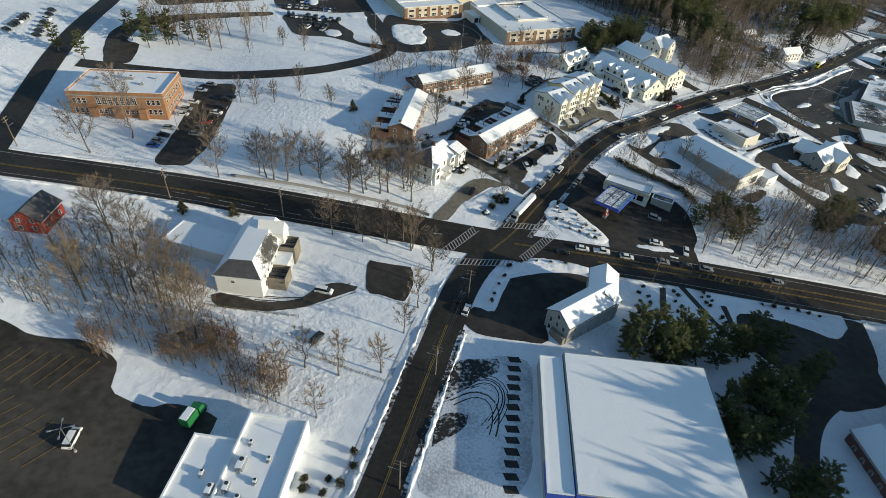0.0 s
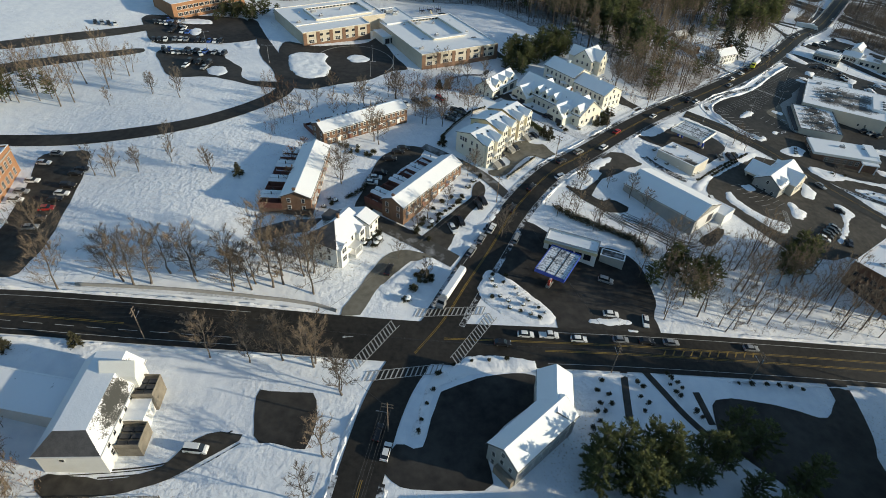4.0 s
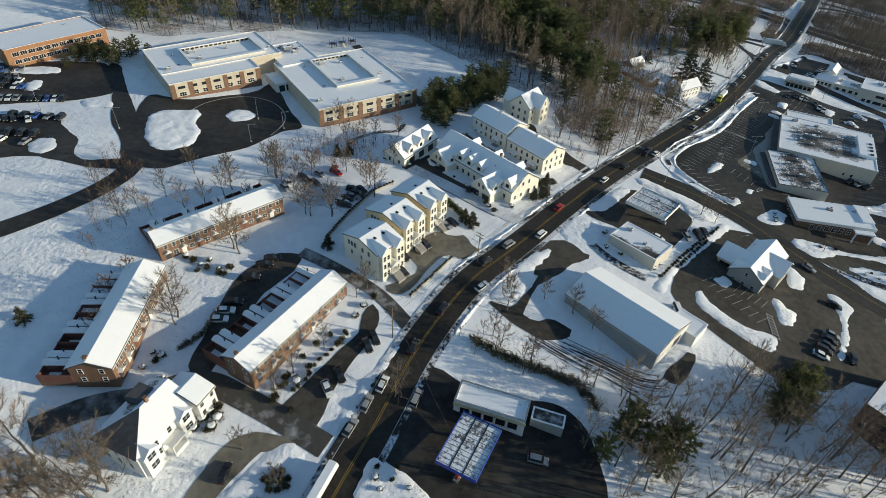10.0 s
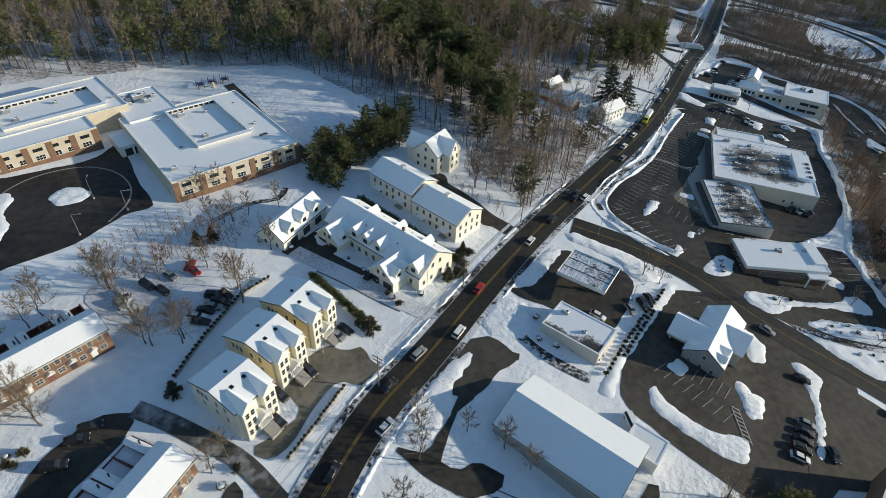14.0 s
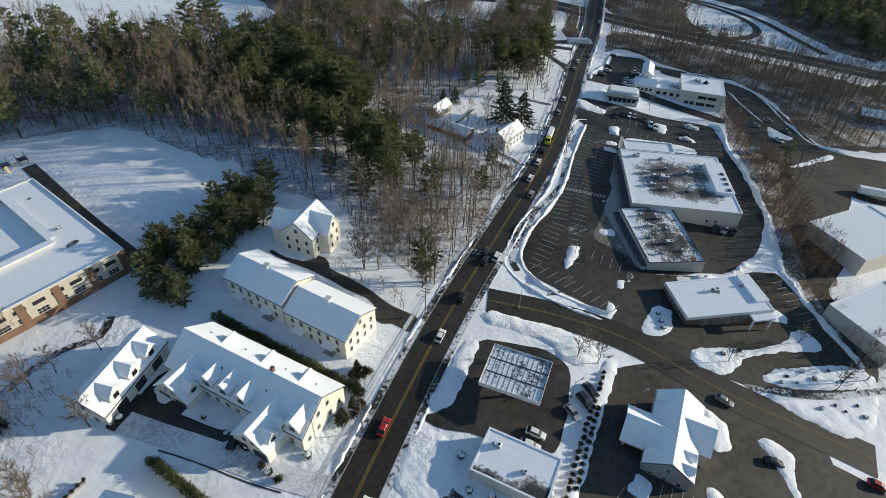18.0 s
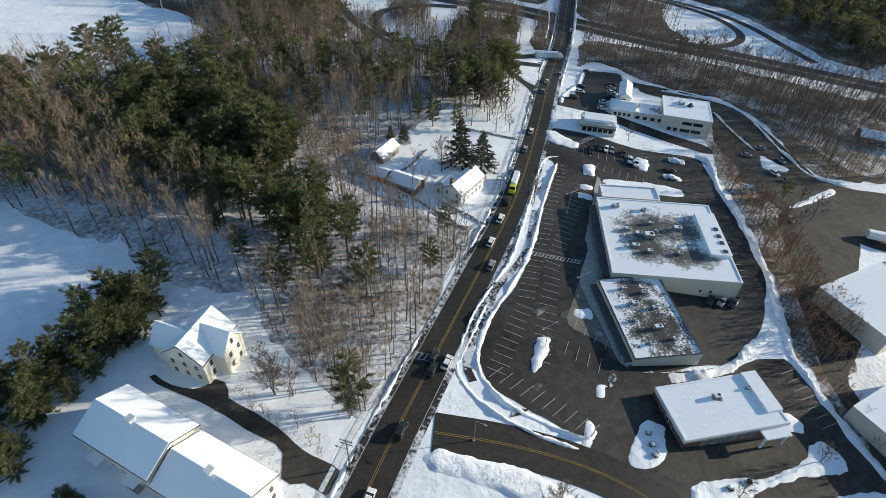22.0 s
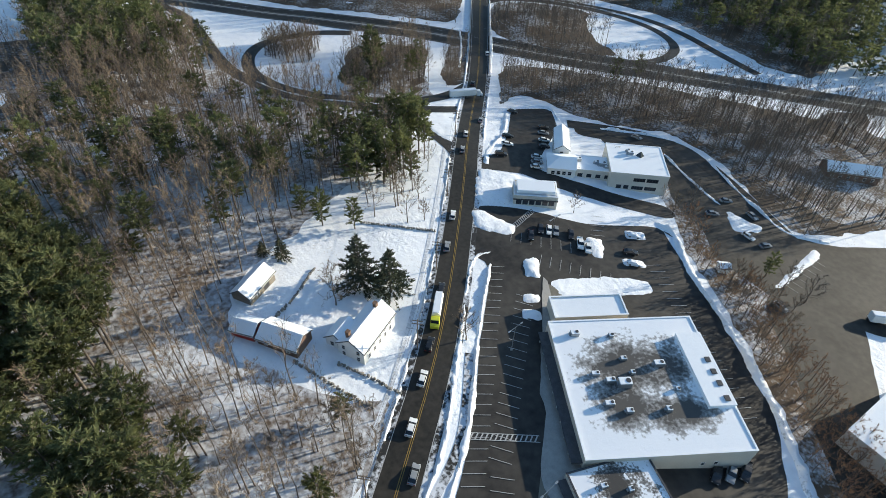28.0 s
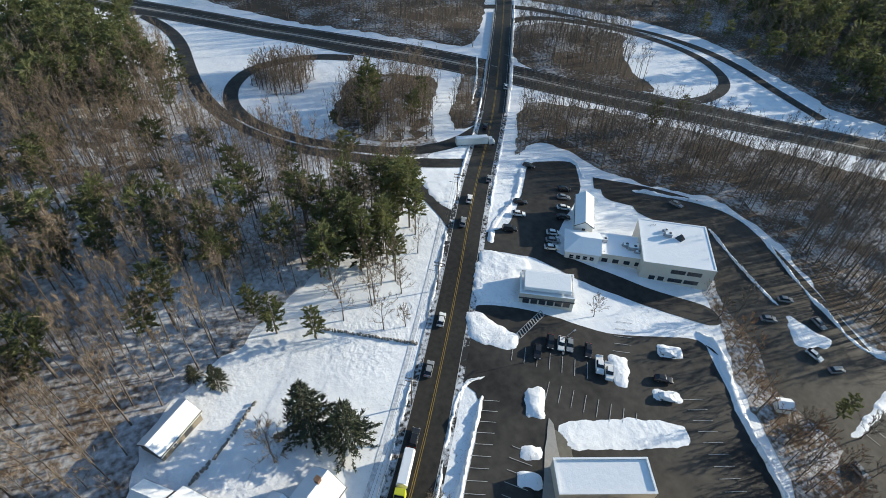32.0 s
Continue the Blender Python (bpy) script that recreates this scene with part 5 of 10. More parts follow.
    for k, (u, w2, out) in enumerate(((-12.5, 4.6, -11.5), (9.8, 4.4, -12.5))):
        bm = bmesh.new()
        extrude_profile(bm, [(-w2, -1.2), (w2, -1.2), (w2, 3.6), (0, 7.4), (-w2, 3.6)], out, -3)
        w = part("wing", bm, CREAM, r, m=Matrix.Translation((u, 0, 0)))
        bm = bmesh.new()
        extrude_profile(bm, [(-w2 - 0.4, 3.3), (0, 7.5), (w2 + 0.4, 3.3), (w2 + 0.4, 3.55), (0, 7.8), (-w2 - 0.4, 3.55)], out - 0.3, -1.5)
        part("wing_roof", bm, SNOW_ROOF, w, "snow on the wing")
        for v in (-1.0, 1.0):
            window(w, Matrix.Translation((v, out, 4.0)), 0.9, 1.3)
        for v in (-2.3, 2.3):
            part("garage_door", boxes((v - 1.5, v + 1.5, out - 0.09, out + 0.05, 0, 2.4)), DARK, w, "dark garage door")
        for y in (out + 2.6, out + 5.8):
            dormer(r, u + w2 - 0.3, y, 3.7, 2.5, 3.4, 1.7, 1.3, CREAM, 90)
    chimney(r, 6, 0.5, 8.4, 10.4)
    for v, us in ((-3.2, (-5, 7)), (3.0, (-14, -4, 7, 15))):
        for u in us:
            part("vent_pipe", boxes((u - 0.1, u + 0.1, v - 0.1, v + 0.1, 6.6, 7.9)), DARK, r)
    for cx, cy, ang, l in ((108.0, 280.4, -59.5, 18.2), (98.4, 297.2, -59.5, 18.8)):
        r = gable_house("house", cx, cy, ang, l, 12.0, 6.3, 3.0, CREAM, "cream two-storey apartment house with snowy gable roof", "house",
                        [("F", spread(6, l - 2), (0.9, 3.7), 0.9, 1.5), ("R", (-4, -1.4, 1.4, 4), (0.9, 3.7), 0.9, 1.5), ("R", (0,), (6.6,)), ("L", (-4, 4), (0.9, 3.7)), ("B", spread(6, l - 2), (0.9, 3.7))], group="clustered houses")
        part("cupola", boxes((-0.6, 0.6, -0.6, 0.6, 9.0, 10.3), (-0.75, 0.75, -0.75, 0.75, 10.3, 10.5)), TRIM, r)
        for u in (-l / 4, l / 4):
            part("porch_roof", boxes((u - 1.6, u + 1.6, -7.8, -6, 2.6, 2.9)), SNOW_ROOF, part("porch_step", boxes((u - 1.4, u + 1.4, -7.6, -6, -1, 0.2)), CONCRETE, r))
    # tall gabled house at the wood's edge
    r = gable_house("house", 114.2, 313.2, 38.7, 11.5, 10.0, 6.6, 4.2, CREAM, "cream gabled house with steep snowy roof beside the woods", "house",
                    [("F", (-3.5, -1.2, 1.2, 3.5), (0.9, 3.9), 0.9, 1.6), ("R", (-3, 0, 3), (0.9, 3.9), 0.9, 1.6), ("R", (0,), (7.2,)), ("L", (-3, 0, 3), (0.9, 3.9)), ("L", (0,), (7.2,))])
    bm = bmesh.new()
    extrude_profile(bm, [(-3.2, -1.2), (3.2, -1.2), (3.2, 6.6), (0, 10.4), (-3.2, 6.6)], -7.6, 2)
    w = part("cross_wing", bm, CREAM, r, m=Matrix.Translation((1.2, 0, 0)))
    bm = bmesh.new()
    extrude_profile(bm, [(-3.6, 6.2), (0, 10.5), (3.6, 6.2), (3.6, 6.45), (0, 10.8), (-3.6, 6.45)], -7.9, 0.5)
    part("cross_roof", bm, SNOW_ROOF, w)
    for z in (0.9, 3.9, 7.0):
        for v in ((-1.4, 1.4) if z < 7 else (0,)):
            window(w, Matrix.Translation((v, -7.6, z)), 0.9, 1.5)
    bm = bmesh.new()
    extrude_profile(bm, [(-3, -1.2), (3, -1.2), (3, 6.6), (0, 10.2), (-3, 6.6)], 3.0, 9.0)
    part("rear_wing", bm, CREAM, r, m=Matrix.Translation((-1.5, 0, 0)))
    bm = bmesh.new()
    extrude_profile(bm, [(-3.4, 6.2), (0, 10.3), (3.4, 6.2), (3.4, 6.4), (0, 10.55), (-3.4, 6.4)], 1, 9.3)
    part("rear_roof", bm, SNOW_ROOF, r, m=Matrix.Translation((-1.5, 0, 0)))

    # farmstead
    r = gable_house("farmhouse", 206.0, 344.4, 22.3, 13.8, 7.2, 4.6, 2.6, WHITE, "white farmhouse with two brick chimneys and snowy roof", "house",
                    [("F", spread(5, 12), (0.8, 3.0), 0.8, 1.3), ("L", (-2, 2), (0.8, 3.0), 0.8, 1.3), ("R", (-2, 2), (0.8, 3.0))])
    chimney(r, -5.6, 1.2, 5.8, 8.4, 0.9, 0.9)
    chimney(r, 4.6, 0.2, 6.4, 8.6, 0.9, 0.9)
    gable_house("cottage", 201.2, 347.6, 22.3, 6.0, 5.5, 3.0, 2.2, WHITE, "low white ell behind a farmhouse", "house", [("L", (-1, 1), (0.8,))])
    r = gable_house("shed", 192.3, 374.7, 27.4, 10.4, 5.4, 2.6, 1.9, WEATHERED, "small weathered shed with a snowy roof", "shed", [("F", (-2,), (0.9,), 0.8, 1.0)])
    part("door", boxes((0.5, 2.6, -2.78, -2.6, 0, 2.2)), DARK, r)
    gable_house("barn", 190.0, 355.2, -61.3, 10.5, 6.6, 2.6, 1.8, BRICK_BROWN, "low brown barn with a broad snowy roof", "barn", [("F", (-3, 3), (0.9,), 0.8, 1.0)])
    gable_house("small_barn", 184.6, 362.9, -57.0, 6.0, 5.0, 2.3, 1.4, RED_BARN, "small red annex of a barn under snow", "barn")
    # by the first car park
    r = gable_house("red_barn", -119.8, 132.1, 90.6, 10.4, 9.0, 4.2, 3.2, RED_BARN, "red boarded barn with a dark shingle roof", "barn", [("F", (-3, 3), (0.9,)), ("L", (-2, 2), (0.9, 3.4))], snow=False)
    zr = ground_z(-55.1, 124.0, 86.3, 23.0, 12.8)
    r = thing("house", pose(-55.1, 124.0, zr, 0, 0, 86.3), "white house with a snowy mansard roof and dark hipped end", "house")
    bm = boxes((-11.7, -8.0, -6.4, 6.3, -1.2, 6.1))
    extrude_profile(bm, [(-6.4, -1.2), (6.3, -1.2), (6.3, 6.1), (3.1, 8.7), (-3.4, 8.9), (-6.4, 6.1)], -8.0, 11.7, "x")
    part("wall", bm, WHITE, r)
    bm = bmesh.new()
    v = [bm.verts.new(p) for p in ((-12.1, -6.8, 5.9), (-12.1, 6.7, 5.9), (-8.2, -3.4, 9.2), (-8.2, 3.1, 9.0), (12.1, -6.8, 5.9), (12.1, -3.4, 9.2), (12.1, 3.1, 9.0), (12.1, 6.7, 5.9))]
    for k, q in ((0, (2, 5, 6, 3)), (1, (0, 4, 5, 2)), (0, (3, 6, 7, 1)), (2, (1, 0, 2, 3)), (2, (4, 7, 6, 5)), (2, (0, 1, 7, 4))):
        f = bm.faces.new([v[i] for i in q])
        f.material_index = k
    bmesh.ops.recalc_face_normals(bm, faces=bm.faces)
    part("roof", bm, (SNOW_ROOF, ROOF_HOUSE, SHINGLE), r, "mansard roof, snowy on top, bare dark shingles on the hip")
    part("eaves_board", boxes((-12.2, 12.2, -6.95, -6.75, 5.75, 6.0), (-12.25, -12.05, -6.75, 6.75, 5.75, 6.0)), TRIM, r)
    put_windows(r, 23.4, 12.8, "F", spread(7, 20), (1.0, 3.8), 0.9, 1.6)
    put_windows(r, 23.4, 12.8, "L", (-1.5,), (3.6,), 1.0, 0.8)
    bm = bmesh.new()
    extrude_profile(bm, [(-2.2, -1.2), (2.2, -1.2), (2.2, 8.4), (0, 11.4), (-2.2, 8.4)], -7.6, 0)
    w = part("gable_front", bm, WHITE, r, m=Matrix.Translation((7.5, 0, 0)))
    def deck(x0, x1, y0, y1, z):
        d = part("deck", boxes((x0, x1, y0, y1, z - 0.25, z)), WEATHERED, r, "weathered timber deck")
        for q in (x0, x1 - 0.12):
            part("deck_side", boxes((q, q + 0.12, y0, y1, -1, z + 1.1)), WEATHERED, d)
        part("deck_side", boxes((x0 + 0.12, x1 - 0.12, y0, y0 + 0.12, -1, z + 1.1)), WEATHERED, d)
        n = int((x1 - x0) / 1.5)
        for k in range(n):
            for j in range(2):
                u, v = x0 + 0.3 + k * (x1 - x0 - 0.5) / n, y0 + 0.4 + j * (y1 - y0 - 0.5) / 2
                part("deck_bay", boxes((u, u + 1.1, v, v + (y1 - y0) / 2 - 0.5, z + 0.004, z + 0.4)), DARK, d, "dark vent housing")
    deck(-8.0, -2.4, -11.6, -6.6, 2.2)
    deck(3.0, 8.4, -11.2, -6.6, 4.4)
    part("stair_hall", boxes((-2.2, 2.9, -10.6, -6.5, -1, 3.6)), WHITE, r)
    part("hall_roof", boxes((-2.4, 3.1, -10.8, -6.5, 3.6, 3.85)), SNOW_ROOF, r)
    flat_building("annex", -71.2, 129.4, -15.7, 20.5, 9.7, 3.6, WHITE, "low white wing with a snowy low roof", MEMBRANE_WHITE, "house", 0.15)
    r = gable_house("office_house", 39.5, 112.8, 36.3, 20.2, 8.4, 6.6, 2.8, GREY, "grey clapboard office house with snowy gable roof", "house",
                    [("F", spread(6, 18), (0.9, 3.7), 0.9, 1.5), ("L", (-2.4, 0, 2.4), (0.9, 3.7), 0.9, 1.5), ("L", (0,), (6.4,)), ("R", (-2, 2), (0.9, 3.7))])
    part("stair", boxes((-11.4, -10.2, -4, 1, -1, 2.8)), WEATHERED, r)
    gable_house("office_house", 46.6, 121.5, 76.1, 13.0, 8.1, 6.6, 2.8, GREY, "grey clapboard wing of an office house under snow", "house", [("F", spread(4, 11), (0.9, 3.7)), ("R", (-2, 2), (0.9, 3.7))])


def add_blocks():
    # brick town hall
    r = flat_building("town_hall", -125.0, 204.6, 4.4, 34.4, 20.6, 8.6, BRICK_TAN, "two-storey tan brick public hall with tall windows and snowy flat roof", MEMBRANE_WHITE, "building", 0.7,
                      [("F", spread(7, 15), (4.2,), 1.3, 2.8, TRIM, 1, 3), ("F", (-15, -13.2, -11.4, 11.4, 13.2, 15), (0.8, 4.6), 1.1, 1.9, TRIM, 0, 1), ("F", spread(10, 19), (0.6,), 1.1, 1.6), ("R", spread(6, 17), (0.6, 4.4), 1.3, 2.2, TRIM, 1, 1), ("L", spread(6, 17), (0.6, 4.4), 1.3, 2.2)])
    part("cornice", boxes((-17.4, 17.4, -10.55, -10.3, 7.5, 7.9), (17.2, 17.45, -10.3, 10.3, 7.5, 7.9)), CONCRETE, r)
    for u, w, z in ((0, 3.2, 3.4), (8.9, 2.8, 3.2), (-8.9, 2.8, 3.2)):
        part("porch", boxes((u - w / 2, u + w / 2, -11.8, -10.3, -1, z)), BRICK_TAN, r)
    roof_clutter(-125.9, 204.6, ground_z(-125.9, 204.6, 4.4, 33, 20) + 8.6, 4.4, [(-10, 2, 0.9), (-4, -3, 0.8), (2, 3, 1.0), (8, -2, 0.8), (11, 4, 0.7), (-7, -5, 0.6)])
    # school of linked blocks round two clerestory courts
    S = "low school block with brick piers and broad snowy flat roof"
    z = ground_z(-15.8, 355.0, 26.0, 50.0, 34.0)
    school = (((39.3, 335.0, 22.5, 42.4, 49.7), None, "FR", (-7.0, 11.0, -9.5, 19.5)), ((-15.8, 358.6, 26.0, 50.0, 30.5), z, "", (-12.0, 19.0, -11.5, 6.5)), ((-13.1, 337.1, 26.0, 36.0, 10.7), z, "F", None))
    for (x, y, ang, L, W), base, faces, court in school:
        zb = ground_z(x, y, ang, L, W) if base is None else base
        wins = []
        if "F" in faces:
            n = int(L / 4.6)
            wins += [("F", spread(n, L - 4), (1.2,), 2.6, 1.5, TRIM, 2, 1), ("F", spread(n, L - 4), (4.2,), 2.6, 0.9, DARK, 3, 0)]
        if "R" in faces:
            wins += [("R", spread(9, W - 4), (1.2,), 2.6, 1.5, TRIM, 2, 1), ("R", spread(9, W - 4), (4.2,), 2.6, 0.9, DARK, 3, 0)]
        r = flat_building("school", x, y, ang, L, W, 6.4 if len(faces) != 1 else 6.3, TAN, S, SNOW_ROOF, "school", 0.35, wins, base=zb)
        if "F" in faces:
            for k in range(6):
                u = -L / 2 + 1.0 + (L - 2.0) * k / 5
                part("brick_pier", boxes((u - 0.9, u + 0.9, -W / 2 - 0.15, -W / 2, -1.2, 6.2)), BRICK, r)
            part("brick_base", boxes((-L / 2 + 1.9, L / 2 - 1.9, -W / 2 - 0.1, -W / 2, -1.2, 1.0)), BRICK, r)
        if "R" in faces:
            for k in range(7):
                v = -W / 2 + 1.0 + (W - 2.0) * k / 6
                part("brick_pier", boxes((L / 2, L / 2 + 0.15, v - 0.9, v + 0.9, -1.2, 6.2)), BRICK, r)
        if court:
            a, c, e, f = court
            t = 0.35
            for w in ((a, c, e, e + t), (a, c, f - t, f), (a, a + t, e + t, f - t), (c - t, c, e + t, f - t)):
                part("clerestory", boxes((w[0], w[1], w[2], w[3], 6.4, 7.7)), BEIGE, r)
            for w in ((a - 0.2, c + 0.2, e - 1.6, e + 0.6), (a - 0.2, c + 0.2, f - 0.6, f + 0.3), (a - 0.3, a + 0.6, e + 0.6, f - 0.6), (c - 0.6, c + 1.5, e + 0.6, f - 0.6)):
                part("clerestory_roof", boxes((w[0], w[1], w[2], w[3], 7.7, 7.9)), SNOW_ROOF, r)
            n = int((c - a) / 2.0)
            for u in spread(n, c - a - 1.0):
                part("clerestory_window", boxes(((a + c) / 2 + u - 0.7, (a + c) / 2 + u + 0.7, f - t - 0.06, f - t + 0.01, 6.75, 7.45)), GLASS, r)
            for u, v, q in ((c + 3.2, e - 3.4, 1.2), (a - 4.0, e + 4.0, 0.7), (c + 5.0, f - 4.0, 0.6), (a + 4.0, f + 2.2, 0.8)):
                if abs(u) < L / 2 - 1.5 and abs(v) < W / 2 - 1.5:
                    roof_patch(r, [(u + 1.3 * q * math.cos(g), v + 0.9 * q * math.sin(g)) for g in (0, 0.9, 1.8, 2.7, 3.6, 4.5, 5.4)], 6.545, MEMBRANE)
            spots = [(a + 5, e + 6, 0.9), ((a + c) / 2 + 3, f - 6, 0.9), (a + 4, f - 4, 0.9), (c + 4, e + 5, 0.6), (a - 3.5, f - 3, 0.6), (-L * 0.42, -W * 0.36, 0.7)]
            roof_clutter(x, y, zb + 6.5, ang, spots)
    zl = ground_z(16.0, 362.0, 24.0, 20.0, 20.0)
    r = flat_building("school_link", 17.0, 360.5, 24.0, 17.0, 25.0, 5.9, WHITE, "low link between two school blocks under snow", SNOW_ROOF, "school", 0.25, base=zl)
    roof_clutter(17.0, 360.5, zl + 5.9, 24, [(-5, 6, 1.2), (-2, 8, 1.0), (0, 4, 1.4), (3, 7, 1.0), (5, 3, 1.2), (2, 0, 0.9), (-4, 1, 1.0), (-6, 9, 0.8)])
    for u, v in ((-3, 3), (3, 5), (-1, 10)):
        roof_patch(r, [(u - 1.6, v - 0.7), (u + 1.2, v - 0.9), (u + 1.8, v + 0.7), (u - 1.2, v + 0.9)], 6.03, MEMBRANE)
    flat_building("school_entry", 14.2, 341.0, 24.0, 11.0, 12.0, 3.6, WHITE, "low snowy entrance canopy of a school", SNOW_ROOF, "school", 0.2, [("F", spread(3, 9), (0.3,), 2.2, 2.4, DARK, 1, 0)])
    # playground on the school field
    x, y = 40.1, 386.1
    r = thing("playground_frame", pose(x, y, h(x, y), 0, 0, 20), "snow-dusted climbing frame with platforms on a school field", "playground")
    for u in (-6, -3.5, -1, 1.5, 4, 6.5):
        for v in (-1.3, 1.3):
            part("post", boxes((u - 0.09, u + 0.09, v - 0.09, v + 0.09, -0.5, 3.0)), DARK, r)
    for u in (-6, -1, 4):
        part("platform", boxes((u, u + 2.5, -1.4, 1.4, 1.3, 1.45)), DARK, r)
        part("rail", boxes((u, u + 2.5, -1.45, -1.35, 2.2, 2.35)), BLUE, r)
    bm = bmesh.new()
    extrude_profile(bm, [(-3.4, 0.1), (-1.4, 1.4), (-1.4, 1.55), (-3.4, 0.25)], -0.4, 0.4, "x")
    part("slide", bm, YELLOW, r)
    flat_building("school", -85.1, 373.3, 40.3, 40.0, 22.0, 6.8, BRICK_TAN, "distant two-storey brick school block with ribbon windows", MEMBRANE_WHITE, "school", 0.4, [("F", spread(12, 36), (1.0, 4.0), 2.4, 1.5, TRIM, 2, 0), ("R", spread(4, 18), (1.0, 4.0), 2.4, 1.5)])

    # filling station at the crossing
    x, y, a = 59.6, 167.1, 52.7
    canopy(x, y, a, 13.3, 9.2, "blue-edged filling station canopy with ribbed snow-dusted roof", (BLUE, RED_BARN))
    r = flat_building("filling_station", 67.1, 177.2, -28.0, 16.5, 6.0, 4.0, WHITE, "low filling station shop with snowy ribbed roof", MEMBRANE_WHITE, "shop", 0.5, [("F", spread(5, 14), (0.6,), 2.0, 2.0, DARK, 1, 0)], cap=STEEL)
    part("fascia", boxes((-8.4, 8.4, -3.2, -3.06, 2.9, 3.9)), YELLOW, r, "yellow fascia band")
    flat_building("store_shed", 79.5, 173.0, -28.0, 7.5, 3.6, 2.8, GREY, "flat-roofed grey store beside a filling station", MEMBRANE, "shed", 0.1)
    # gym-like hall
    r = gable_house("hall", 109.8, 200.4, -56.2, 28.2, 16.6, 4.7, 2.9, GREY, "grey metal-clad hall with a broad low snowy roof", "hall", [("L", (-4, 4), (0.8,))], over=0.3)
    # white panel puts the low sun's brightness into the grey hall's end wall
    part("painted_sunlit_wall", boxes((14.11, 14.2, -8.1, 8.1, -0.8, 4.5)), WHITE, r)
    part("garage_door", boxes((14.2, 14.25, 1, 4.5, 0, 3)), DARK, r)
    flat_building("store", 126.4, 195.6, -56.4, 8.0, 7.0, 3.2, WHITE, "white annex with a snowy flat roof", SNOW_ROOF, "hall", 0.1)
    # second filling station
    canopy(139.7, 246.1, -51.6, 14.2, 12.0, "filling station canopy with ribbed snow-dusted roof on two legs", (WHITE, BLUE))
    r = flat_building("convenience_store", 127.0, 228.0, -55.6, 16.1, 10.5, 3.8, BEIGE, "beige convenience store with a snowy flat roof", ROOF_STORE, "shop", 0.15, [("B", spread(4, 12), (0.6,), 2.4, 2.0, DARK, 1, 0)])
    roof_clutter(127.0, 228.0, ground_z(127, 228, -55.6, 16, 10) + 3.8, -55.6, [(-5, 2, 0.8), (2, -1, 0.7)])
    # bank with crossing gables
    r = gable_house("bank", 163.9, 218.6, 34.6, 20.0, 10.2, 4.5, 3.4, GREY, "grey bank with crossing snowy gable roofs and small dormers", "bank", [("F", (-5, -2, 2, 5), (0.8,), 1.2, 1.8), ("L", (-3, 0, 3), (0.8,)), ("L", (0,), (4.4,), 0.9, 1.2), ("R", (-3, 3), (0.8,)), ("B", (-8, 6, 8), (0.8,))])
    bm = bmesh.new()
    extrude_profile(bm, [(-4.6, 3.0), (4.6, 3.0), (4.6, 4.2), (0, 7.2), (-4.6, 4.2)], 2, 10.4)
    w = part("drive_through", bm, BEIGE, r, m=Matrix.Translation((-1.75, 0, 0)))
    bm = bmesh.new()
    extrude_profile(bm, [(-5.0, 3.95), (0, 7.3), (5.0, 3.95), (5.0, 4.2), (0, 7.6), (-5.0, 4.2)], -0.5, 10.8)
    part("cross_roof", bm, SNOW_ROOF, w, "snow on the wing roof")
    for u in (-4.2, 3.6):
        part("pillar", boxes((u, u + 0.6, 9.4, 10.0, -1.5, 3.0)), BEIGE, w)
    bm = bmesh.new()
    extrude_profile(bm, [(-4.8, -1.2), (4.8, -1.2), (4.8, 4.2), (0, 7.3), (-4.8, 4.2)], -7.6, -2)
    w = part("entry_wing", bm, BEIGE, r, m=Matrix.Translation((2.8, 0, 0)))
    bm = bmesh.new()
    extrude_profile(bm, [(-5.2, 3.95), (0, 7.4), (5.2, 3.95), (5.2, 4.2), (0, 7.7), (-5.2, 4.2)], -8.0, 0.5)
    part("cross_roof", bm, SNOW_ROOF, w, "snow on the wing roof")
    for v in (-2.4, 0, 2.4):
        window(w, Matrix.Translation((v, -7.6, 0.9)), 1.1, 1.9)
    for u, v, a in ((-8.2, -4.7, 0), (-5.0, -4.7, 0), (-7.6, 4.6, 180), (7.4, 4.6, 180)):
        dormer(r, u, v, 4.5, 1.9, 3.0, 1.3, 1.0, BEIGE, a)
    # brick branch with arched windows
    r = flat_building("savings_bank", 213.2, 245.3, -21.5, 26.6, 14.2, 4.4, BRICK_BROWN, "dark brick bank with a row of arched windows and snowy roof", SNOW_ROOF, "bank", 0.12, [("F", (-7.5, -5, -2.5, 0, 2.5, 5), (0.8,), 1.3, 1.9, TRIM, 1, 1), ("L", (-3, 0, 3), (0.8,), 1.3, 1.9)])
    part("entry", boxes((6.0, 12.6, -9.8, -6.7, 3.1, 3.6), (12.0, 12.4, -9.4, -9.0, -1, 3.1), (6.2, 6.6, -9.4, -9.0, -1, 3.1)), SNOW_ROOF, r, "snowy entrance roof")
    roof_patch(r, [(-1.5, 1), (1, 0.6), (1.6, 2.6), (-1, 3.2)], 4.515, MEMBRANE)
    part("raised_roof", boxes((9.6, 13.6, -4.0, 7.2, 4.5, 5.1)), SNOW_ROOF, r, "raised strip of snowy roof")
    part("roof_fascia", boxes((-13.45, 13.45, -7.28, -7.12, 3.5, 4.5), (-13.5, -13.32, -7.1, 7.1, 3.5, 4.5)), TRIM, r, "white fascia board")
    roof_clutter(213.2, 245.3, ground_z(213.2, 245.3, -21.5, 26, 14) + 4.4, -21.5, [(0, 2, 0.9), (9, 3, 0.7)])
    # shopping block
    z = ground_z(248.3, 293.7, -37.1, 37, 37)
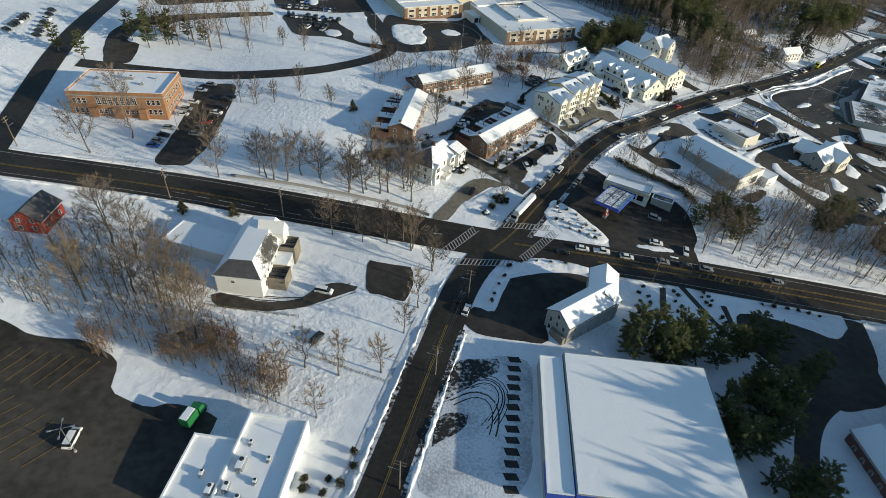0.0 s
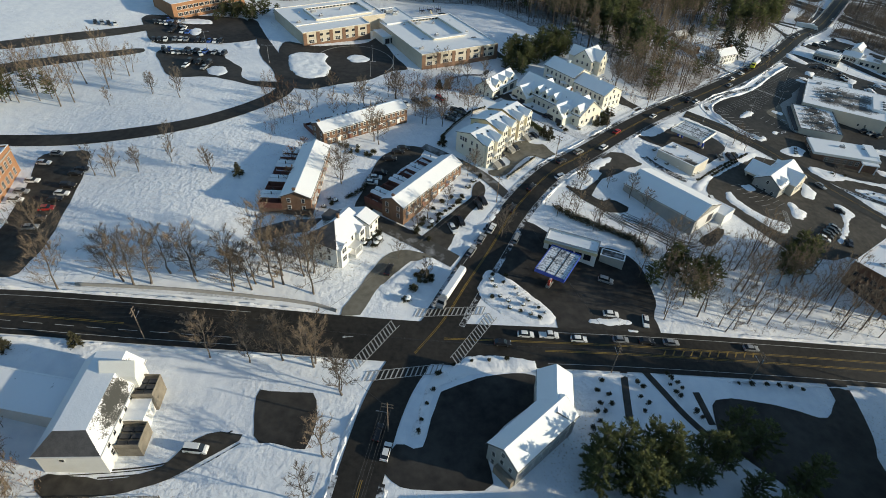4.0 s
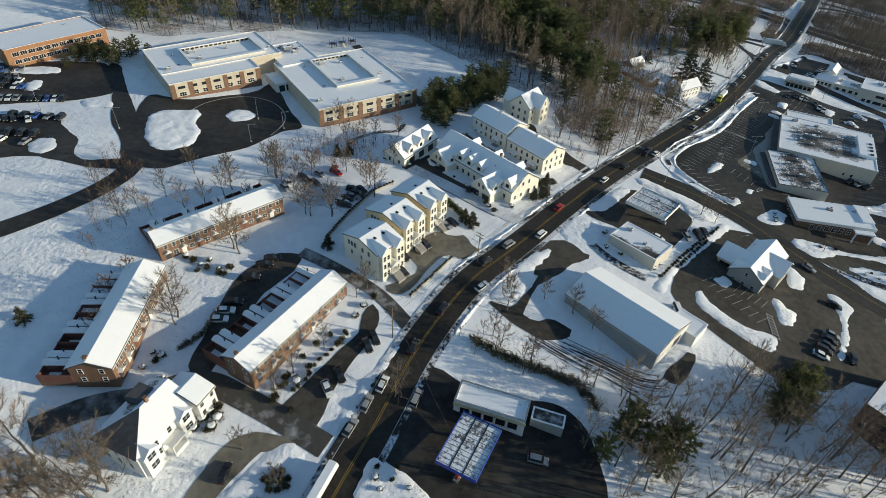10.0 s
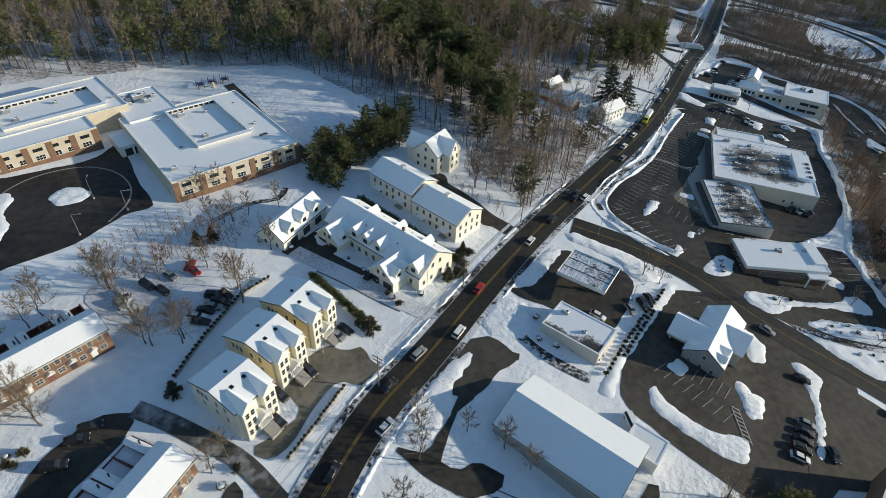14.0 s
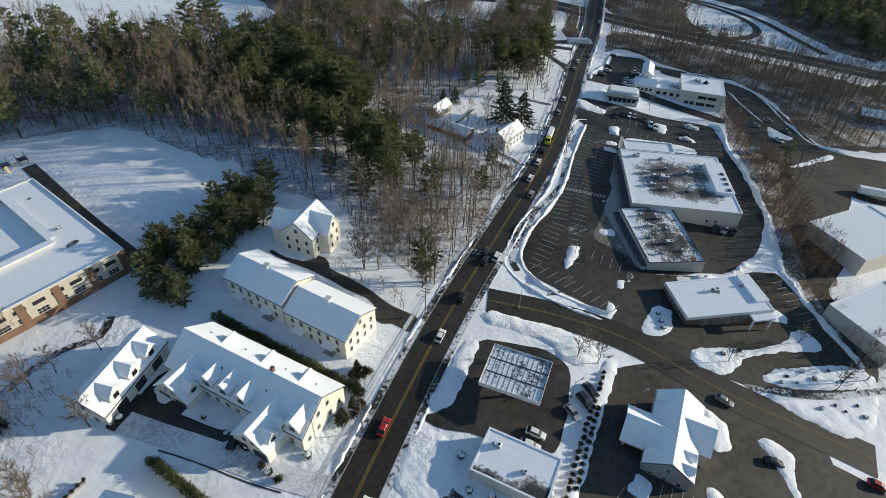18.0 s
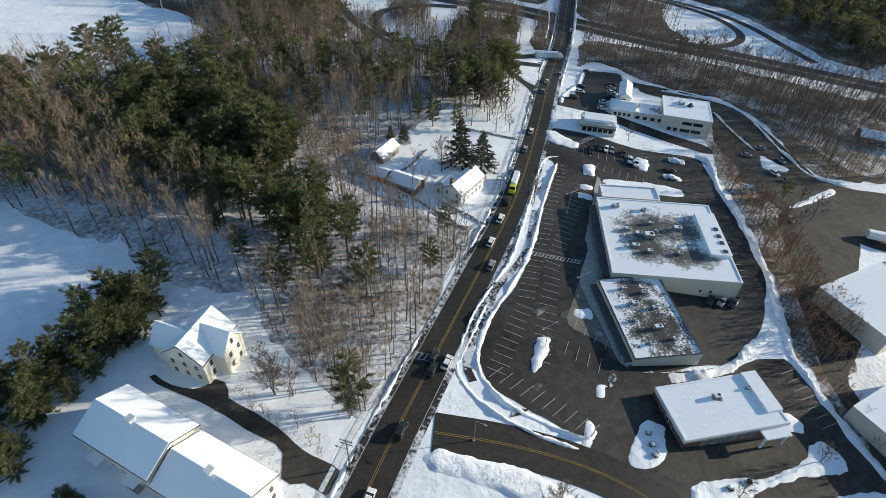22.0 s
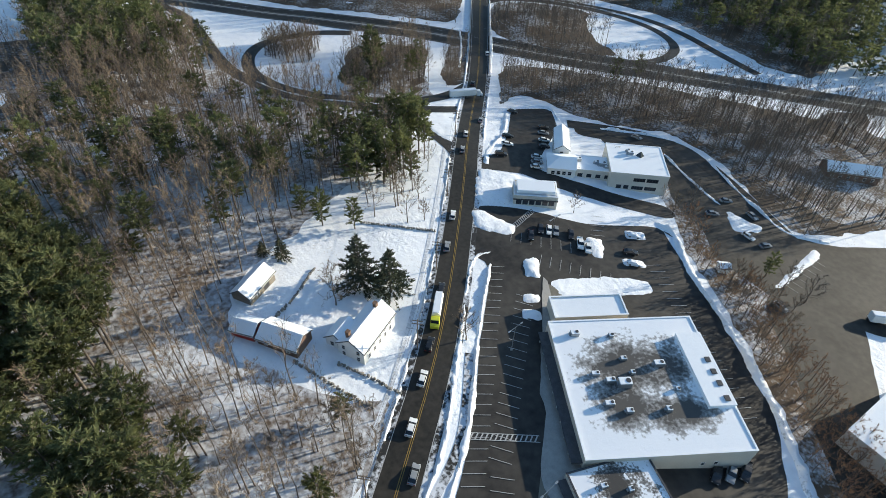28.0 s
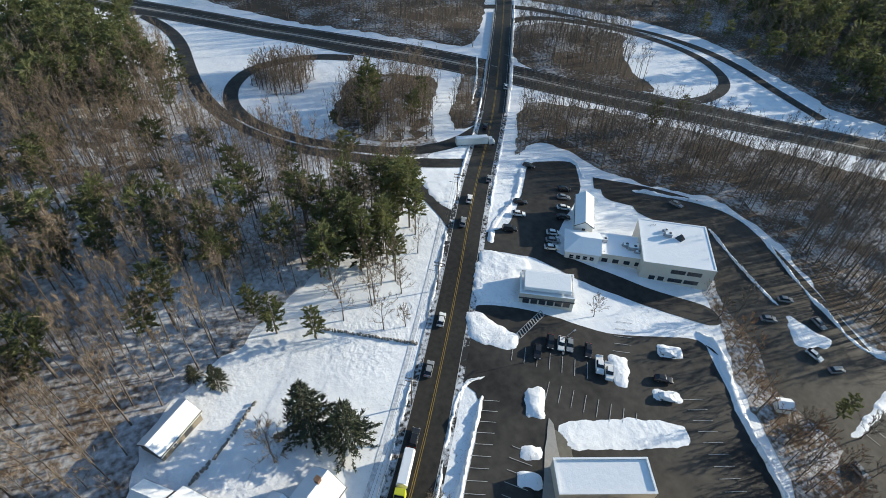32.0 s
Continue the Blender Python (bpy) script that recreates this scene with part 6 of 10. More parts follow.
    r = flat_building("shopping_block", 248.3, 293.7, -37.1, 37.5, 37.1, 6.0, BEIGE, "low shopping block with patchy snow on its flat roof", ROOF_SHOPS, "shop", 0.18, [("R", spread(6, 30), (0.8,), 1.0, 1.6), ("F", (8, 11), (1.0,), 0.8, 1.2)], base=z)
    part("penthouse", boxes((12.2, 18.4, -8.2, 12.3, 6.1, 7.2), (12.1, 18.5, -8.3, 12.4, 7.2, 7.4)), (SNOW_ROOF,), r, "raised roof house under snow")
    for v in (-6.6, -2.6, 0.6, 4):
        part("skylight", boxes((16.2, 17.4, v - 0.7, v + 0.7, 7.41, 7.65)), DARK, r)
    # dark roof colour paints in the shadow band along the shop front
    part("arcade_roof", boxes((-21.2, -18.75, -18, 17, 3.7, 3.95)), SHINGLE, r, "arcade roof coloured dark for the shadow along the shop front")
    for v in spread(9, 34):
        part("arcade_post", boxes((-21.0, -20.7, v - 0.12, v + 0.12, -1.5, 3.7)), TRIM, r)
    put_windows(r, 37.5, 37.1, "L", spread(9, 34), (0.5,), 3.0, 2.6, DARK, 2, 0, "shop_window")
    roof_clutter(248.3, 293.7, z + 6.0, -37.1, [(-13, 14, 1.1), (-4, 13, 1.0), (-8, 0, 0.8), (-5, -1, 1.6), (-2, 2, 0.9), (-10, -6, 0.8), (-6, -8, 0.9), (3, -8, 1.1), (5, 4, 0.9), (-3, 6, 0.8), (7, -3, 0.8), (-11, 2, 0.7)])
    r = flat_building("shopping_wing", 219.7, 274.3, -25.5, 18.5, 29.0, 4.8, BEIGE, "shopping wing with dark roof half clear of snow", ROOF_WING, "shop", 0.3, [], base=z - 0.2, cap=DARK)
    rw = np.random.RandomState(12)
    for k in range(7):
        u, v, q = rw.uniform(-7.4, 7.4), rw.uniform(-12.6, 12.6), rw.uniform(0.4, 0.9)
        roof_patch(r, [(u + q * rw.uniform(0.6, 1.5) * math.cos(g), v + q * rw.uniform(0.6, 1.5) * math.sin(g)) for g in (0, 0.7, 1.4, 2.1, 2.8, 3.5, 4.2, 4.9, 5.6)], 4.93 + 0.004 * k, SNOW_ROOF)
    put_windows(r, 18.5, 29.0, "L", spread(7, 27), (0.5,), 3.0, 2.6, DARK, 2, 0, "shop_window")
    # same dark colour, again painting the shadow beside the wing
    part("arcade_roof", boxes((-11.2, -9.25, -14, 14, 3.4, 3.65)), SHINGLE, r, "arcade roof coloured dark for the shadow along the shop front")
    for v in spread(8, 27):
        part("arcade_post", boxes((-11.0, -10.75, v - 0.11, v + 0.11, -1.5, 3.4)), TRIM, r)
    roof_clutter(219.7, 274.3, z + 4.6, -25.5, [(-3, 10, 0.8), (2, 8, 0.9), (-2, 4, 0.7), (3, 2, 0.8), (-4, -2, 0.9), (1, -5, 0.8), (4, -9, 0.7), (-3, -10, 0.8)])
    flat_building("shop_block", 257.5, 316.8, -36.5, 19.6, 7.4, 5.2, BEIGE, "lower annex of a shopping block under clean snow", SNOW_ROOF, "shop", 0.35, base=z)
    # diner, clinic and neighbours
    r = flat_building("diner", 286.6, 361.3, -45.0, 14.5, 9.0, 3.8, BEIGE, "small diner with raised white parapet and dark windows", SNOW_ROOF, "diner", 0.6, [("F", spread(6, 13), (0.9,), 1.6, 1.5, DARK, 0, 0), ("R", spread(3, 7), (0.9,), 1.4, 1.5, DARK)])
    part("fascia", boxes((-7.4, 7.4, -4.7, -4.55, 2.6, 3.0)), DARK, r)
    part("raised_roof", rounded(boxes((-6.3, 6.3, -3.2, 3.2, 4.4, 5.6)), 0.15, 2), SNOW_ROOF, r)
    r = flat_building("clinic", 330.6, 350.8, -47.5, 20.4, 19.4, 7.6, BEIGE, "beige two-storey clinic with dark strip windows and snowy roof", SNOW_ROOF, "clinic", 0.12, [("F", (0.2, 4.8), (4.6, 1.2), 3.9, 1.3, DARK, 3, 0), ("F", (-6.4, -3.8), (1.2,), 1.6, 1.4, DARK, 0, 0), ("R", spread(5, 16), (0.8, 4.2), 1.4, 1.4)])
    bm = bmesh.new()
    bmesh.ops.create_cone(bm, cap_ends=True, segments=4, radius1=1.6, radius2=0.3, depth=1.6)
    part("roof_lantern", bm, GLASS, r, "dark pyramid roof light", m=Matrix.Translation((1.5, 2.5, 8.5)))
    roof_clutter(330.6, 350.8, ground_z(330.6, 350.8, -47.5, 20, 19) + 7.6, -47.5, [(-2, 3, 1.1), (-2.6, 5, 0.9)])
    flat_building("surgery", 319.0, 361.0, -47.5, 15.0, 9.5, 3.8, BEIGE, "low clinic wing with a snowy roof", MEMBRANE_WHITE, "clinic", 0.12, [("F", spread(4, 13), (0.9,), 1.6, 1.3, DARK, 0, 0)])
    roof_clutter(319.0, 361.0, ground_z(319, 361, -47.5, 15, 9) + 3.8, -47.5, [(-5.5, 1, 1.1), (1, 0, 1.2), (3, -1, 1.0), (4.4, -2.4, 0.7)])
    # hipped front wing and the narrow house behind it
    r = thing("house", pose(309.6, 368.6, ground_z(309.6, 368.6, -47.5, 10, 10), 0, 0, -47.5), "low white wing with a hipped snowy roof beside a clinic", "house")
    part("wall", boxes((-5, 5, -4.8, 4.8, -1.2, 3.6)), WHITE, r)
    bm = bmesh.new()
    v = [bm.verts.new(p) for p in ((-5.4, -5.2, 3.5), (5.4, -5.2, 3.5), (5.4, 5.2, 3.5), (-5.4, 5.2, 3.5), (-0.8, 0, 5.6), (5.4, 0, 5.6))]
    for q in ((0, 1, 5, 4), (2, 3, 4, 5), (3, 0, 4), (1, 2, 5), (3, 2, 1, 0)):
        bm.faces.new([v[i] for i in q])
    bmesh.ops.recalc_face_normals(bm, faces=bm.faces)
    part("roof", bm, SNOW_ROOF, r, "snow on the hipped roof")
    put_windows(r, 10, 9.6, "F", spread(4, 8), (0.9,), 1.2, 1.4)
    put_windows(r, 10, 9.6, "L", (-2.5, 2.5), (0.9,), 1.0, 1.4)
    gable_house("house", 320.0, 377.4, 41.0, 15.0, 5.4, 5.6, 1.8, WHITE, "narrow white house with a snowy gable roof", "house", [("L", (0,), (0.9, 3.4)), ("F", spread(4, 12), (0.9, 3.4)), ("R", (-1.2, 1.2), (0.9, 3.4))])
    mound("snow_bank", [(279.5, 382.8), (289, 372.7), (276.5, 363), (267.5, 370.5)], 0.6, SNOW, "flat snow-covered terrace beside a diner", edge=0.5)
    # warehouses east of the shops
    flat_building("warehouse", 290.0, 243.5, -97.7, 22.0, 30.0, 7.5, BEIGE, "beige warehouse with a broad snowy flat roof", SNOW_ROOF, "warehouse", 0.25)
    flat_building("warehouse", 256.0, 217.5, -94.8, 20.0, 26.0, 6.5, BEIGE, "beige workshop with an uneven snowy roof", MEMBRANE_WHITE, "warehouse", 0.3)
    flat_building("office_block", 172.0, 163.5, -61.5, 18.0, 24.0, 10.5, BRICK_BROWN, "four-storey brown brick office block with snowy flat roof", MEMBRANE_WHITE, "office", 0.5, [("F", spread(6, 16), (0.8, 3.6, 6.4), 1.6, 1.4, DARK, 1, 0), ("R", spread(8, 22), (0.8, 3.6, 6.4), 1.6, 1.4, DARK, 1, 0)])
    roof_clutter(172.0, 163.5, ground_z(172, 163.5, -61.5, 18, 24) + 10.5, -61.5, [(-4, 8, 1.0), (0, 5, 0.9), (3, 8, 0.8), (2, -2, 1.2), (-3, -6, 1.0)])
    gable_house("house", 412.0, 300.0, -53.4, 20.0, 8.0, 3.6, 2.2, BRICK_BROWN, "long brown house among trees with a snowy roof", "house", [("F", spread(6, 18), (0.9,))])
    gable_house("house", 110.0, 75.5, -86.0, 16.0, 12.0, 4.4, 2.6, BROWN_BOARDS, "brown house under a snowy roof beside tall pines", "house", [("F", spread(4, 13), (0.9,)), ("L", (-3, 3), (0.9,))])
    gable_house("shed", 310.8, 303.3, -45.0, 3.2, 2.6, 2.3, 0.7, WHITE, "small white shed with a snowy roof beside brush", "shed", [])
    # sports hall with the great white roof
    r = flat_building("sports_hall", 47.5, 75.8, 176.0, 35.5, 37.5, 6.6, GREY, "large hall with one wide smooth snowy roof and blue trim", SNOW_ROOF, "hall", 0.0, [])
    part("blue_band", boxes((-17.8, 17.8, 18.76, 18.84, 4.6, 6.5), (17.76, 17.84, 13.5, 18.7, 4.6, 6.5)), BLUE, r, "blue fascia band")
    r = flat_building("low_hall", 26.6, 76.5, 176.0, 5.6, 36.0, 4.6, GREY, "low side aisle of a hall under snow", SNOW_ROOF, "hall", 0.15)
    part("blue_band", boxes((2.81, 2.88, 10.5, 17.9, 2.6, 4.5), (-2.7, 2.7, 18.01, 18.08, 2.6, 4.5)), BLUE, r, "blue fascia band")
    # clinic with mansard edge by the first car park
    z = ground_z(-38, 62, 84, 20, 20)
    r = flat_building("dental_office", -36.0, 63.0, 84.0, 19.5, 13.0, 3.6, WHITE, "white office with a sloping snowy roof edge and rooftop units", SNOW_ROOF, "office", 0.9, base=z)
    flat_building("dental_office", -47.5, 60.0, 84.0, 14.5, 10.0, 3.5, WHITE, "white office wing with snowy flat roof", SNOW_ROOF, "office", 0.5, base=z)
    roof_clutter(-38, 60, z + 3.6, 84, [(-4, 3, 1.0), (-2, -2, 0.8), (1, 2, 1.0), (-6, 0, 0.9), (3, -3, 0.8), (-5, 6, 0.8), (-2, 9, 0.7), (6, 2, 0.8)])


def canopy(x, y, ang, L, W, label, bands):
    z = ground_z(x, y, ang, L, W)
    root = thing("canopy", pose(x, y, z, 0, 0, ang), label, "canopy")
    part("deck", boxes((-L / 2, L / 2, -W / 2, W / 2, 4.6, 5.3)), WHITE, root)
    part("fascia", boxes((-L / 2 - 0.06, L / 2 + 0.06, -W / 2 - 0.06, -W / 2, 4.55, 5.78), (-L / 2 - 0.06, L / 2 + 0.06, W / 2, W / 2 + 0.06, 4.55, 5.78), (-L / 2 - 0.06, -L / 2, -W / 2, W / 2, 4.55, 5.78), (L / 2, L / 2 + 0.06, -W / 2, W / 2, 4.55, 5.78)), bands[0], root)
    n = int(L / 1.1)
    for k in range(n):
        u = -L / 2 + 0.5 + (L - 1.0) * k / (n - 1)
        part("roof_rib", boxes((u - 0.05, u + 0.05, -W / 2 + 0.1, W / 2 - 0.1, 5.42, 5.5)), STEEL, root)
    part("snow_layer", boxes((-L / 2 + 0.1, L / 2 - 0.1, -W / 2 + 0.1, W / 2 - 0.1, 5.3, 5.44)), CANOPY_ROOF, root)
    for v in (-W / 6, W / 6):
        part("gutter", boxes((-L / 2 + 0.1, L / 2 - 0.1, v - 0.16, v + 0.16, 5.44, 5.5)), DARK, root)
    for u in (-L / 3, L / 3):
        part("column", boxes((u - 0.25, u + 0.25, -0.25, 0.25, -0.6, 4.6)), TRIM, root)
        part("pump_island", boxes((u - 1.5, u + 1.5, -0.6, 0.6, -0.6, 0.32)), CONCRETE, root)
        part("pump", boxes((u - 1.2, u - 0.5, -0.3, 0.3, 0.32, 2.0)), bands[1], root)
        part("pump", boxes((u + 0.5, u + 1.2, -0.3, 0.3, 0.32, 2.0)), bands[1], root)
    return root


add_houses()
add_blocks()


# ---- trees ----
def tube(path, radii, n=5):
    path = np.asarray(path, float)
    V, F = [], []
    for k, (p, r) in enumerate(zip(path, radii)):
        d = path[min(k + 1, len(path) - 1)] - path[max(k - 1, 0)]
        d /= np.linalg.norm(d) + 1e-9
        a = np.cross(d, (0.3, 0.9, 0.1))
        a /= np.linalg.norm(a)
        b = np.cross(d, a)
        for j in range(n):
            t = j * math.tau / n
            V.append(p + r * (math.cos(t) * a + math.sin(t) * b))
    for k in range(len(path) - 1):
        for j in range(n):
            q, w = k * n + j, k * n + (j + 1) % n
            F += [(q, w, w + n), (q, w + n, q + n)]
    return np.array(V), np.array(F)


def joined(pieces):
    V, F, o = [], [], 0
    for v, f in pieces:
        if len(v):
            V.append(v)
            F.append(f + o)
            o += len(v)
    return np.concatenate(V), np.concatenate(F)


def twig_along(rng, a, e, n, length, width):
    """Thin tapering slips that leave a branch all along it."""
    u = rng.uniform(0.08, 1.0, (n, 1))
    d = (e - a) / (np.linalg.norm(e - a) + 1e-9)
    dirs = d * 0.85 + rng.normal(0, 0.5, (n, 3)) + (0, 0, 0.22)
    dirs /= np.linalg.norm(dirs, axis=1)[:, None]
    side = np.cross(dirs, rng.normal(0, 1, (n, 3)))
    side /= np.linalg.norm(side, axis=1)[:, None] + 1e-9
    base = a * (1 - u) + e * u
    V = np.stack([base - side * width, base + side * width, base + dirs * length * rng.uniform(0.35, 1.15, (n, 1))], 1).reshape(-1, 3)
    return V, np.arange(3 * n).reshape(-1, 3)


def bare_tree(seed, H, spread=0.5, low=0.28, limbs=9, subs=4, twigs=9, r0=None, width=0.022, cheap=False):
    """Trunk and limbs, then fine branches and twigs."""
    rng = np.random.RandomState(seed)
    r0 = r0 or H * 0.018
    top = np.array([rng.normal(0, 0.04) * H, rng.normal(0, 0.04) * H, H * 0.93])
    n = 6
    path = [top * k / n + np.r_[rng.normal(0, 0.012 * H, 2) * (k > 0), 0] for k in range(n + 1)]
    rad = [r0 * (1.25 if k == 0 else 1) * (1 - 0.9 * k / n) + 0.02 for k in range(n + 1)]
    wood, fine = [tube(path[::3], rad[::3], 4) if cheap else tube(path, rad, 6)], []
    for i in range(limbs):
        u = low + (0.95 - low) * (i + rng.uniform(0, 0.8)) / limbs
        k = u * n
        a = np.array(path[int(k)]) * (1 - k % 1) + np.array(path[min(int(k) + 1, n)]) * (k % 1)
        az = i * 2.4 + rng.uniform(-0.5, 0.5)
        out = spread * H * (1 - 0.75 * ((u - low) / (1 - low)) ** 1.3) * rng.uniform(0.6, 1.05)
        rise = H * (0.13 + 0.26 * (1 - u)) * rng.uniform(0.7, 1.3)
        e = a + (math.cos(az) * out, math.sin(az) * out, rise)
        m = a * 0.5 + e * 0.5 + (0, 0, -0.12 * rise) + rng.normal(0, 0.03 * H, 3)
        r = max(r0 * (1 - u) * 0.42, 0.035)
        wood.append(tube([a, m, e], [r, r * 0.6, 0.02], 3 if cheap else 4))
        for s in range(subs):
            w = 0.2 + 0.8 * (s + rng.uniform(0, 0.9)) / subs
            b = a * (1 - w) + e * w + (m - (a + e) / 2) * (1 - abs(2 * w - 1))
            d = (e - a) / (np.linalg.norm(e - a) + 1e-9) + rng.normal(0, 0.55, 3) + (0, 0, 0.35)
            d /= np.linalg.norm(d)
            ln = out * rng.uniform(0.32, 0.6) * (1.15 - 0.45 * w)
            f = b + d * ln
            wood.append((np.array([b, b + (0, 0, 0.05), f]), np.array([(0, 1, 2)])) if cheap else tube([b, (b + f) / 2 + rng.normal(0, 0.05 * ln, 3), f], [max(r * 0.4, 0.025), 0.022, 0.012], 3))
            fine.append(twig_along(rng, b, f, twigs + twigs // 2, H * 0.09, width))
        fine.append(twig_along(rng, m, e, twigs, H * 0.1, width))
    return joined(wood), joined(fine)


def needle_clump(rng, c, r, n, flat=0.5):
    dirs = rng.normal(0, 1, (n, 3)) * (1, 1, flat)
    dirs /= np.linalg.norm(dirs, axis=1)[:, None]
    mid = c + dirs * r * rng.uniform(0.15, 0.8, n)[:, None]
    t1 = np.cross(dirs, rng.normal(0, 1, (n, 3)))
    t1 /= np.linalg.norm(t1, axis=1)[:, None] + 1e-9
    t2 = dirs * 0.8 + rng.normal(0, 0.35, (n, 3)) + (0, 0, 0.15)
    s = r * rng.uniform(0.3, 0.55, n)[:, None]
    V = np.stack([mid - t1 * s * 0.3, mid + t1 * s * 0.3, mid + t2 * s], 1).reshape(-1, 3)
    return V, np.arange(3 * n).reshape(-1, 3)


def needle_spray(rng, a, e, n, length):
    """Blades that sweep out and up along a bough."""
    d = (e - a) / (np.linalg.norm(e - a) + 1e-9)
    w = rng.uniform(0.22, 1.0, (n, 1)) ** 0.8
    base = a * (1 - w) + e * w + rng.normal(0, 0.16, (n, 3)) * length
    dirs = d * 0.75 + rng.normal(0, 0.55, (n, 3)) * (1, 1, 0.6) + (0, 0, 0.3)
    dirs /= np.linalg.norm(dirs, axis=1)[:, None]
    side = np.cross(dirs, rng.normal(0, 1, (n, 3)))
    side /= np.linalg.norm(side, axis=1)[:, None] + 1e-9
    ln = length * rng.uniform(0.55, 1.2, (n, 1))
    V = np.stack([base - side * ln * 0.2, base + side * ln * 0.2, base + dirs * ln], 1).reshape(-1, 3)
    return V, np.arange(3 * n).reshape(-1, 3)


def pine_tree(seed, H, wide=0.22, low=0.32, whorls=11, per=5, blades=26, spire=False, size=0.07):
    rng = np.random.RandomState(seed)
    lean = np.r_[rng.normal(0, 0.02 * H, 2), 0]
    trunk = tube([(0, 0, -0.5), lean * 0.5 + (0, 0, H * 0.5), lean + (0, 0, H * 0.97)], [H * 0.014 + 0.05, H * 0.010 + 0.03, 0.03], 5)
    limbs, green = [], []
    for i in range(whorls):
        u = low + (0.97 - low) * i / (whorls - 1)
        t = (u - low) / (1 - low)
        reach = wide * H * ((1 - t) if spire else (0.6 + 0.9 * t - 1.3 * t * t)) + 0.04 * H
        for j in range(per if u < 0.93 else 4):
            if not spire and rng.rand() < 0.2:
                continue
            az = j * math.tau / per + i * 0.9 + rng.uniform(-0.5, 0.5)
            out = reach * rng.uniform(0.5, 1.25)
            a = lean * u + (0, 0, u * H + rng.uniform(-0.02, 0.02) * H)
            e = a + (math.cos(az) * out, math.sin(az) * out, out * (rng.uniform(-0.35, -0.1) if spire else rng.uniform(0.0, 0.45)))
            limbs.append((np.array([a + (0, 0, 0.07), a - (0, 0, 0.07), e]), np.array([(0, 1, 2)])))
            green.append(needle_spray(rng, a, e, max(8, int(blades * out / (wide * H))), H * size))
    green.append(needle_spray(rng, lean + (0, 0, H * 0.9), lean + (0, 0, H), blades // 2, H * size))
    return joined([trunk] + limbs), joined(green)


def scattered(outline, gap, rng, keep=1.0):
    """Places about gap apart inside an outline."""
    o = np.array(outline, float)
    lo, hi = o.min(0), o.max(0)
    gx, gy = np.meshgrid(np.arange(lo[0], hi[0], gap), np.arange(lo[1], hi[1], gap))
    p = np.stack([gx.ravel(), gy.ravel()], 1) + rng.uniform(-0.48, 0.48, (gx.size, 2)) * gap
    p = p[inside(p, o)]
    return p[rng.rand(len(p)) < keep]


def clear_of_roads(p, gap=7.0):
    ok = np.ones(len(p), bool)
    for line, w in ((MAIN, gap), (CROSS, gap + 2), (HIGHWAY, 13), (RAMP, 6), (RAMP_LOOP, 6), (RAMP_RIGHT, 6), (RAMP_RLOOP, 6), (EAST_ROAD, 7), (SIDE, 7)):
        q = resampled(smoothed(line, 2, False), 3.0)
        d = np.full(len(p), 1e9)
        for s in q:
            d = np.minimum(d, np.hypot(p[:, 0] - s[0], p[:, 1] - s[1]))
        ok &= d > w
    ok &= ~inside(p, np.array(FAR_FIELD, float)) & (np.hypot(p[:, 0] - 203, p[:, 1] - 352) > 21) & (np.hypot(p[:, 0] - 408, p[:, 1] - 300) > 22)
    for o in KEEP_CLEAR:
        o = np.array(o, float)
        ok &= ~inside(p, o) & (edge_gap(p, o) > 3.0)
    return p[ok]


def planted(name, places, models, material, label, category, rng, lo=0.75, hi=1.2, which=0, near=None):
    """One joined mesh of many trees."""
    if not len(places):
        return
    V, F, o = [], [], 0
    zs = hv(places[:, 0], places[:, 1])
    for (x, y), z in zip(places, zs):
        v, f = models[rng.randint(len(models))][which]
        a, s = rng.uniform(0, math.tau), rng.uniform(lo, hi)
        c, n = math.cos(a) * s, math.sin(a) * s
        V.append(np.stack([v[:, 0] * c - v[:, 1] * n + x, v[:, 0] * n + v[:, 1] * c + y, v[:, 2] * s * rng.uniform(0.9, 1.1) + z - 0.1], 1))
        F.append(f + o)
        o += len(v)
    me = mesh_np(name, np.concatenate(V), np.concatenate(F))
    me.materials.append(material)
    return me


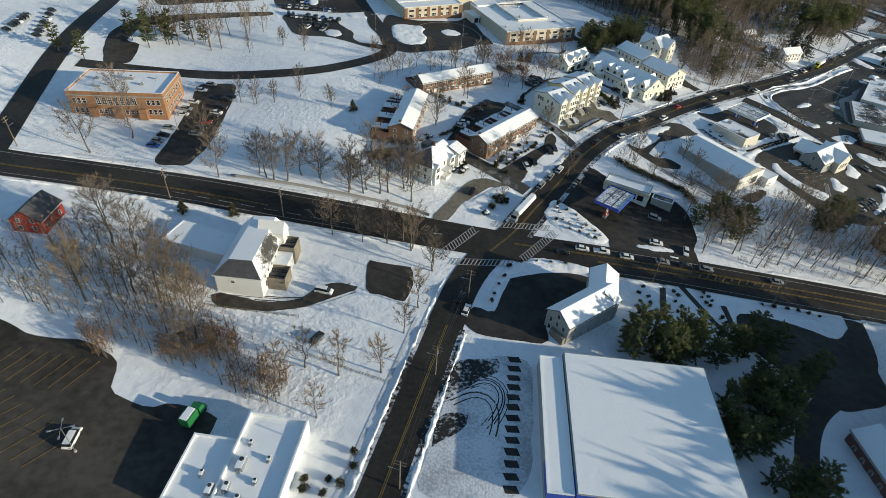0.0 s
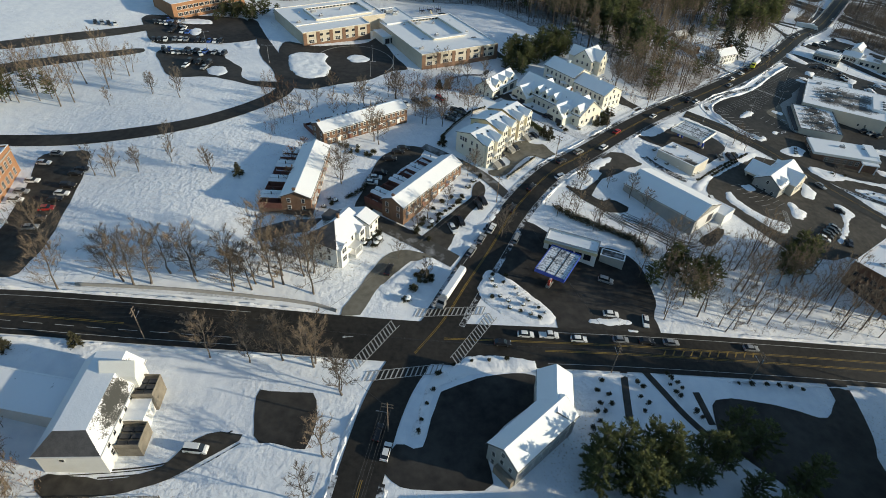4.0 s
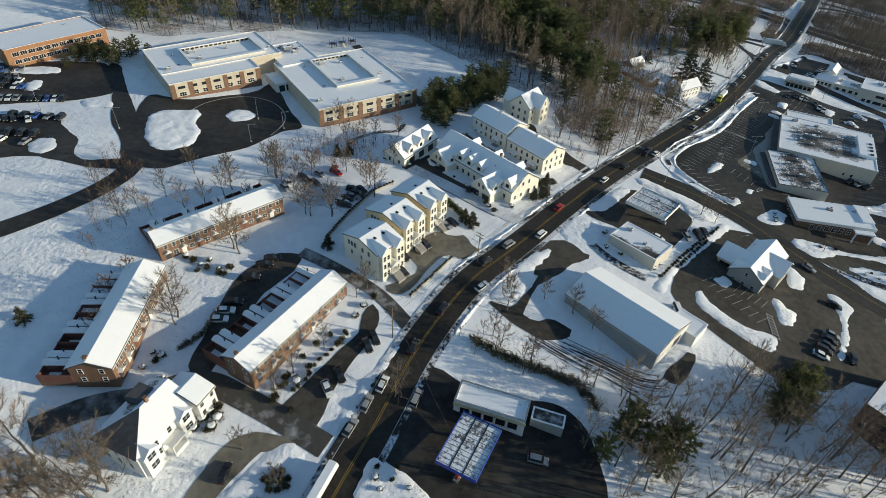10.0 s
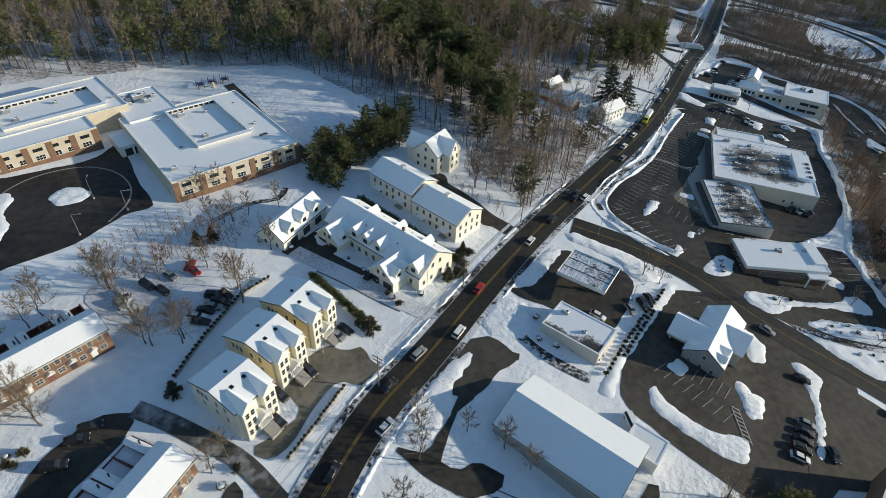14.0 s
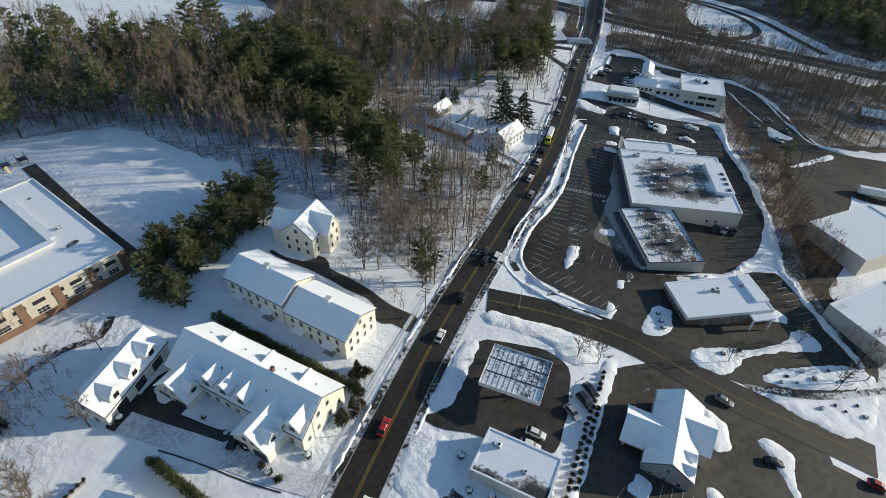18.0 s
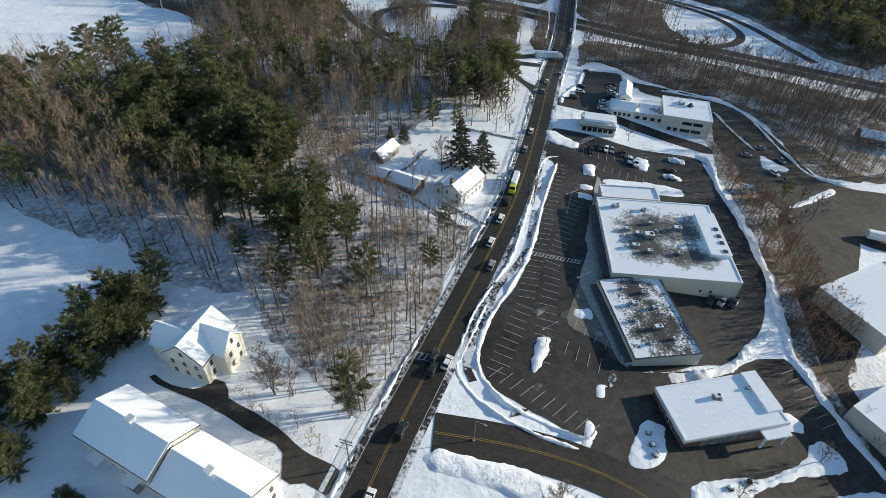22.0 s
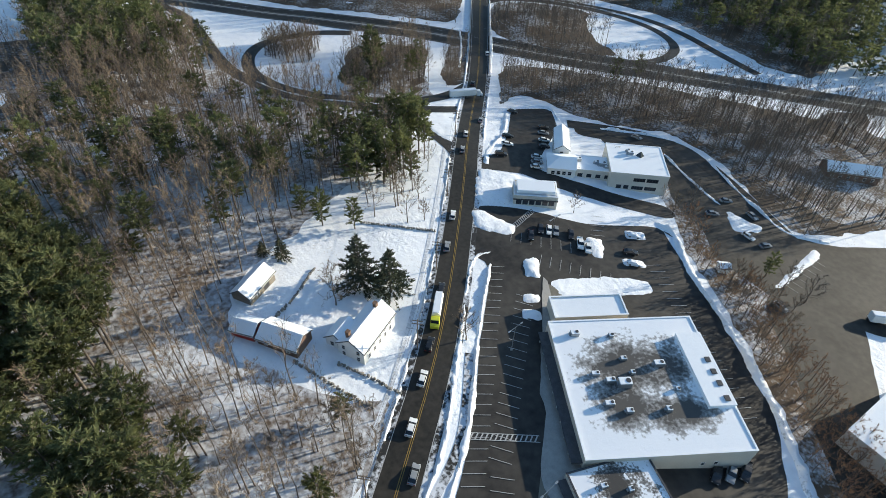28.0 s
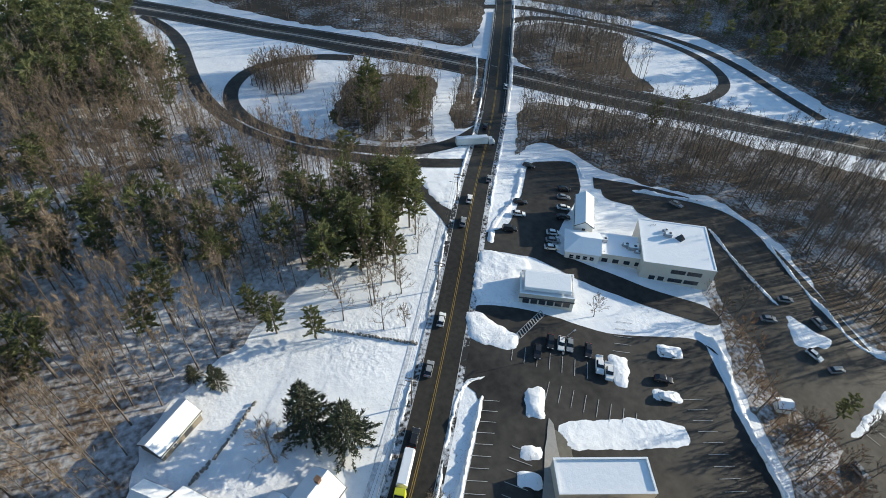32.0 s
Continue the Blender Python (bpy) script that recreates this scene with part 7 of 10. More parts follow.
PINE_BLOCK = np.array([(110, 403), (113, 438), (134, 450), (162, 430), (169, 396), (159, 358), (160, 325), (151, 313), (138, 316), (130, 332), (123, 364)], float)
SCHOOL_FIELD = np.array([(53.5, 402.5), (73, 396), (91.5, 369.5), (103, 346.5), (89, 337), (74, 328.5), (63.5, 349.5), (52, 375), (32, 382), (26, 394)], float)
FAR_FIELD = [(57, 609), (116, 603), (140.6, 583), (154.7, 545), (169, 521), (153, 499), (146, 485), (121, 490), (97, 500), (60, 520)]
KEEP_CLEAR = ([(349.5, 394.5), (352.5, 381.5), (364, 369.5), (372.5, 355), (371.5, 344), (358, 322.5), (350.5, 303.5), (349.5, 297), (357, 286), (374, 273.5), (400, 253), (344, 241), (326, 259.5), (318, 275.5), (313, 287), (314.5, 300.5), (315, 308), (325.5, 318), (327.5, 326.5), (333, 335.5), (347.5, 346.5), (356, 355), (351, 369), (339, 383.5)], [(306, 281.5), (325, 282), (334, 269), (286, 246.5), (289, 255.5), (300, 270.5)], [(333.5, 415.5), (351, 407), (335, 390), (317, 382), (301, 374), (306.5, 363.5), (315, 347), (325.5, 332.5), (324, 327), (319, 328), (308.5, 343.5), (300, 358.5), (294.5, 374), (281.5, 385), (287.5, 389.5), (297.5, 388), (315, 400)], [(251, 346.5), (230, 329), (214.5, 315), (197.5, 302.5), (182, 295), (173, 287.5), (169, 282), (171.5, 289), (168, 276.5), (174, 265.5), (179, 255), (184.5, 256.5), (198.5, 262), (205.5, 261.5), (223.5, 256.5), (231.5, 251.5), (253, 257.5), (273.5, 270), (292.5, 296), (312.5, 327), (311.5, 319.5), (311.5, 328.5), (292, 341.5), (278, 361), (266, 370), (248.5, 354)])
TALL = [bare_tree(20 + k, 21.0, 0.15, 0.42, 9, 3, 6, 0.145, 0.028, True) for k in range(6)]
BUSHY = [bare_tree(40 + k, 9.0, 0.34, 0.15, 8, 3, 7, 0.10, 0.035, True) for k in range(4)]
PINES = [pine_tree(60 + k, 20.0, 0.24, (0.34, 0.42, 0.5, 0.3)[k], 11, 6, 42, size=0.054) for k in range(4)]
LOW_PINES = [pine_tree(80 + k, 11.0, 0.36, 0.10, 13, 8, 58, size=0.062) for k in range(3)]
FAR_PINES = [pine_tree(90 + k, 19.0, 0.25, 0.36, 9, 5, 20, size=0.09) for k in range(3)]
HILL_PINES = [pine_tree(95 + k, 17.0, 0.28, 0.25, 6, 5, 12, size=0.14) for k in range(3)]
FAR = [bare_tree(200 + k, 20.0, 0.16, 0.38, 7, 2, 6, 0.14, 0.036, True) for k in range(6)]
SLOPE_TREES = [bare_tree(220 + k, 14.0, 0.34, 0.24, 12, 5, 9, 0.17, 0.022, True) for k in range(5)]


def wood(outline, gap, label, models=None, twig=None, floor=True, keep=1.0, lo=0.7, hi=1.15):
    rng = np.random.RandomState(len(outline) * 7 + int(abs(outline[0][0])))
    p = clear_of_roads(scattered(outline, gap, rng, keep))
    if models is None:
        # the wood is thinner on the sunny side of the school field
        near = np.zeros(len(p), bool)
        for d in (12, 24, 36):
            near |= inside(p + np.array((-0.914, 0.407)) * d, SCHOOL_FIELD)
        p = p[~near | (rng.rand(len(p)) < 0.55)]
        # few bare trees rise among the dense pines
        p = p[~inside(p, PINE_BLOCK) | (rng.rand(len(p)) < 0.25)]
    if not len(p):
        return
    root = thing("woodland", pose(0, 0, 0), label, "woodland", kind="stuff")
    state = rng.get_state()
    for which, mm, nm in ((0, BARK, "stems"), (1, twig or TWIGS, "twigs")):
        rng.set_state(state)
        part(nm, planted(nm, p, models or TALL, mm, "", "", rng, lo, hi, which), mm, root)["kind"] = "stuff"
    if floor:
        area("forest_floor", outline, 0.045, FOREST_SHADED if models is FAR else BRUSH_FLOOR if twig is TWIGS_RED else FOREST, "leaf litter showing through thin snow under trees, far floors darkened for shade", "ground", 7.0, 1.5)


def pine_wood(outline, gap, label, keep=1.0, lo=0.65, hi=1.15, models=None):
    rng = np.random.RandomState(len(outline) * 5 + int(abs(outline[1][1])))
    p = clear_of_roads(scattered(outline, gap, rng, keep))
    p = p[np.hypot(p[:, 0] - 206, p[:, 1] - 340) > 42]
    if models is not LOW_PINES:
        # only bare trees stand along the sunny edge of the school field
        for s in (8, 16, 24, 32, 40, 48):
            p = p[~inside(p + np.array((-0.914, 0.407)) * s, SCHOOL_FIELD)]
    root = thing("pine_wood", pose(0, 0, 0), label, "pine wood", kind="stuff")
    state = rng.get_state()
    for which, mm, nm in ((0, BARK, "stems"), (1, NEEDLES, "needles")):
        rng.set_state(state)
        part(nm, planted(nm, p, models or PINES, mm, "", "", rng, lo, hi, which), mm, root)["kind"] = "stuff"


def add_woods():
    area("snow_field", FAR_FIELD, 0.09, SNOW, "open field under smooth snow beyond the woods", "field", 7.0, 1.0)
    W = "dense leafless woodland of grey-brown trunks over thin snow"
    for o, gap, keep in (([(85.5, 395), (103.5, 372), (108.5, 342), (117, 335.5), (128, 328.5), (130, 308), (136.5, 282.5), (143.5, 284.5), (157, 293), (181.5, 314), (201, 327), (189.5, 336), (184, 347), (177.5, 362), (191, 381.5), (211, 388.5), (239.5, 401.5), (266, 405.5), (309, 439), (335.5, 485.5), (264.5, 461), (253, 508.5), (252, 579), (178, 505), (152, 468), (88, 466)], 4.4, 0.7), ([(-75, 396), (-63.5, 396.5), (-42, 391), (-22.5, 399.5), (4, 403), (27.5, 408.5), (73.5, 402), (102.5, 357), (119, 385), (117.5, 464), (60, 490), (17, 530), (-107.5, 499.5)], 5.4, 0.85)):
        wood(o, gap, W, keep=keep)
    for o, gap, keep in (([(366, 454), (393, 430.5), (418, 384), (442, 342), (459.5, 308), (460, 292.5), (392, 274), (368.5, 285), (353.5, 295.5), (355, 305.5), (372.5, 334), (378, 360.5), (362, 382), (354.5, 399.5), (356, 413), (348.5, 426.5), (329.5, 418.5)], 4.2, 0.9), ([(278, 660), (312, 600), (330, 562), (350, 530), (378, 500), (428, 548.5), (470, 597.5), (296.5, 690)], 5.4, 0.9), ([(444, 546.5), (485, 493), (504.5, 448.5), (495.5, 394), (487, 367.5), (500.5, 343), (751, 398.5), (735.5, 472.5), (485, 591)], 8.6, 0.95), ([(374, 332), (370.5, 300.5), (392, 286.5), (486.5, 316), (448, 330.5)], 5.0, 0.9), ([(418, 512), (440, 506), (455, 490), (466, 473), (445, 462), (432, 444), (428, 424), (412, 436), (398, 462), (388, 478), (395, 492)], 4.0, 0.9), ([(120.5, 576.5), (213, 581.5), (238.5, 511), (214, 460.5), (178, 485), (157, 496), (168.5, 544)], 5.5, 0.9)):
        wood(o, gap, W, FAR, TWIGS_GREY, keep=keep)
    for o, gap in (([(354.5, 345), (355.5, 337.5), (341, 314.5), (321, 297), (311, 282.5), (296.5, 266.5), (277.5, 242.5), (258.5, 233), (255.5, 241.5), (258.5, 253), (272.5, 266), (288, 284), (298.5, 299), (304, 309), (316, 321), (330, 338), (346, 352)], 3.0), ([(323.5, 307.5), (343, 294.5), (341, 286), (304.5, 285), (304.5, 296)], 3.6), ([(-127, 124.5), (-110, 130.5), (-91.5, 135.5), (-64.5, 111.5), (-62.5, 97.5), (-50.5, 92), (-41.5, 82.5), (-50, 81), (-58.5, 86), (-73.5, 90.5), (-81.5, 93), (-103, 98), (-111.5, 99.5)], 3.3), ([(63.5, 202), (73.5, 197), (86, 186), (95.5, 177), (89, 176), (76.5, 185), (66, 192.5), (59.5, 198.5)], 4.5)):
        wood(o, gap, "thicket of leafless brown saplings along a snowy bank", BUSHY, TWIGS_RED if gap == 3.0 else TWIGS, floor=gap not in (4.5, 3.3), keep=0.8)
    for o, gap, keep in (([(86.5, 167), (93.5, 176.5), (93, 183.5), (106.5, 179), (118, 171.5), (133, 179.5), (147.5, 173), (162.5, 151), (164, 139), (136.5, 144), (106.5, 146.5), (87, 149.5)], 5.8, 0.9), ([(131, 185.5), (142, 185), (151.5, 178.5), (152.5, 169), (155.5, 158.5), (143.5, 156), (134.5, 163.5), (130, 174)], 7.6, 0.8), ([(249, 404.5), (273, 394), (248.5, 368.5), (237, 373), (234.5, 387.5)], 7.0, 0.7), ([(-150, 277.5), (-140, 287), (-122, 285), (-101.5, 299), (-91, 283), (-92, 266), (-98, 258), (-110, 254), (-121, 253), (-135.5, 257)], 6.4, 0.7), ([(335.5, 304), (352, 274.5), (311.5, 255), (309, 270.5), (318.5, 289)], 5.0, 0.8)):
        wood(o, gap, "scattered leafless trees on a snowy slope", SLOPE_TREES, floor=False, keep=keep, lo=0.75, hi=1.25)
    for o in ([(283.6, 477.5), (298, 494), (312, 507), (328, 500), (345, 484.3), (325, 466), (312, 448), (300, 444), (286.7, 453)], [(322, 446), (330, 459), (352, 478), (364, 489), (369, 480), (352, 461), (336, 446)]):
        wood(o, 3.0, "clump of bare brown trees inside a ramp loop", FAR, TWIGS, keep=0.9, lo=0.45, hi=0.72)
    wood([(270.5, 519), (277, 506), (287.5, 504), (299, 515), (296, 529), (283, 532), (275, 531)], 2.5, "clump of bare brown trees inside a ramp loop", BUSHY, TWIGS, keep=0.95, lo=1.0, hi=1.45)
    wood([(92, 178), (104, 177), (118, 170), (131, 176), (146, 172), (158, 152), (160, 142), (138, 148), (120, 152), (98, 162), (90, 170)], 5.0, "brown brush between bare trees on a snowy slope", BUSHY, TWIGS, floor=False, keep=0.75, lo=0.35, hi=0.8)
    for o, gap in (([(130, 308), (136.5, 282.5), (143.5, 284.5), (157, 293), (181.5, 314), (196, 327), (186, 336), (182, 347), (176, 362), (191, 386), (215, 394), (239.5, 404), (262, 425), (255, 450), (240, 470), (200, 470), (165, 430), (160, 360)], 6.0), ([(366, 450), (393, 426), (418, 380), (442, 338), (455, 300), (395, 280), (372, 290), (378, 334), (382, 360), (366, 384), (358, 400), (356, 420)], 6.5), ([(284, 476), (298, 492), (312, 505), (328, 498), (343, 484), (325, 467), (310, 449), (300, 446), (288, 454)], 4.0)):
        wood(o, gap, "undergrowth of bare brown saplings between tall trunks", BUSHY, TWIGS, floor=False, keep=0.8, lo=0.5, hi=1.1)
    area("forest_floor", [(137, 286), (157, 295), (181, 315), (195, 327), (185, 336), (179, 350), (160, 352), (137, 332), (131, 308)], 0.075, FOREST, "brown leaf litter with patches of snow under trees", "ground", 6.0, 1.5)
    wood([(259, 253), (251, 246), (247.4, 238), (243.4, 228), (240, 217), (243, 214), (247.5, 224), (251, 233), (255, 241), (261, 248)], 2.6, "thicket of leafless brown saplings along a snowy bank", BUSHY, TWIGS_RED, keep=0.85, lo=0.4, hi=0.8)
    area("forest_floor", [(372, 290), (378, 330), (384, 358), (396, 350), (420, 330), (440, 318), (430, 290), (395, 278)], 0.075, BRUSH_FLOOR, "brown leaf litter with patches of snow under trees", "ground", 6.0, 1.5)
    P = "unseen stand of tall pines added to shade the hall among bare trees"
    for o, gap, keep in (([(116.5, 436), (134, 441.5), (159.5, 424), (166.5, 396), (154.5, 369.5), (136.5, 357.5), (124, 364), (117, 381), (113, 403.5)], 5.6, 0.85), ([(133, 356), (147.5, 356), (158, 346), (157, 327.5), (150.5, 318.5), (138, 322), (130, 332)], 6.2, 0.8), ([(77.5, 464), (92.5, 458), (92.5, 434.5), (76.5, 437.5)], 5.6, 0.8), ([(95, 488), (122, 481), (135, 470), (153, 474), (172, 452), (181, 430), (172, 424), (160, 440), (140, 458), (115, 468), (93, 477)], 7.0, 0.85), ([(172, 452), (216, 442), (232, 429), (228, 416), (205, 424), (180, 428)], 9.0, 0.75), ([(189.5, 476.5), (224, 460.5), (245.5, 456.5), (254, 434), (280, 440), (241.5, 420), (224, 425.5), (183.5, 455.5)], 15.0, 0.6), ([(147.5, 430), (162, 422), (160, 396), (154.5, 363), (146, 342), (133, 352)], 7.0, 0.8), ([(198.5, 634), (251.5, 618), (242, 530), (222, 502), (200, 515), (184, 530)], 6.6, 0.85), ([(-75, 396), (-63.5, 396.5), (-42, 391), (-22.5, 399.5), (4, 403), (27.5, 408.5), (73.5, 402), (102.5, 357), (119, 385), (117.5, 464), (60, 490), (17, 530), (-107.5, 499.5)], 9.5, 0.75), ([(85.5, 395), (103.5, 372), (108.5, 342), (117, 335.5), (128, 328.5), (130, 308), (136.5, 282.5), (143.5, 284.5), (157, 293), (181.5, 314), (201, 327), (189.5, 336), (184, 347), (177.5, 362), (191, 381.5), (211, 388.5), (239.5, 401.5), (266, 405.5), (309, 439), (335.5, 485.5), (264.5, 461), (253, 508.5), (252, 579), (178, 505), (152, 468), (88, 466)], 17.0, 0.6), ([(444, 546.5), (485, 493), (504.5, 448.5), (495.5, 394), (487, 367.5), (500.5, 343), (751, 398.5), (735.5, 472.5), (485, 591)], 16.0, 0.7)):
        pine_wood(o, gap, P, keep, models=PINES if gap in (5.6, 6.2, 7.0, 17.0) else FAR_PINES)
    pine_wood([(240, 416), (252, 420), (268, 421), (281, 418), (279, 409), (268, 397), (256, 392), (240, 391), (236, 402)], 6.2, "clump of tall dark green pines beside the road", 0.9, 0.75, 1.05, PINES)
    for o in ([(51, 107), (64, 113), (75, 112), (95, 115), (96, 109), (78, 102), (61, 98), (51, 99)], [(67.5, 84), (79, 95.6), (94, 104), (106, 104), (97, 94), (86, 83), (78, 73), (69, 73)], [(72, 66), (82, 70.5), (89, 67), (88, 60), (71, 60)]):
        pine_wood(o, 5.2, "clump of broad dark green pines beside a hall", 0.95, 0.85, 1.2, LOW_PINES)
    # out-of-view stand, added to throw shade over the sports hall and gardens
    pine_wood([(112, 0), (118, 66), (126, 92), (140, 103), (170, 110), (210, 100), (205, -30)], 6.6, "unseen stand of tall pines added to shade the hall", 0.95, 1.5, 1.75, HILL_PINES)
    pine_wood([(574, 486.5), (526, 414.5), (502.5, 361.5), (518, 325.5), (543, 298.5), (810, 361)], 9.6, "dark conifer forest on a far slope", 0.95, models=HILL_PINES)
    for o, gap, keep, lo, hi in (([(112, 342), (114, 332), (94.5, 317), (85, 308.5), (77, 298.5), (68.5, 303), (70.5, 317), (85.5, 327.5), (99, 340)], 4.0, 0.95, 0.6, 1.1), ([(86, 170), (100.5, 172.5), (111.5, 166.5), (104, 158), (89, 161)], 5.0, 0.8, 0.7, 1.1), ([(136.5, 175.5), (152, 177.5), (150.5, 169.5), (135.5, 167.5)], 4.2, 0.9, 0.7, 1.1), ([(284, 474), (292, 486), (304, 482), (302, 466), (290, 458)], 9.0, 0.8, 0.55, 0.8), ([(-77, 367), (-43.5, 371.5), (-44, 359.5), (-73, 354.5)], 4.5, 0.95, 0.5, 0.8)):
        pine_wood(o, gap, "clump of spreading dark green pines", keep, lo, hi, LOW_PINES)


def tree_thing(name, model, mats, label, category, group=""):
    """A model tree, kept out of sight as a pattern for its copies."""
    parts = []
    for (v, f), m, nm in zip(model, mats, ("trunk", "crown")):
        me = mesh_np(nm, v, f)
        me.materials.append(m)
        parts.append((nm, me))

    def at(x, y, s=1.0, a=0.0, dz=-0.05):
        root = thing(name, Matrix.Translation((x, y, h(x, y) + dz)) @ Matrix.Rotation(a, 4, "Z") @ Matrix.Scale(s, 4), label, category, group)
        for nm, me in parts:
            part(nm, me, None, root)
        return root
    return at


def add_trees():
    rng = np.random.RandomState(3)
    big = [tree_thing("tree", bare_tree(100 + k, 17.0, 0.42, 0.2, 19, 8, 14, 0.23, 0.018), (BARK, TWIGS_GREY if k % 2 else TWIGS), "large leafless tree with spreading grey-brown limbs on snow", "tree") for k in range(4)]
    mid = [tree_thing("tree", bare_tree(120 + k, 9.5, 0.36, 0.2, 15, 7, 12, 0.12, 0.014), (BARK, TWIGS_GREY if k % 2 else TWIGS), "leafless young tree with fine brown twigs on snow", "tree") for k in range(4)]
    for k, (x, y) in enumerate(BIG_TREES):
        big[k % 4](x, y, rng.uniform(0.9, 1.3) * (1.0 if y < 150 else 0.9 if y < 200 and x < 5 else 0.66), rng.uniform(0, 6.3))
    for k, (x, y) in enumerate(YOUNG_TREES + STREET_TREES):
        if 150 < y < 200 and x < 0:
            big[k % 4](x, y, rng.uniform(0.85, 1.15), rng.uniform(0, 6.3))
        else:
            mid[k % 4](x, y, rng.uniform(0.75, 1.2) * (1.45 if y < 150 and x < 0 else 1.0), rng.uniform(0, 6.3))
    pine = [tree_thing("pine_tree", pine_tree(140 + k, 15.0, 0.26, 0.22, 12, 7, 90, size=0.045), (BARK, NEEDLES), "tall dark green pine with layered boughs", "pine tree") for k in range(3)]
    for k, (x, y) in enumerate(PINE_TREES):
        if math.hypot(x - 203, y - 347) < 22 or math.hypot(x - 136.6, y - 285.5) < 7 or math.hypot(x - 138.6, y - 288.2) < 6:
            continue
        pine[k % 3](x, y, rng.uniform(0.65, 1.05), rng.uniform(0, 6.3))
    russet = [tree_thing("tree", bare_tree(150 + k, 6.5, 0.42, 0.1, 14, 6, 16, 0.08, 0.016), (BARK, TWIGS_RED), "low russet sapling keeping its dead leaves", "tree") for k in range(2)]
    for k, (x, y) in enumerate(RUSSET_TREES):
        russet[k % 2](x, y, rng.uniform(0.8, 1.2), rng.uniform(0, 6.3))
    spruce = tree_thing("spruce_tree", pine_tree(160, 15.0, 0.36, 0.08, 18, 9, 50, True, 0.055), (BARK, SPRUCE), "dense dark spruce standing beside a farmhouse", "spruce tree")
    for k, (x, y) in enumerate(SPRUCES):
        spruce(x, y, (1.2, 1.05, 0.5, 0.35)[k], k * 1.1)
    yew = tree_thing("conifer_shrub", pine_tree(170, 5.0, 0.42, 0.02, 11, 10, 34, True, 0.11), (BARK, SHRUB), "dense rounded evergreen shrub in the snow", "shrub")
    for k, (x, y) in enumerate(EVERGREENS):
        yew(x, y, 1.1 if k == 0 else 0.9, k)


BIG_TREES = [(-77.6, 162.4), (-62.1, 165), (-54.8, 164.1), (-43, 164.6), (-33.1, 163.1), (-27.6, 164.1), (-20.2, 164.1), (-14.1, 170.4), (-33.3, 161.6), (-28.4, 162), (-20.7, 167.2), (-50.6, 167.5), (-59.2, 163.7), (-64.9, 166.6), (-12.2, 168.5), (-5, 208.5), (6, 231.2), (45.4, 182.7), (7.7, 229.1), (2.4, 260.2), (26.4, 245.3), (33, 246.1), (45.1, 261), (15.7, 266.9), (25, 246.2), (32.7, 244.7), (46.2, 255.5), (15.2, 267), (206, 358.1), (-5.2, 206.4)] + [(-101, 133), (-79, 118), (-83, 109), (-70, 102), (-62, 96), (-97, 127), (-93, 104), (-88, 122), (-76, 108), (-72, 112), (-66, 104), (-98, 109), (-44.0, 166.9), (-33.6, 165.1), (-22.8, 163.0), (-14.8, 167.3), (-27.2, 176.4), (-11.8, 160.8), (124.1, 297.0), (135.8, 284.4), (127.3, 295.1)]
YOUNG_TREES = [(-77.7, 211), (-84.3, 212), (-71.4, 213.9), (-62.9, 222.8), (-48, 211.4), (-79.3, 263), (-92.7, 255.1), (-68.4, 260), (-35.4, 140.2), (-25.7, 138.5), (-17.9, 138.9), (-3.4, 129.6), (-10.2, 136.7), (-47.3, 210.2), (-61.3, 217.1), (-70.8, 212.4), (-78.5, 210.6), (-69.8, 265.6), (-79.5, 264.2), (1.7, 264.6), (15.6, 272.6), (36.4, 305), (44.8, 291.3), (96.2, 203.2), (99.9, 197.8), (77.8, 204.8), (253, 382.2), (250.2, 387.6), (247.7, 372.5), (180.2, 341.6), (185.9, 318.4), (292.6, 348.5), (225.7, 330), (29.7, 196.9), (22.5, 191), (12.4, 174.4), (-85.5, 178.1), (-123.7, 169.6), (-125.5, 197.3), (-114.3, 181.1)]
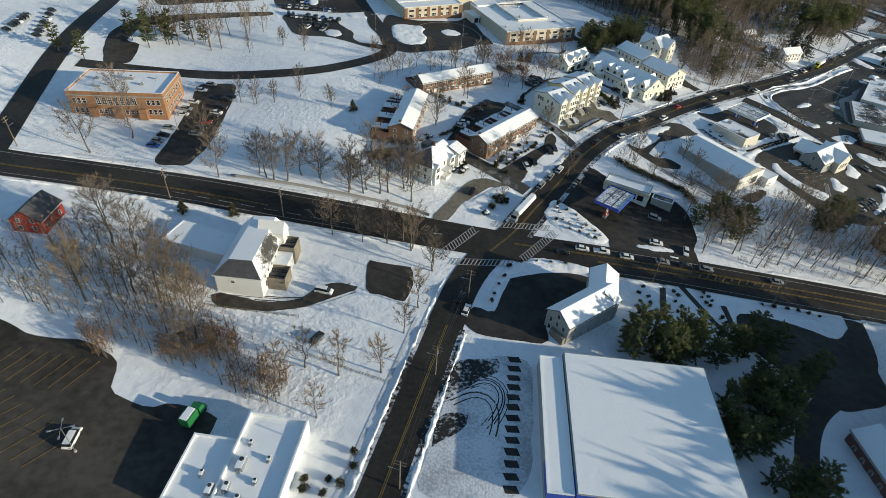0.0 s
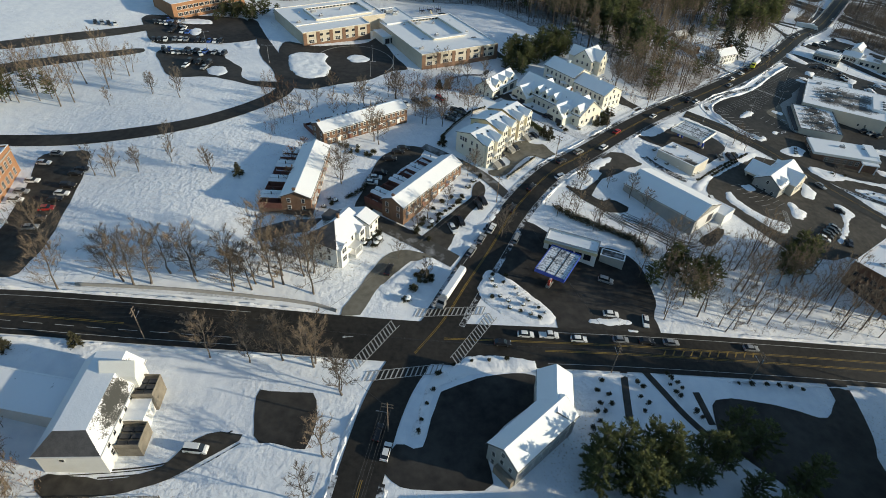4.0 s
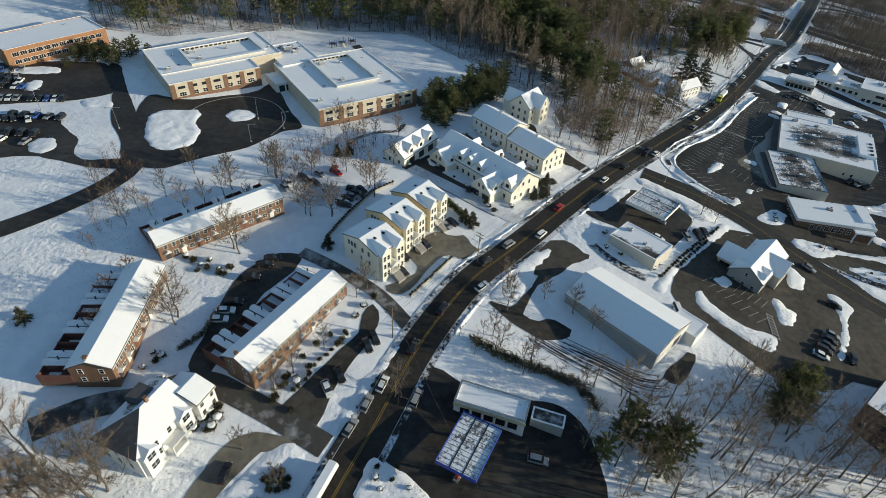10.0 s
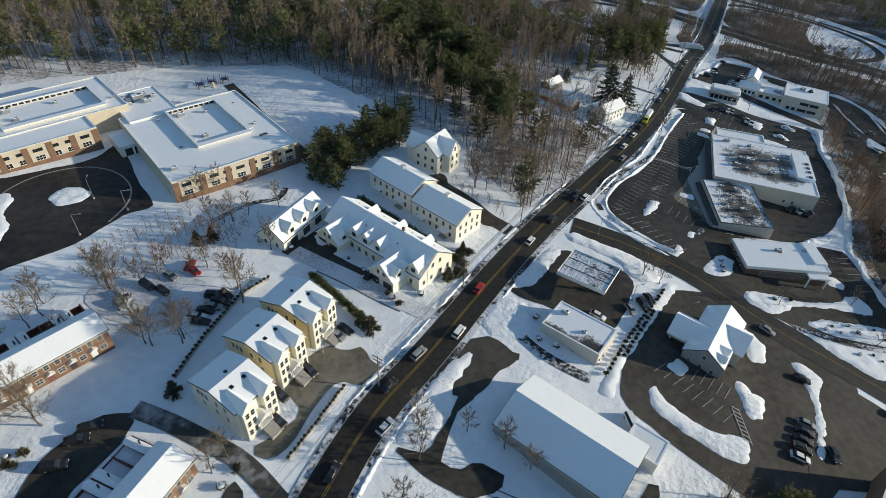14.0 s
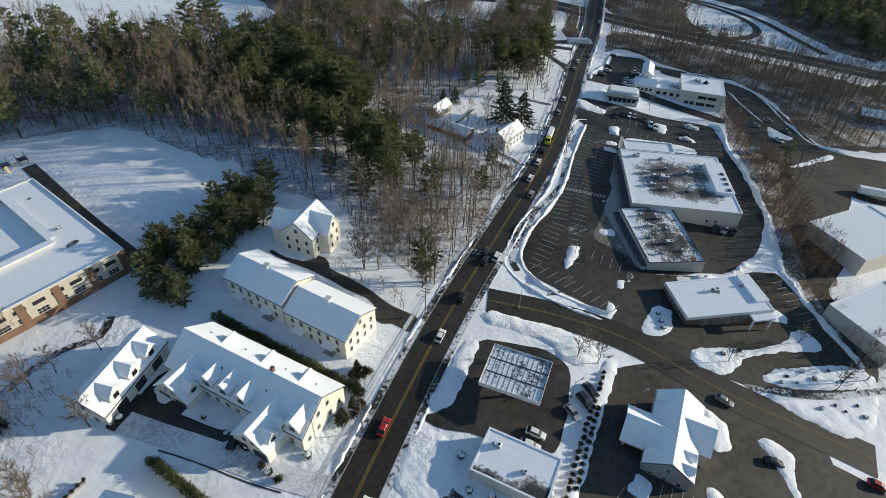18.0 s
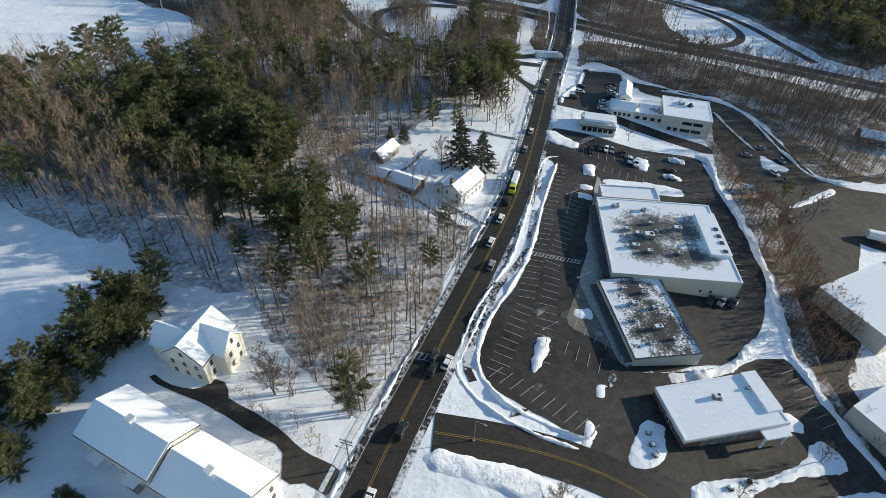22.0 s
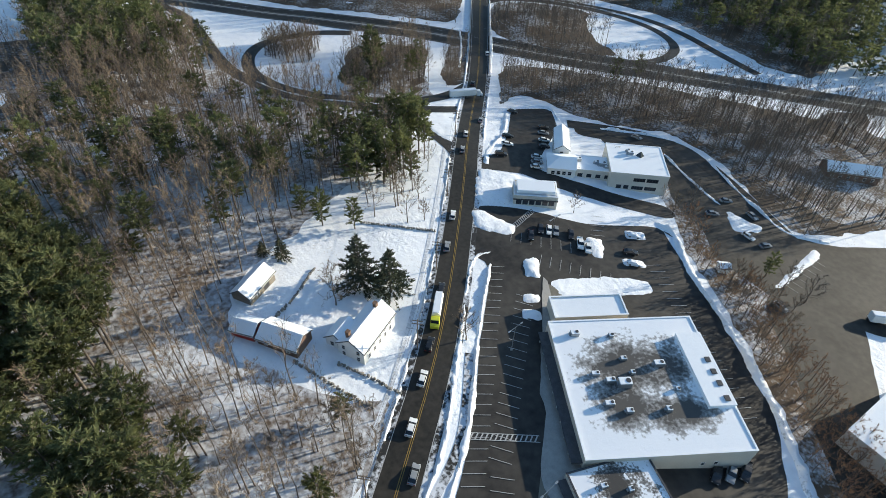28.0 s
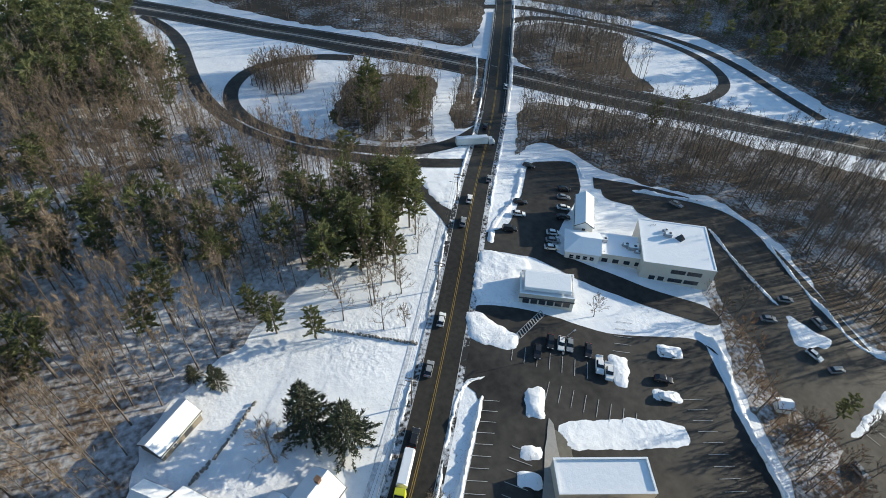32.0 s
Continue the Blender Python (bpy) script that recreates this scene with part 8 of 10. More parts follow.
STREET_TREES = [(309.6, 295.2), (320.4, 287.5), (312.7, 281.5), (300.5, 283.3), (287.4, 281.9), (319.1, 280.7), (306.3, 298.9), (298.6, 291.8), (298.9, 279.9), (291.4, 274.7), (284.1, 278.3)] + [(221.1, 210.2), (225.2, 210.9), (232.9, 208.1), (236.2, 212.3), (244.6, 214.3), (226.3, 224.8), (199.5, 229.3), (165.3, 248.3), (164.5, 243.3), (160.4, 246.9)] + [(-27.4, 247.5), (-22.1, 249.2), (-4.3, 252.2), (0.4, 256.6), (8.4, 251.1), (17.3, 263.4), (22.7, 252.5), (26.4, 268.6), (37.9, 271.1), (44.4, 264.8), (34.7, 251.7), (-9.1, 248.0), (-36.5, 261.6)] + [(12.5, 270.0), (38.8, 290.0), (40.8, 308.9), (-23.9, 242.7), (-18.4, 247.2), (-16.1, 256.5), (-10.2, 269.9), (54.6, 275.7), (41.3, 214.3), (19.0, 185.7), (38.3, 211.7), (20.0, 165.5), (-24.8, 88.1), (-33.5, 90), (-14.5, 89.7), (-9.9, 103.1), (-6.6, 112.8), (-3.2, 128.4), (-9.9, 137.8), (-19.2, 141.7), (-28.5, 144.3), (-39.3, 144), (-27.9, 75.9), (-62, 92.3), (-37.8, 84.5), (124.1, 297.1), (136.4, 284.8), (124.2, 303.4), (58.5, 296), (49.4, 293.5), (79.8, 212.5), (72.2, 197.3), (79.7, 210.9), (89.7, 208.8), (73.4, 194.1), (79.8, 188.3), (90.1, 179.2), (100.4, 166.2), (323.1, 328.5), (331.9, 326.8), (332, 360.2), (186.2, 328.5), (190.4, 320), (125, 299.7), (136.8, 286.4), (75.3, 324.7), (42.6, 291.3)]
PINE_TREES = [(320.8, 293.6), (-143.5, 265.8), (-129.4, 259.5), (-124.2, 265.4), (-115.5, 261.2), (-147.3, 258.7)] + [(-169.1, 237.9), (-157.4, 235.2), (-137.5, 253.2), (-130.4, 258), (-140.6, 260.4), (-136.8, 265.7), (176.3, 317.4), (189.1, 329.7), (218.2, 395), (220.4, 387.3), (227.4, 380.8), (196.4, 400.9), (181.8, 432.7), (187.1, 434.2), (252.3, 394.9), (244.5, 399.8), (257.6, 391.7), (248.5, 394.7), (209.1, 419.5), (218.6, 421.3), (195.7, 431), (173, 401.8), (173.4, 424.6), (398.3, 406.9), (414, 403.9), (147.7, 344.5), (148.2, 327.3), (136.4, 325.1), (131.5, 341.1), (154.2, 359.2), (128.5, 353.9), (122.3, 389.8), (130.4, 397.6), (149.5, 394.9), (118.5, 432.8)]
RUSSET_TREES = [(40.0, 282.9), (34.1, 270.2), (27.1, 274.1), (22.3, 268.1), (42.5, 268.6), (-21.9, 216.8), (-18.2, 222.8), (-21.1, 205.5), (-67.1, 90.7), (-56.3, 91.3), (-51.4, 94.2)]
SPRUCES = [(215.2, 359.9), (220.3, 353.8), (203.8, 381.2), (200.1, 385.1)]
EVERGREENS = [(75.4, 240.2), (73.6, 243.0), (39.1, 283.1), (35.3, 282.0), (-38.7, 209.6), (-82.8, 143.9), (-67.3, 145), (31.4, 231)]
ROUND_SHRUBS = [(6.3, 184.1), (7.1, 182.2), (4.6, 179.3), (4.8, 187.9), (-2.3, 223.1), (0.1, 224.1), (-3.8, 227.1), (3, 221.7), (5.6, 223.8), (18.5, 184.5), (20.5, 188), (22.4, 181.9), (108.4, 265.6), (101.4, 262.8), (97.1, 260), (89.7, 254.8), (100.6, 255.1), (106.2, 260.6), (103.4, 255.3), (82.2, 251.7), (84.7, 247.5), (-19.8, 60), (-22.6, 61.1), (-23.2, 58), (-27.3, 60.9), (-26.8, 58.7), (-17.9, 67.5), (-17.9, 64.6)]


def add_brush():
    for o, gap, m in (([(132, 318.5), (143.5, 321.5), (157, 308), (155.5, 295.5), (145.5, 294.5), (129.5, 304)], 3.2, TWIGS_RED), ([(11.5, 291), (36, 298), (48.5, 286.5), (46, 267), (30, 276.5), (14.5, 269.5)], 2.8, TWIGS_RED), ([(99, 149.5), (156.5, 147), (150.5, 139.5), (96.5, 145)], 2.4, TWIGS), ([(-41, 288), (-25.5, 274), (-26, 251.5), (-29, 228), (-33, 233)], 2.4, TWIGS_RED), ([(117, 303), (124, 291), (121.5, 287.5), (116.5, 296.5)], 1.7, TWIGS_RED), ([(125.5, 290), (130.5, 281.5), (127, 277), (125, 286)], 1.7, TWIGS_RED), ([(280, 268), (281, 258.5), (267.5, 243), (259, 244.5)], 3.0, TWIGS_RED), ([(31, 291), (55, 291.5), (39, 275), (18.5, 269)], 2.6, TWIGS_RED), ([(-90.5, 101.5), (-97, 124.5), (-86, 133), (-69.5, 119.5), (-54, 101), (-38.5, 90.5), (-45, 85.5), (-62, 91), (-77, 94)], 2.5, TWIGS_RED)):
        wood(o, gap, "low russet brush poking through the snow", BUSHY, m, floor=False, keep=0.85, lo=0.25, hi=0.55)
    for o in ([(-62, 99.5), (-54, 100), (-49.5, 91.5), (-57, 88), (-67, 87), (-69.5, 91)], [(-51.5, 87.5), (-38.5, 90.5), (-36, 83.5), (-38.5, 78), (-48.5, 80)], [(-90.5, 95), (-81.5, 96), (-78, 87), (-82.5, 86.5)]):
        wood(o, 1.2, "dense russet thicket with dry leaves in the snow", BUSHY, TWIGS_RED, floor=False, keep=0.9, lo=0.4, hi=0.8)
    wood([(130, 335.5), (152.5, 333), (168, 321.5), (163, 308.5), (150, 298), (137.5, 294), (131, 303), (127.5, 319.5)], 3.4, "tangled bare undergrowth on grey ice", BUSHY, TWIGS_GREY, keep=0.9, lo=0.4, hi=0.8)


add_woods()
add_trees()
add_brush()


# ---- vehicles ----
PAINT = {c: mat("car_paint_" + n, col, 0.28, tuple(min(1, v * 1.12) for v in col), 1.0) for c, n, col in (
    ("w", "white", (0.70, 0.70, 0.69)), ("k", "black", (0.018, 0.018, 0.02)), ("g", "grey", (0.24, 0.25, 0.26)), ("r", "red", (0.34, 0.02, 0.02)),
    ("b", "blue", (0.03, 0.09, 0.32)), ("y", "yellow", (0.62, 0.62, 0.05)), ("e", "green", (0.02, 0.15, 0.05)))}
PAINT["n"] = SNOW_PILE
COLOUR = {"w": "white", "k": "black", "g": "silver grey", "r": "red", "b": "blue", "n": "snow-covered", "y": "yellow", "e": "green"}
KIND = {"s": "saloon car", "u": "sport utility car", "p": "pickup truck", "v": "passenger van"}
# per kind: length, width, hood height, roof height, cabin profile (u along the car)
SHAPE = {"s": (4.6, 1.80, 0.92, 1.45, (-2.05, -1.35, 0.35, 1.15)), "u": (4.7, 1.88, 1.08, 1.74, (-2.25, -2.0, 0.45, 1.15)),
         "p": (5.5, 1.95, 1.10, 1.82, (-0.75, -0.55, 0.85, 1.45)), "v": (5.2, 1.95, 1.10, 1.95, (-2.5, -2.35, 1.0, 1.85))}
_CAR = {}


def lofted(prof, half, top_half, z_lo, z_hi):
    """A closed side profile with sides that lean in as it rises."""
    bm = bmesh.new()

    def w(z):
        return half + (top_half - half) * min(max((z - z_lo) / (z_hi - z_lo), 0), 1)
    a = [bm.verts.new((u, -w(z), z)) for u, z in prof]
    b = [bm.verts.new((u, w(z), z)) for u, z in prof]
    n = len(prof)
    for k in range(n):
        bm.faces.new((a[k], b[k], b[(k + 1) % n], a[(k + 1) % n]))
    bm.faces.new(a)
    bm.faces.new(b[::-1])
    bmesh.ops.recalc_face_normals(bm, faces=bm.faces)
    return bm


def car_meshes(kind):
    if kind in _CAR:
        return _CAR[kind]
    L, W, hood, roof, (c0, c1, c2, c3) = SHAPE[kind]
    e = L / 2
    low = [(-e, 0.35), (-e + 0.05, 0.75), (-e + 0.12, hood - 0.04), (c0, hood), (c3, hood), (e - 0.35, hood - 0.14), (e - 0.04, 0.68), (e, 0.38), (e - 0.25, 0.22), (-e + 0.25, 0.22)]
    if kind == "p":
        low = [(-e, 0.4), (-e, 1.05), (-e + 0.12, 1.05), (-e + 0.14, 0.7), (c0 - 0.1, 0.7), (c0 - 0.06, hood), (c3, hood), (e - 0.3, hood - 0.12), (e, 0.7), (e, 0.4), (e - 0.3, 0.25), (-e + 0.3, 0.25)]
    body = rounded(lofted(low, W / 2, W / 2 - 0.06, 0.3, hood), 0.05, 2)
    cabin = lofted([(c0, hood - 0.02), (c1, roof - 0.06), (c2, roof - 0.06), (c3, hood - 0.02)], W / 2 - 0.08, W / 2 - 0.24, hood, roof)
    top = rounded(lofted([(c1 - 0.04, roof - 0.07), (c1 + 0.1, roof), (c2 - 0.12, roof), (c2 + 0.04, roof - 0.07)], W / 2 - 0.24, W / 2 - 0.28, hood, roof), 0.02, 1)
    wheel = bmesh.new()
    cyl(wheel, 0, 0, -0.11, 0.11, 0.33, n=14)
    bmesh.ops.rotate(wheel, verts=wheel.verts[:], matrix=Matrix.Rotation(radians(90), 3, "X"))
    rim = bmesh.new()
    cyl(rim, 0, 0, -0.12, 0.12, 0.2, n=10)
    bmesh.ops.rotate(rim, verts=rim.verts[:], matrix=Matrix.Rotation(radians(90), 3, "X"))
    lamp = rounded(boxes((-0.05, 0.05, -0.2, 0.2, -0.07, 0.07)), 0.02, 1)
    out = {}
    for nm, bm in (("body", body), ("cabin_glass", cabin), ("roof_panel", top), ("wheel", wheel), ("rim", rim), ("lamp", lamp)):
        me = bpy.data.meshes.new(nm)
        bm.to_mesh(me)
        bm.free()
        out[nm] = me
    _CAR[kind] = out
    return out


_PAINTED = {}


def with_paint(me, m):
    key = (me.name, m.name)
    if key not in _PAINTED:
        c = me.copy()
        c.materials.append(m)
        _PAINTED[key] = c
    return _PAINTED[key]


def car(x, y, ang, code, group=""):
    kind, col = code[0], code[1]
    L, W, hood, roof, prof = SHAPE[kind]
    s = car_meshes(kind)
    c, n = math.cos(radians(ang)), math.sin(radians(ang))
    f, b = h(x + c * 1.4, y + n * 1.4), h(x - c * 1.4, y - n * 1.4)
    l, r = h(x - n * 0.8, y + c * 0.8), h(x + n * 0.8, y - c * 0.8)
    m = Matrix.Translation((x, y, (f + b) / 2 + 0.15)) @ Matrix.Rotation(radians(ang), 4, "Z") @ Matrix.Rotation(-math.atan2(f - b, 2.8), 4, "Y") @ Matrix.Rotation(math.atan2(l - r, 1.6), 4, "X")
    root = thing("car", m, COLOUR[col] + " " + KIND[kind] + (" parked under a thick cap of snow" if col == "n" else " standing on dark asphalt"), "car", group)
    part("body", with_paint(s["body"], PAINT[col]), None, root)
    part("cabin_glass", with_paint(s["cabin_glass"], PAINT["n"] if col == "n" else GLASS), None, root, "dark window glass")
    part("roof_panel", with_paint(s["roof_panel"], PAINT[col]), None, root)
    for u in (-L * 0.30, L * 0.30):
        for v in (-W / 2 + 0.1, W / 2 - 0.1):
            w = part("wheel", with_paint(s["wheel"], RUBBER), None, root, m=Matrix.Translation((u, v, 0.33)))
            part("rim", with_paint(s["rim"], STEEL), None, w)
    for v in (-W / 2 + 0.32, W / 2 - 0.32):
        part("headlight", with_paint(s["lamp"], LAMP_CLEAR), None, root, m=Matrix.Translation((L / 2 - 0.06, v, 0.68)))
        part("tail_light", with_paint(s["lamp"], LAMP_RED), None, root, m=Matrix.Translation((-L / 2 + 0.06, v, 0.78)))
    return root


def truck(x, y, ang, L, label, paint, cab, tank=False, cab_len=2.4):
    """A lorry with its cab ahead of a long body."""
    root = thing("truck", pose(x, y, h(x, y) + 0.16, 0, 0, ang), label, "truck")
    e = L / 2
    if tank:
        bm = bmesh.new()
        cyl(bm, 0, 0, -e, e - cab_len - 0.6, 1.15, n=16)
        bmesh.ops.rotate(bm, verts=bm.verts[:], matrix=Matrix.Rotation(radians(90), 3, "Y"))
        part("tank", bm, paint, root, m=Matrix.Translation((0, 0, 2.2)))
    else:
        part("cargo_box", rounded(boxes((-e, e - cab_len - 0.5, -1.25, 1.25, 1.1, 3.7)), 0.05, 1), paint, root)
    part("roof_snow", rounded(boxes((-e + 0.1, e - cab_len - 0.6, -0.9, 0.9, 3.4 if tank else 3.71, 3.5 if tank else 3.84)), 0.04, 1), SNOW_ROOF, root)
    part("chassis", boxes((-e + 0.2, e - 0.2, -0.5, 0.5, 0.6, 1.05)), DARK, root)
    c = part("cab", rounded(lofted([(e - cab_len, 0.6), (e - cab_len, 2.9), (e - 1.0, 2.9), (e - 0.75, 1.8), (e, 1.6), (e, 0.6)], 1.15, 1.05, 1, 3), 0.06, 2), cab, root)
    part("windscreen", lofted([(e - 0.98, 2.75), (e - 0.78, 1.9), (e - 0.70, 1.9), (e - 0.90, 2.75)], 1.0, 0.95, 1, 3), GLASS, c)
    w = car_meshes("s")["wheel"]
    for u in (e - 0.9, -e + 0.9, -e + 2.0):
        for v in (-1.05, 1.05):
            part("wheel", with_paint(w, RUBBER), None, root, m=Matrix.Translation((u, v, 0.45)) @ Matrix.Scale(1.35, 4))
    return root


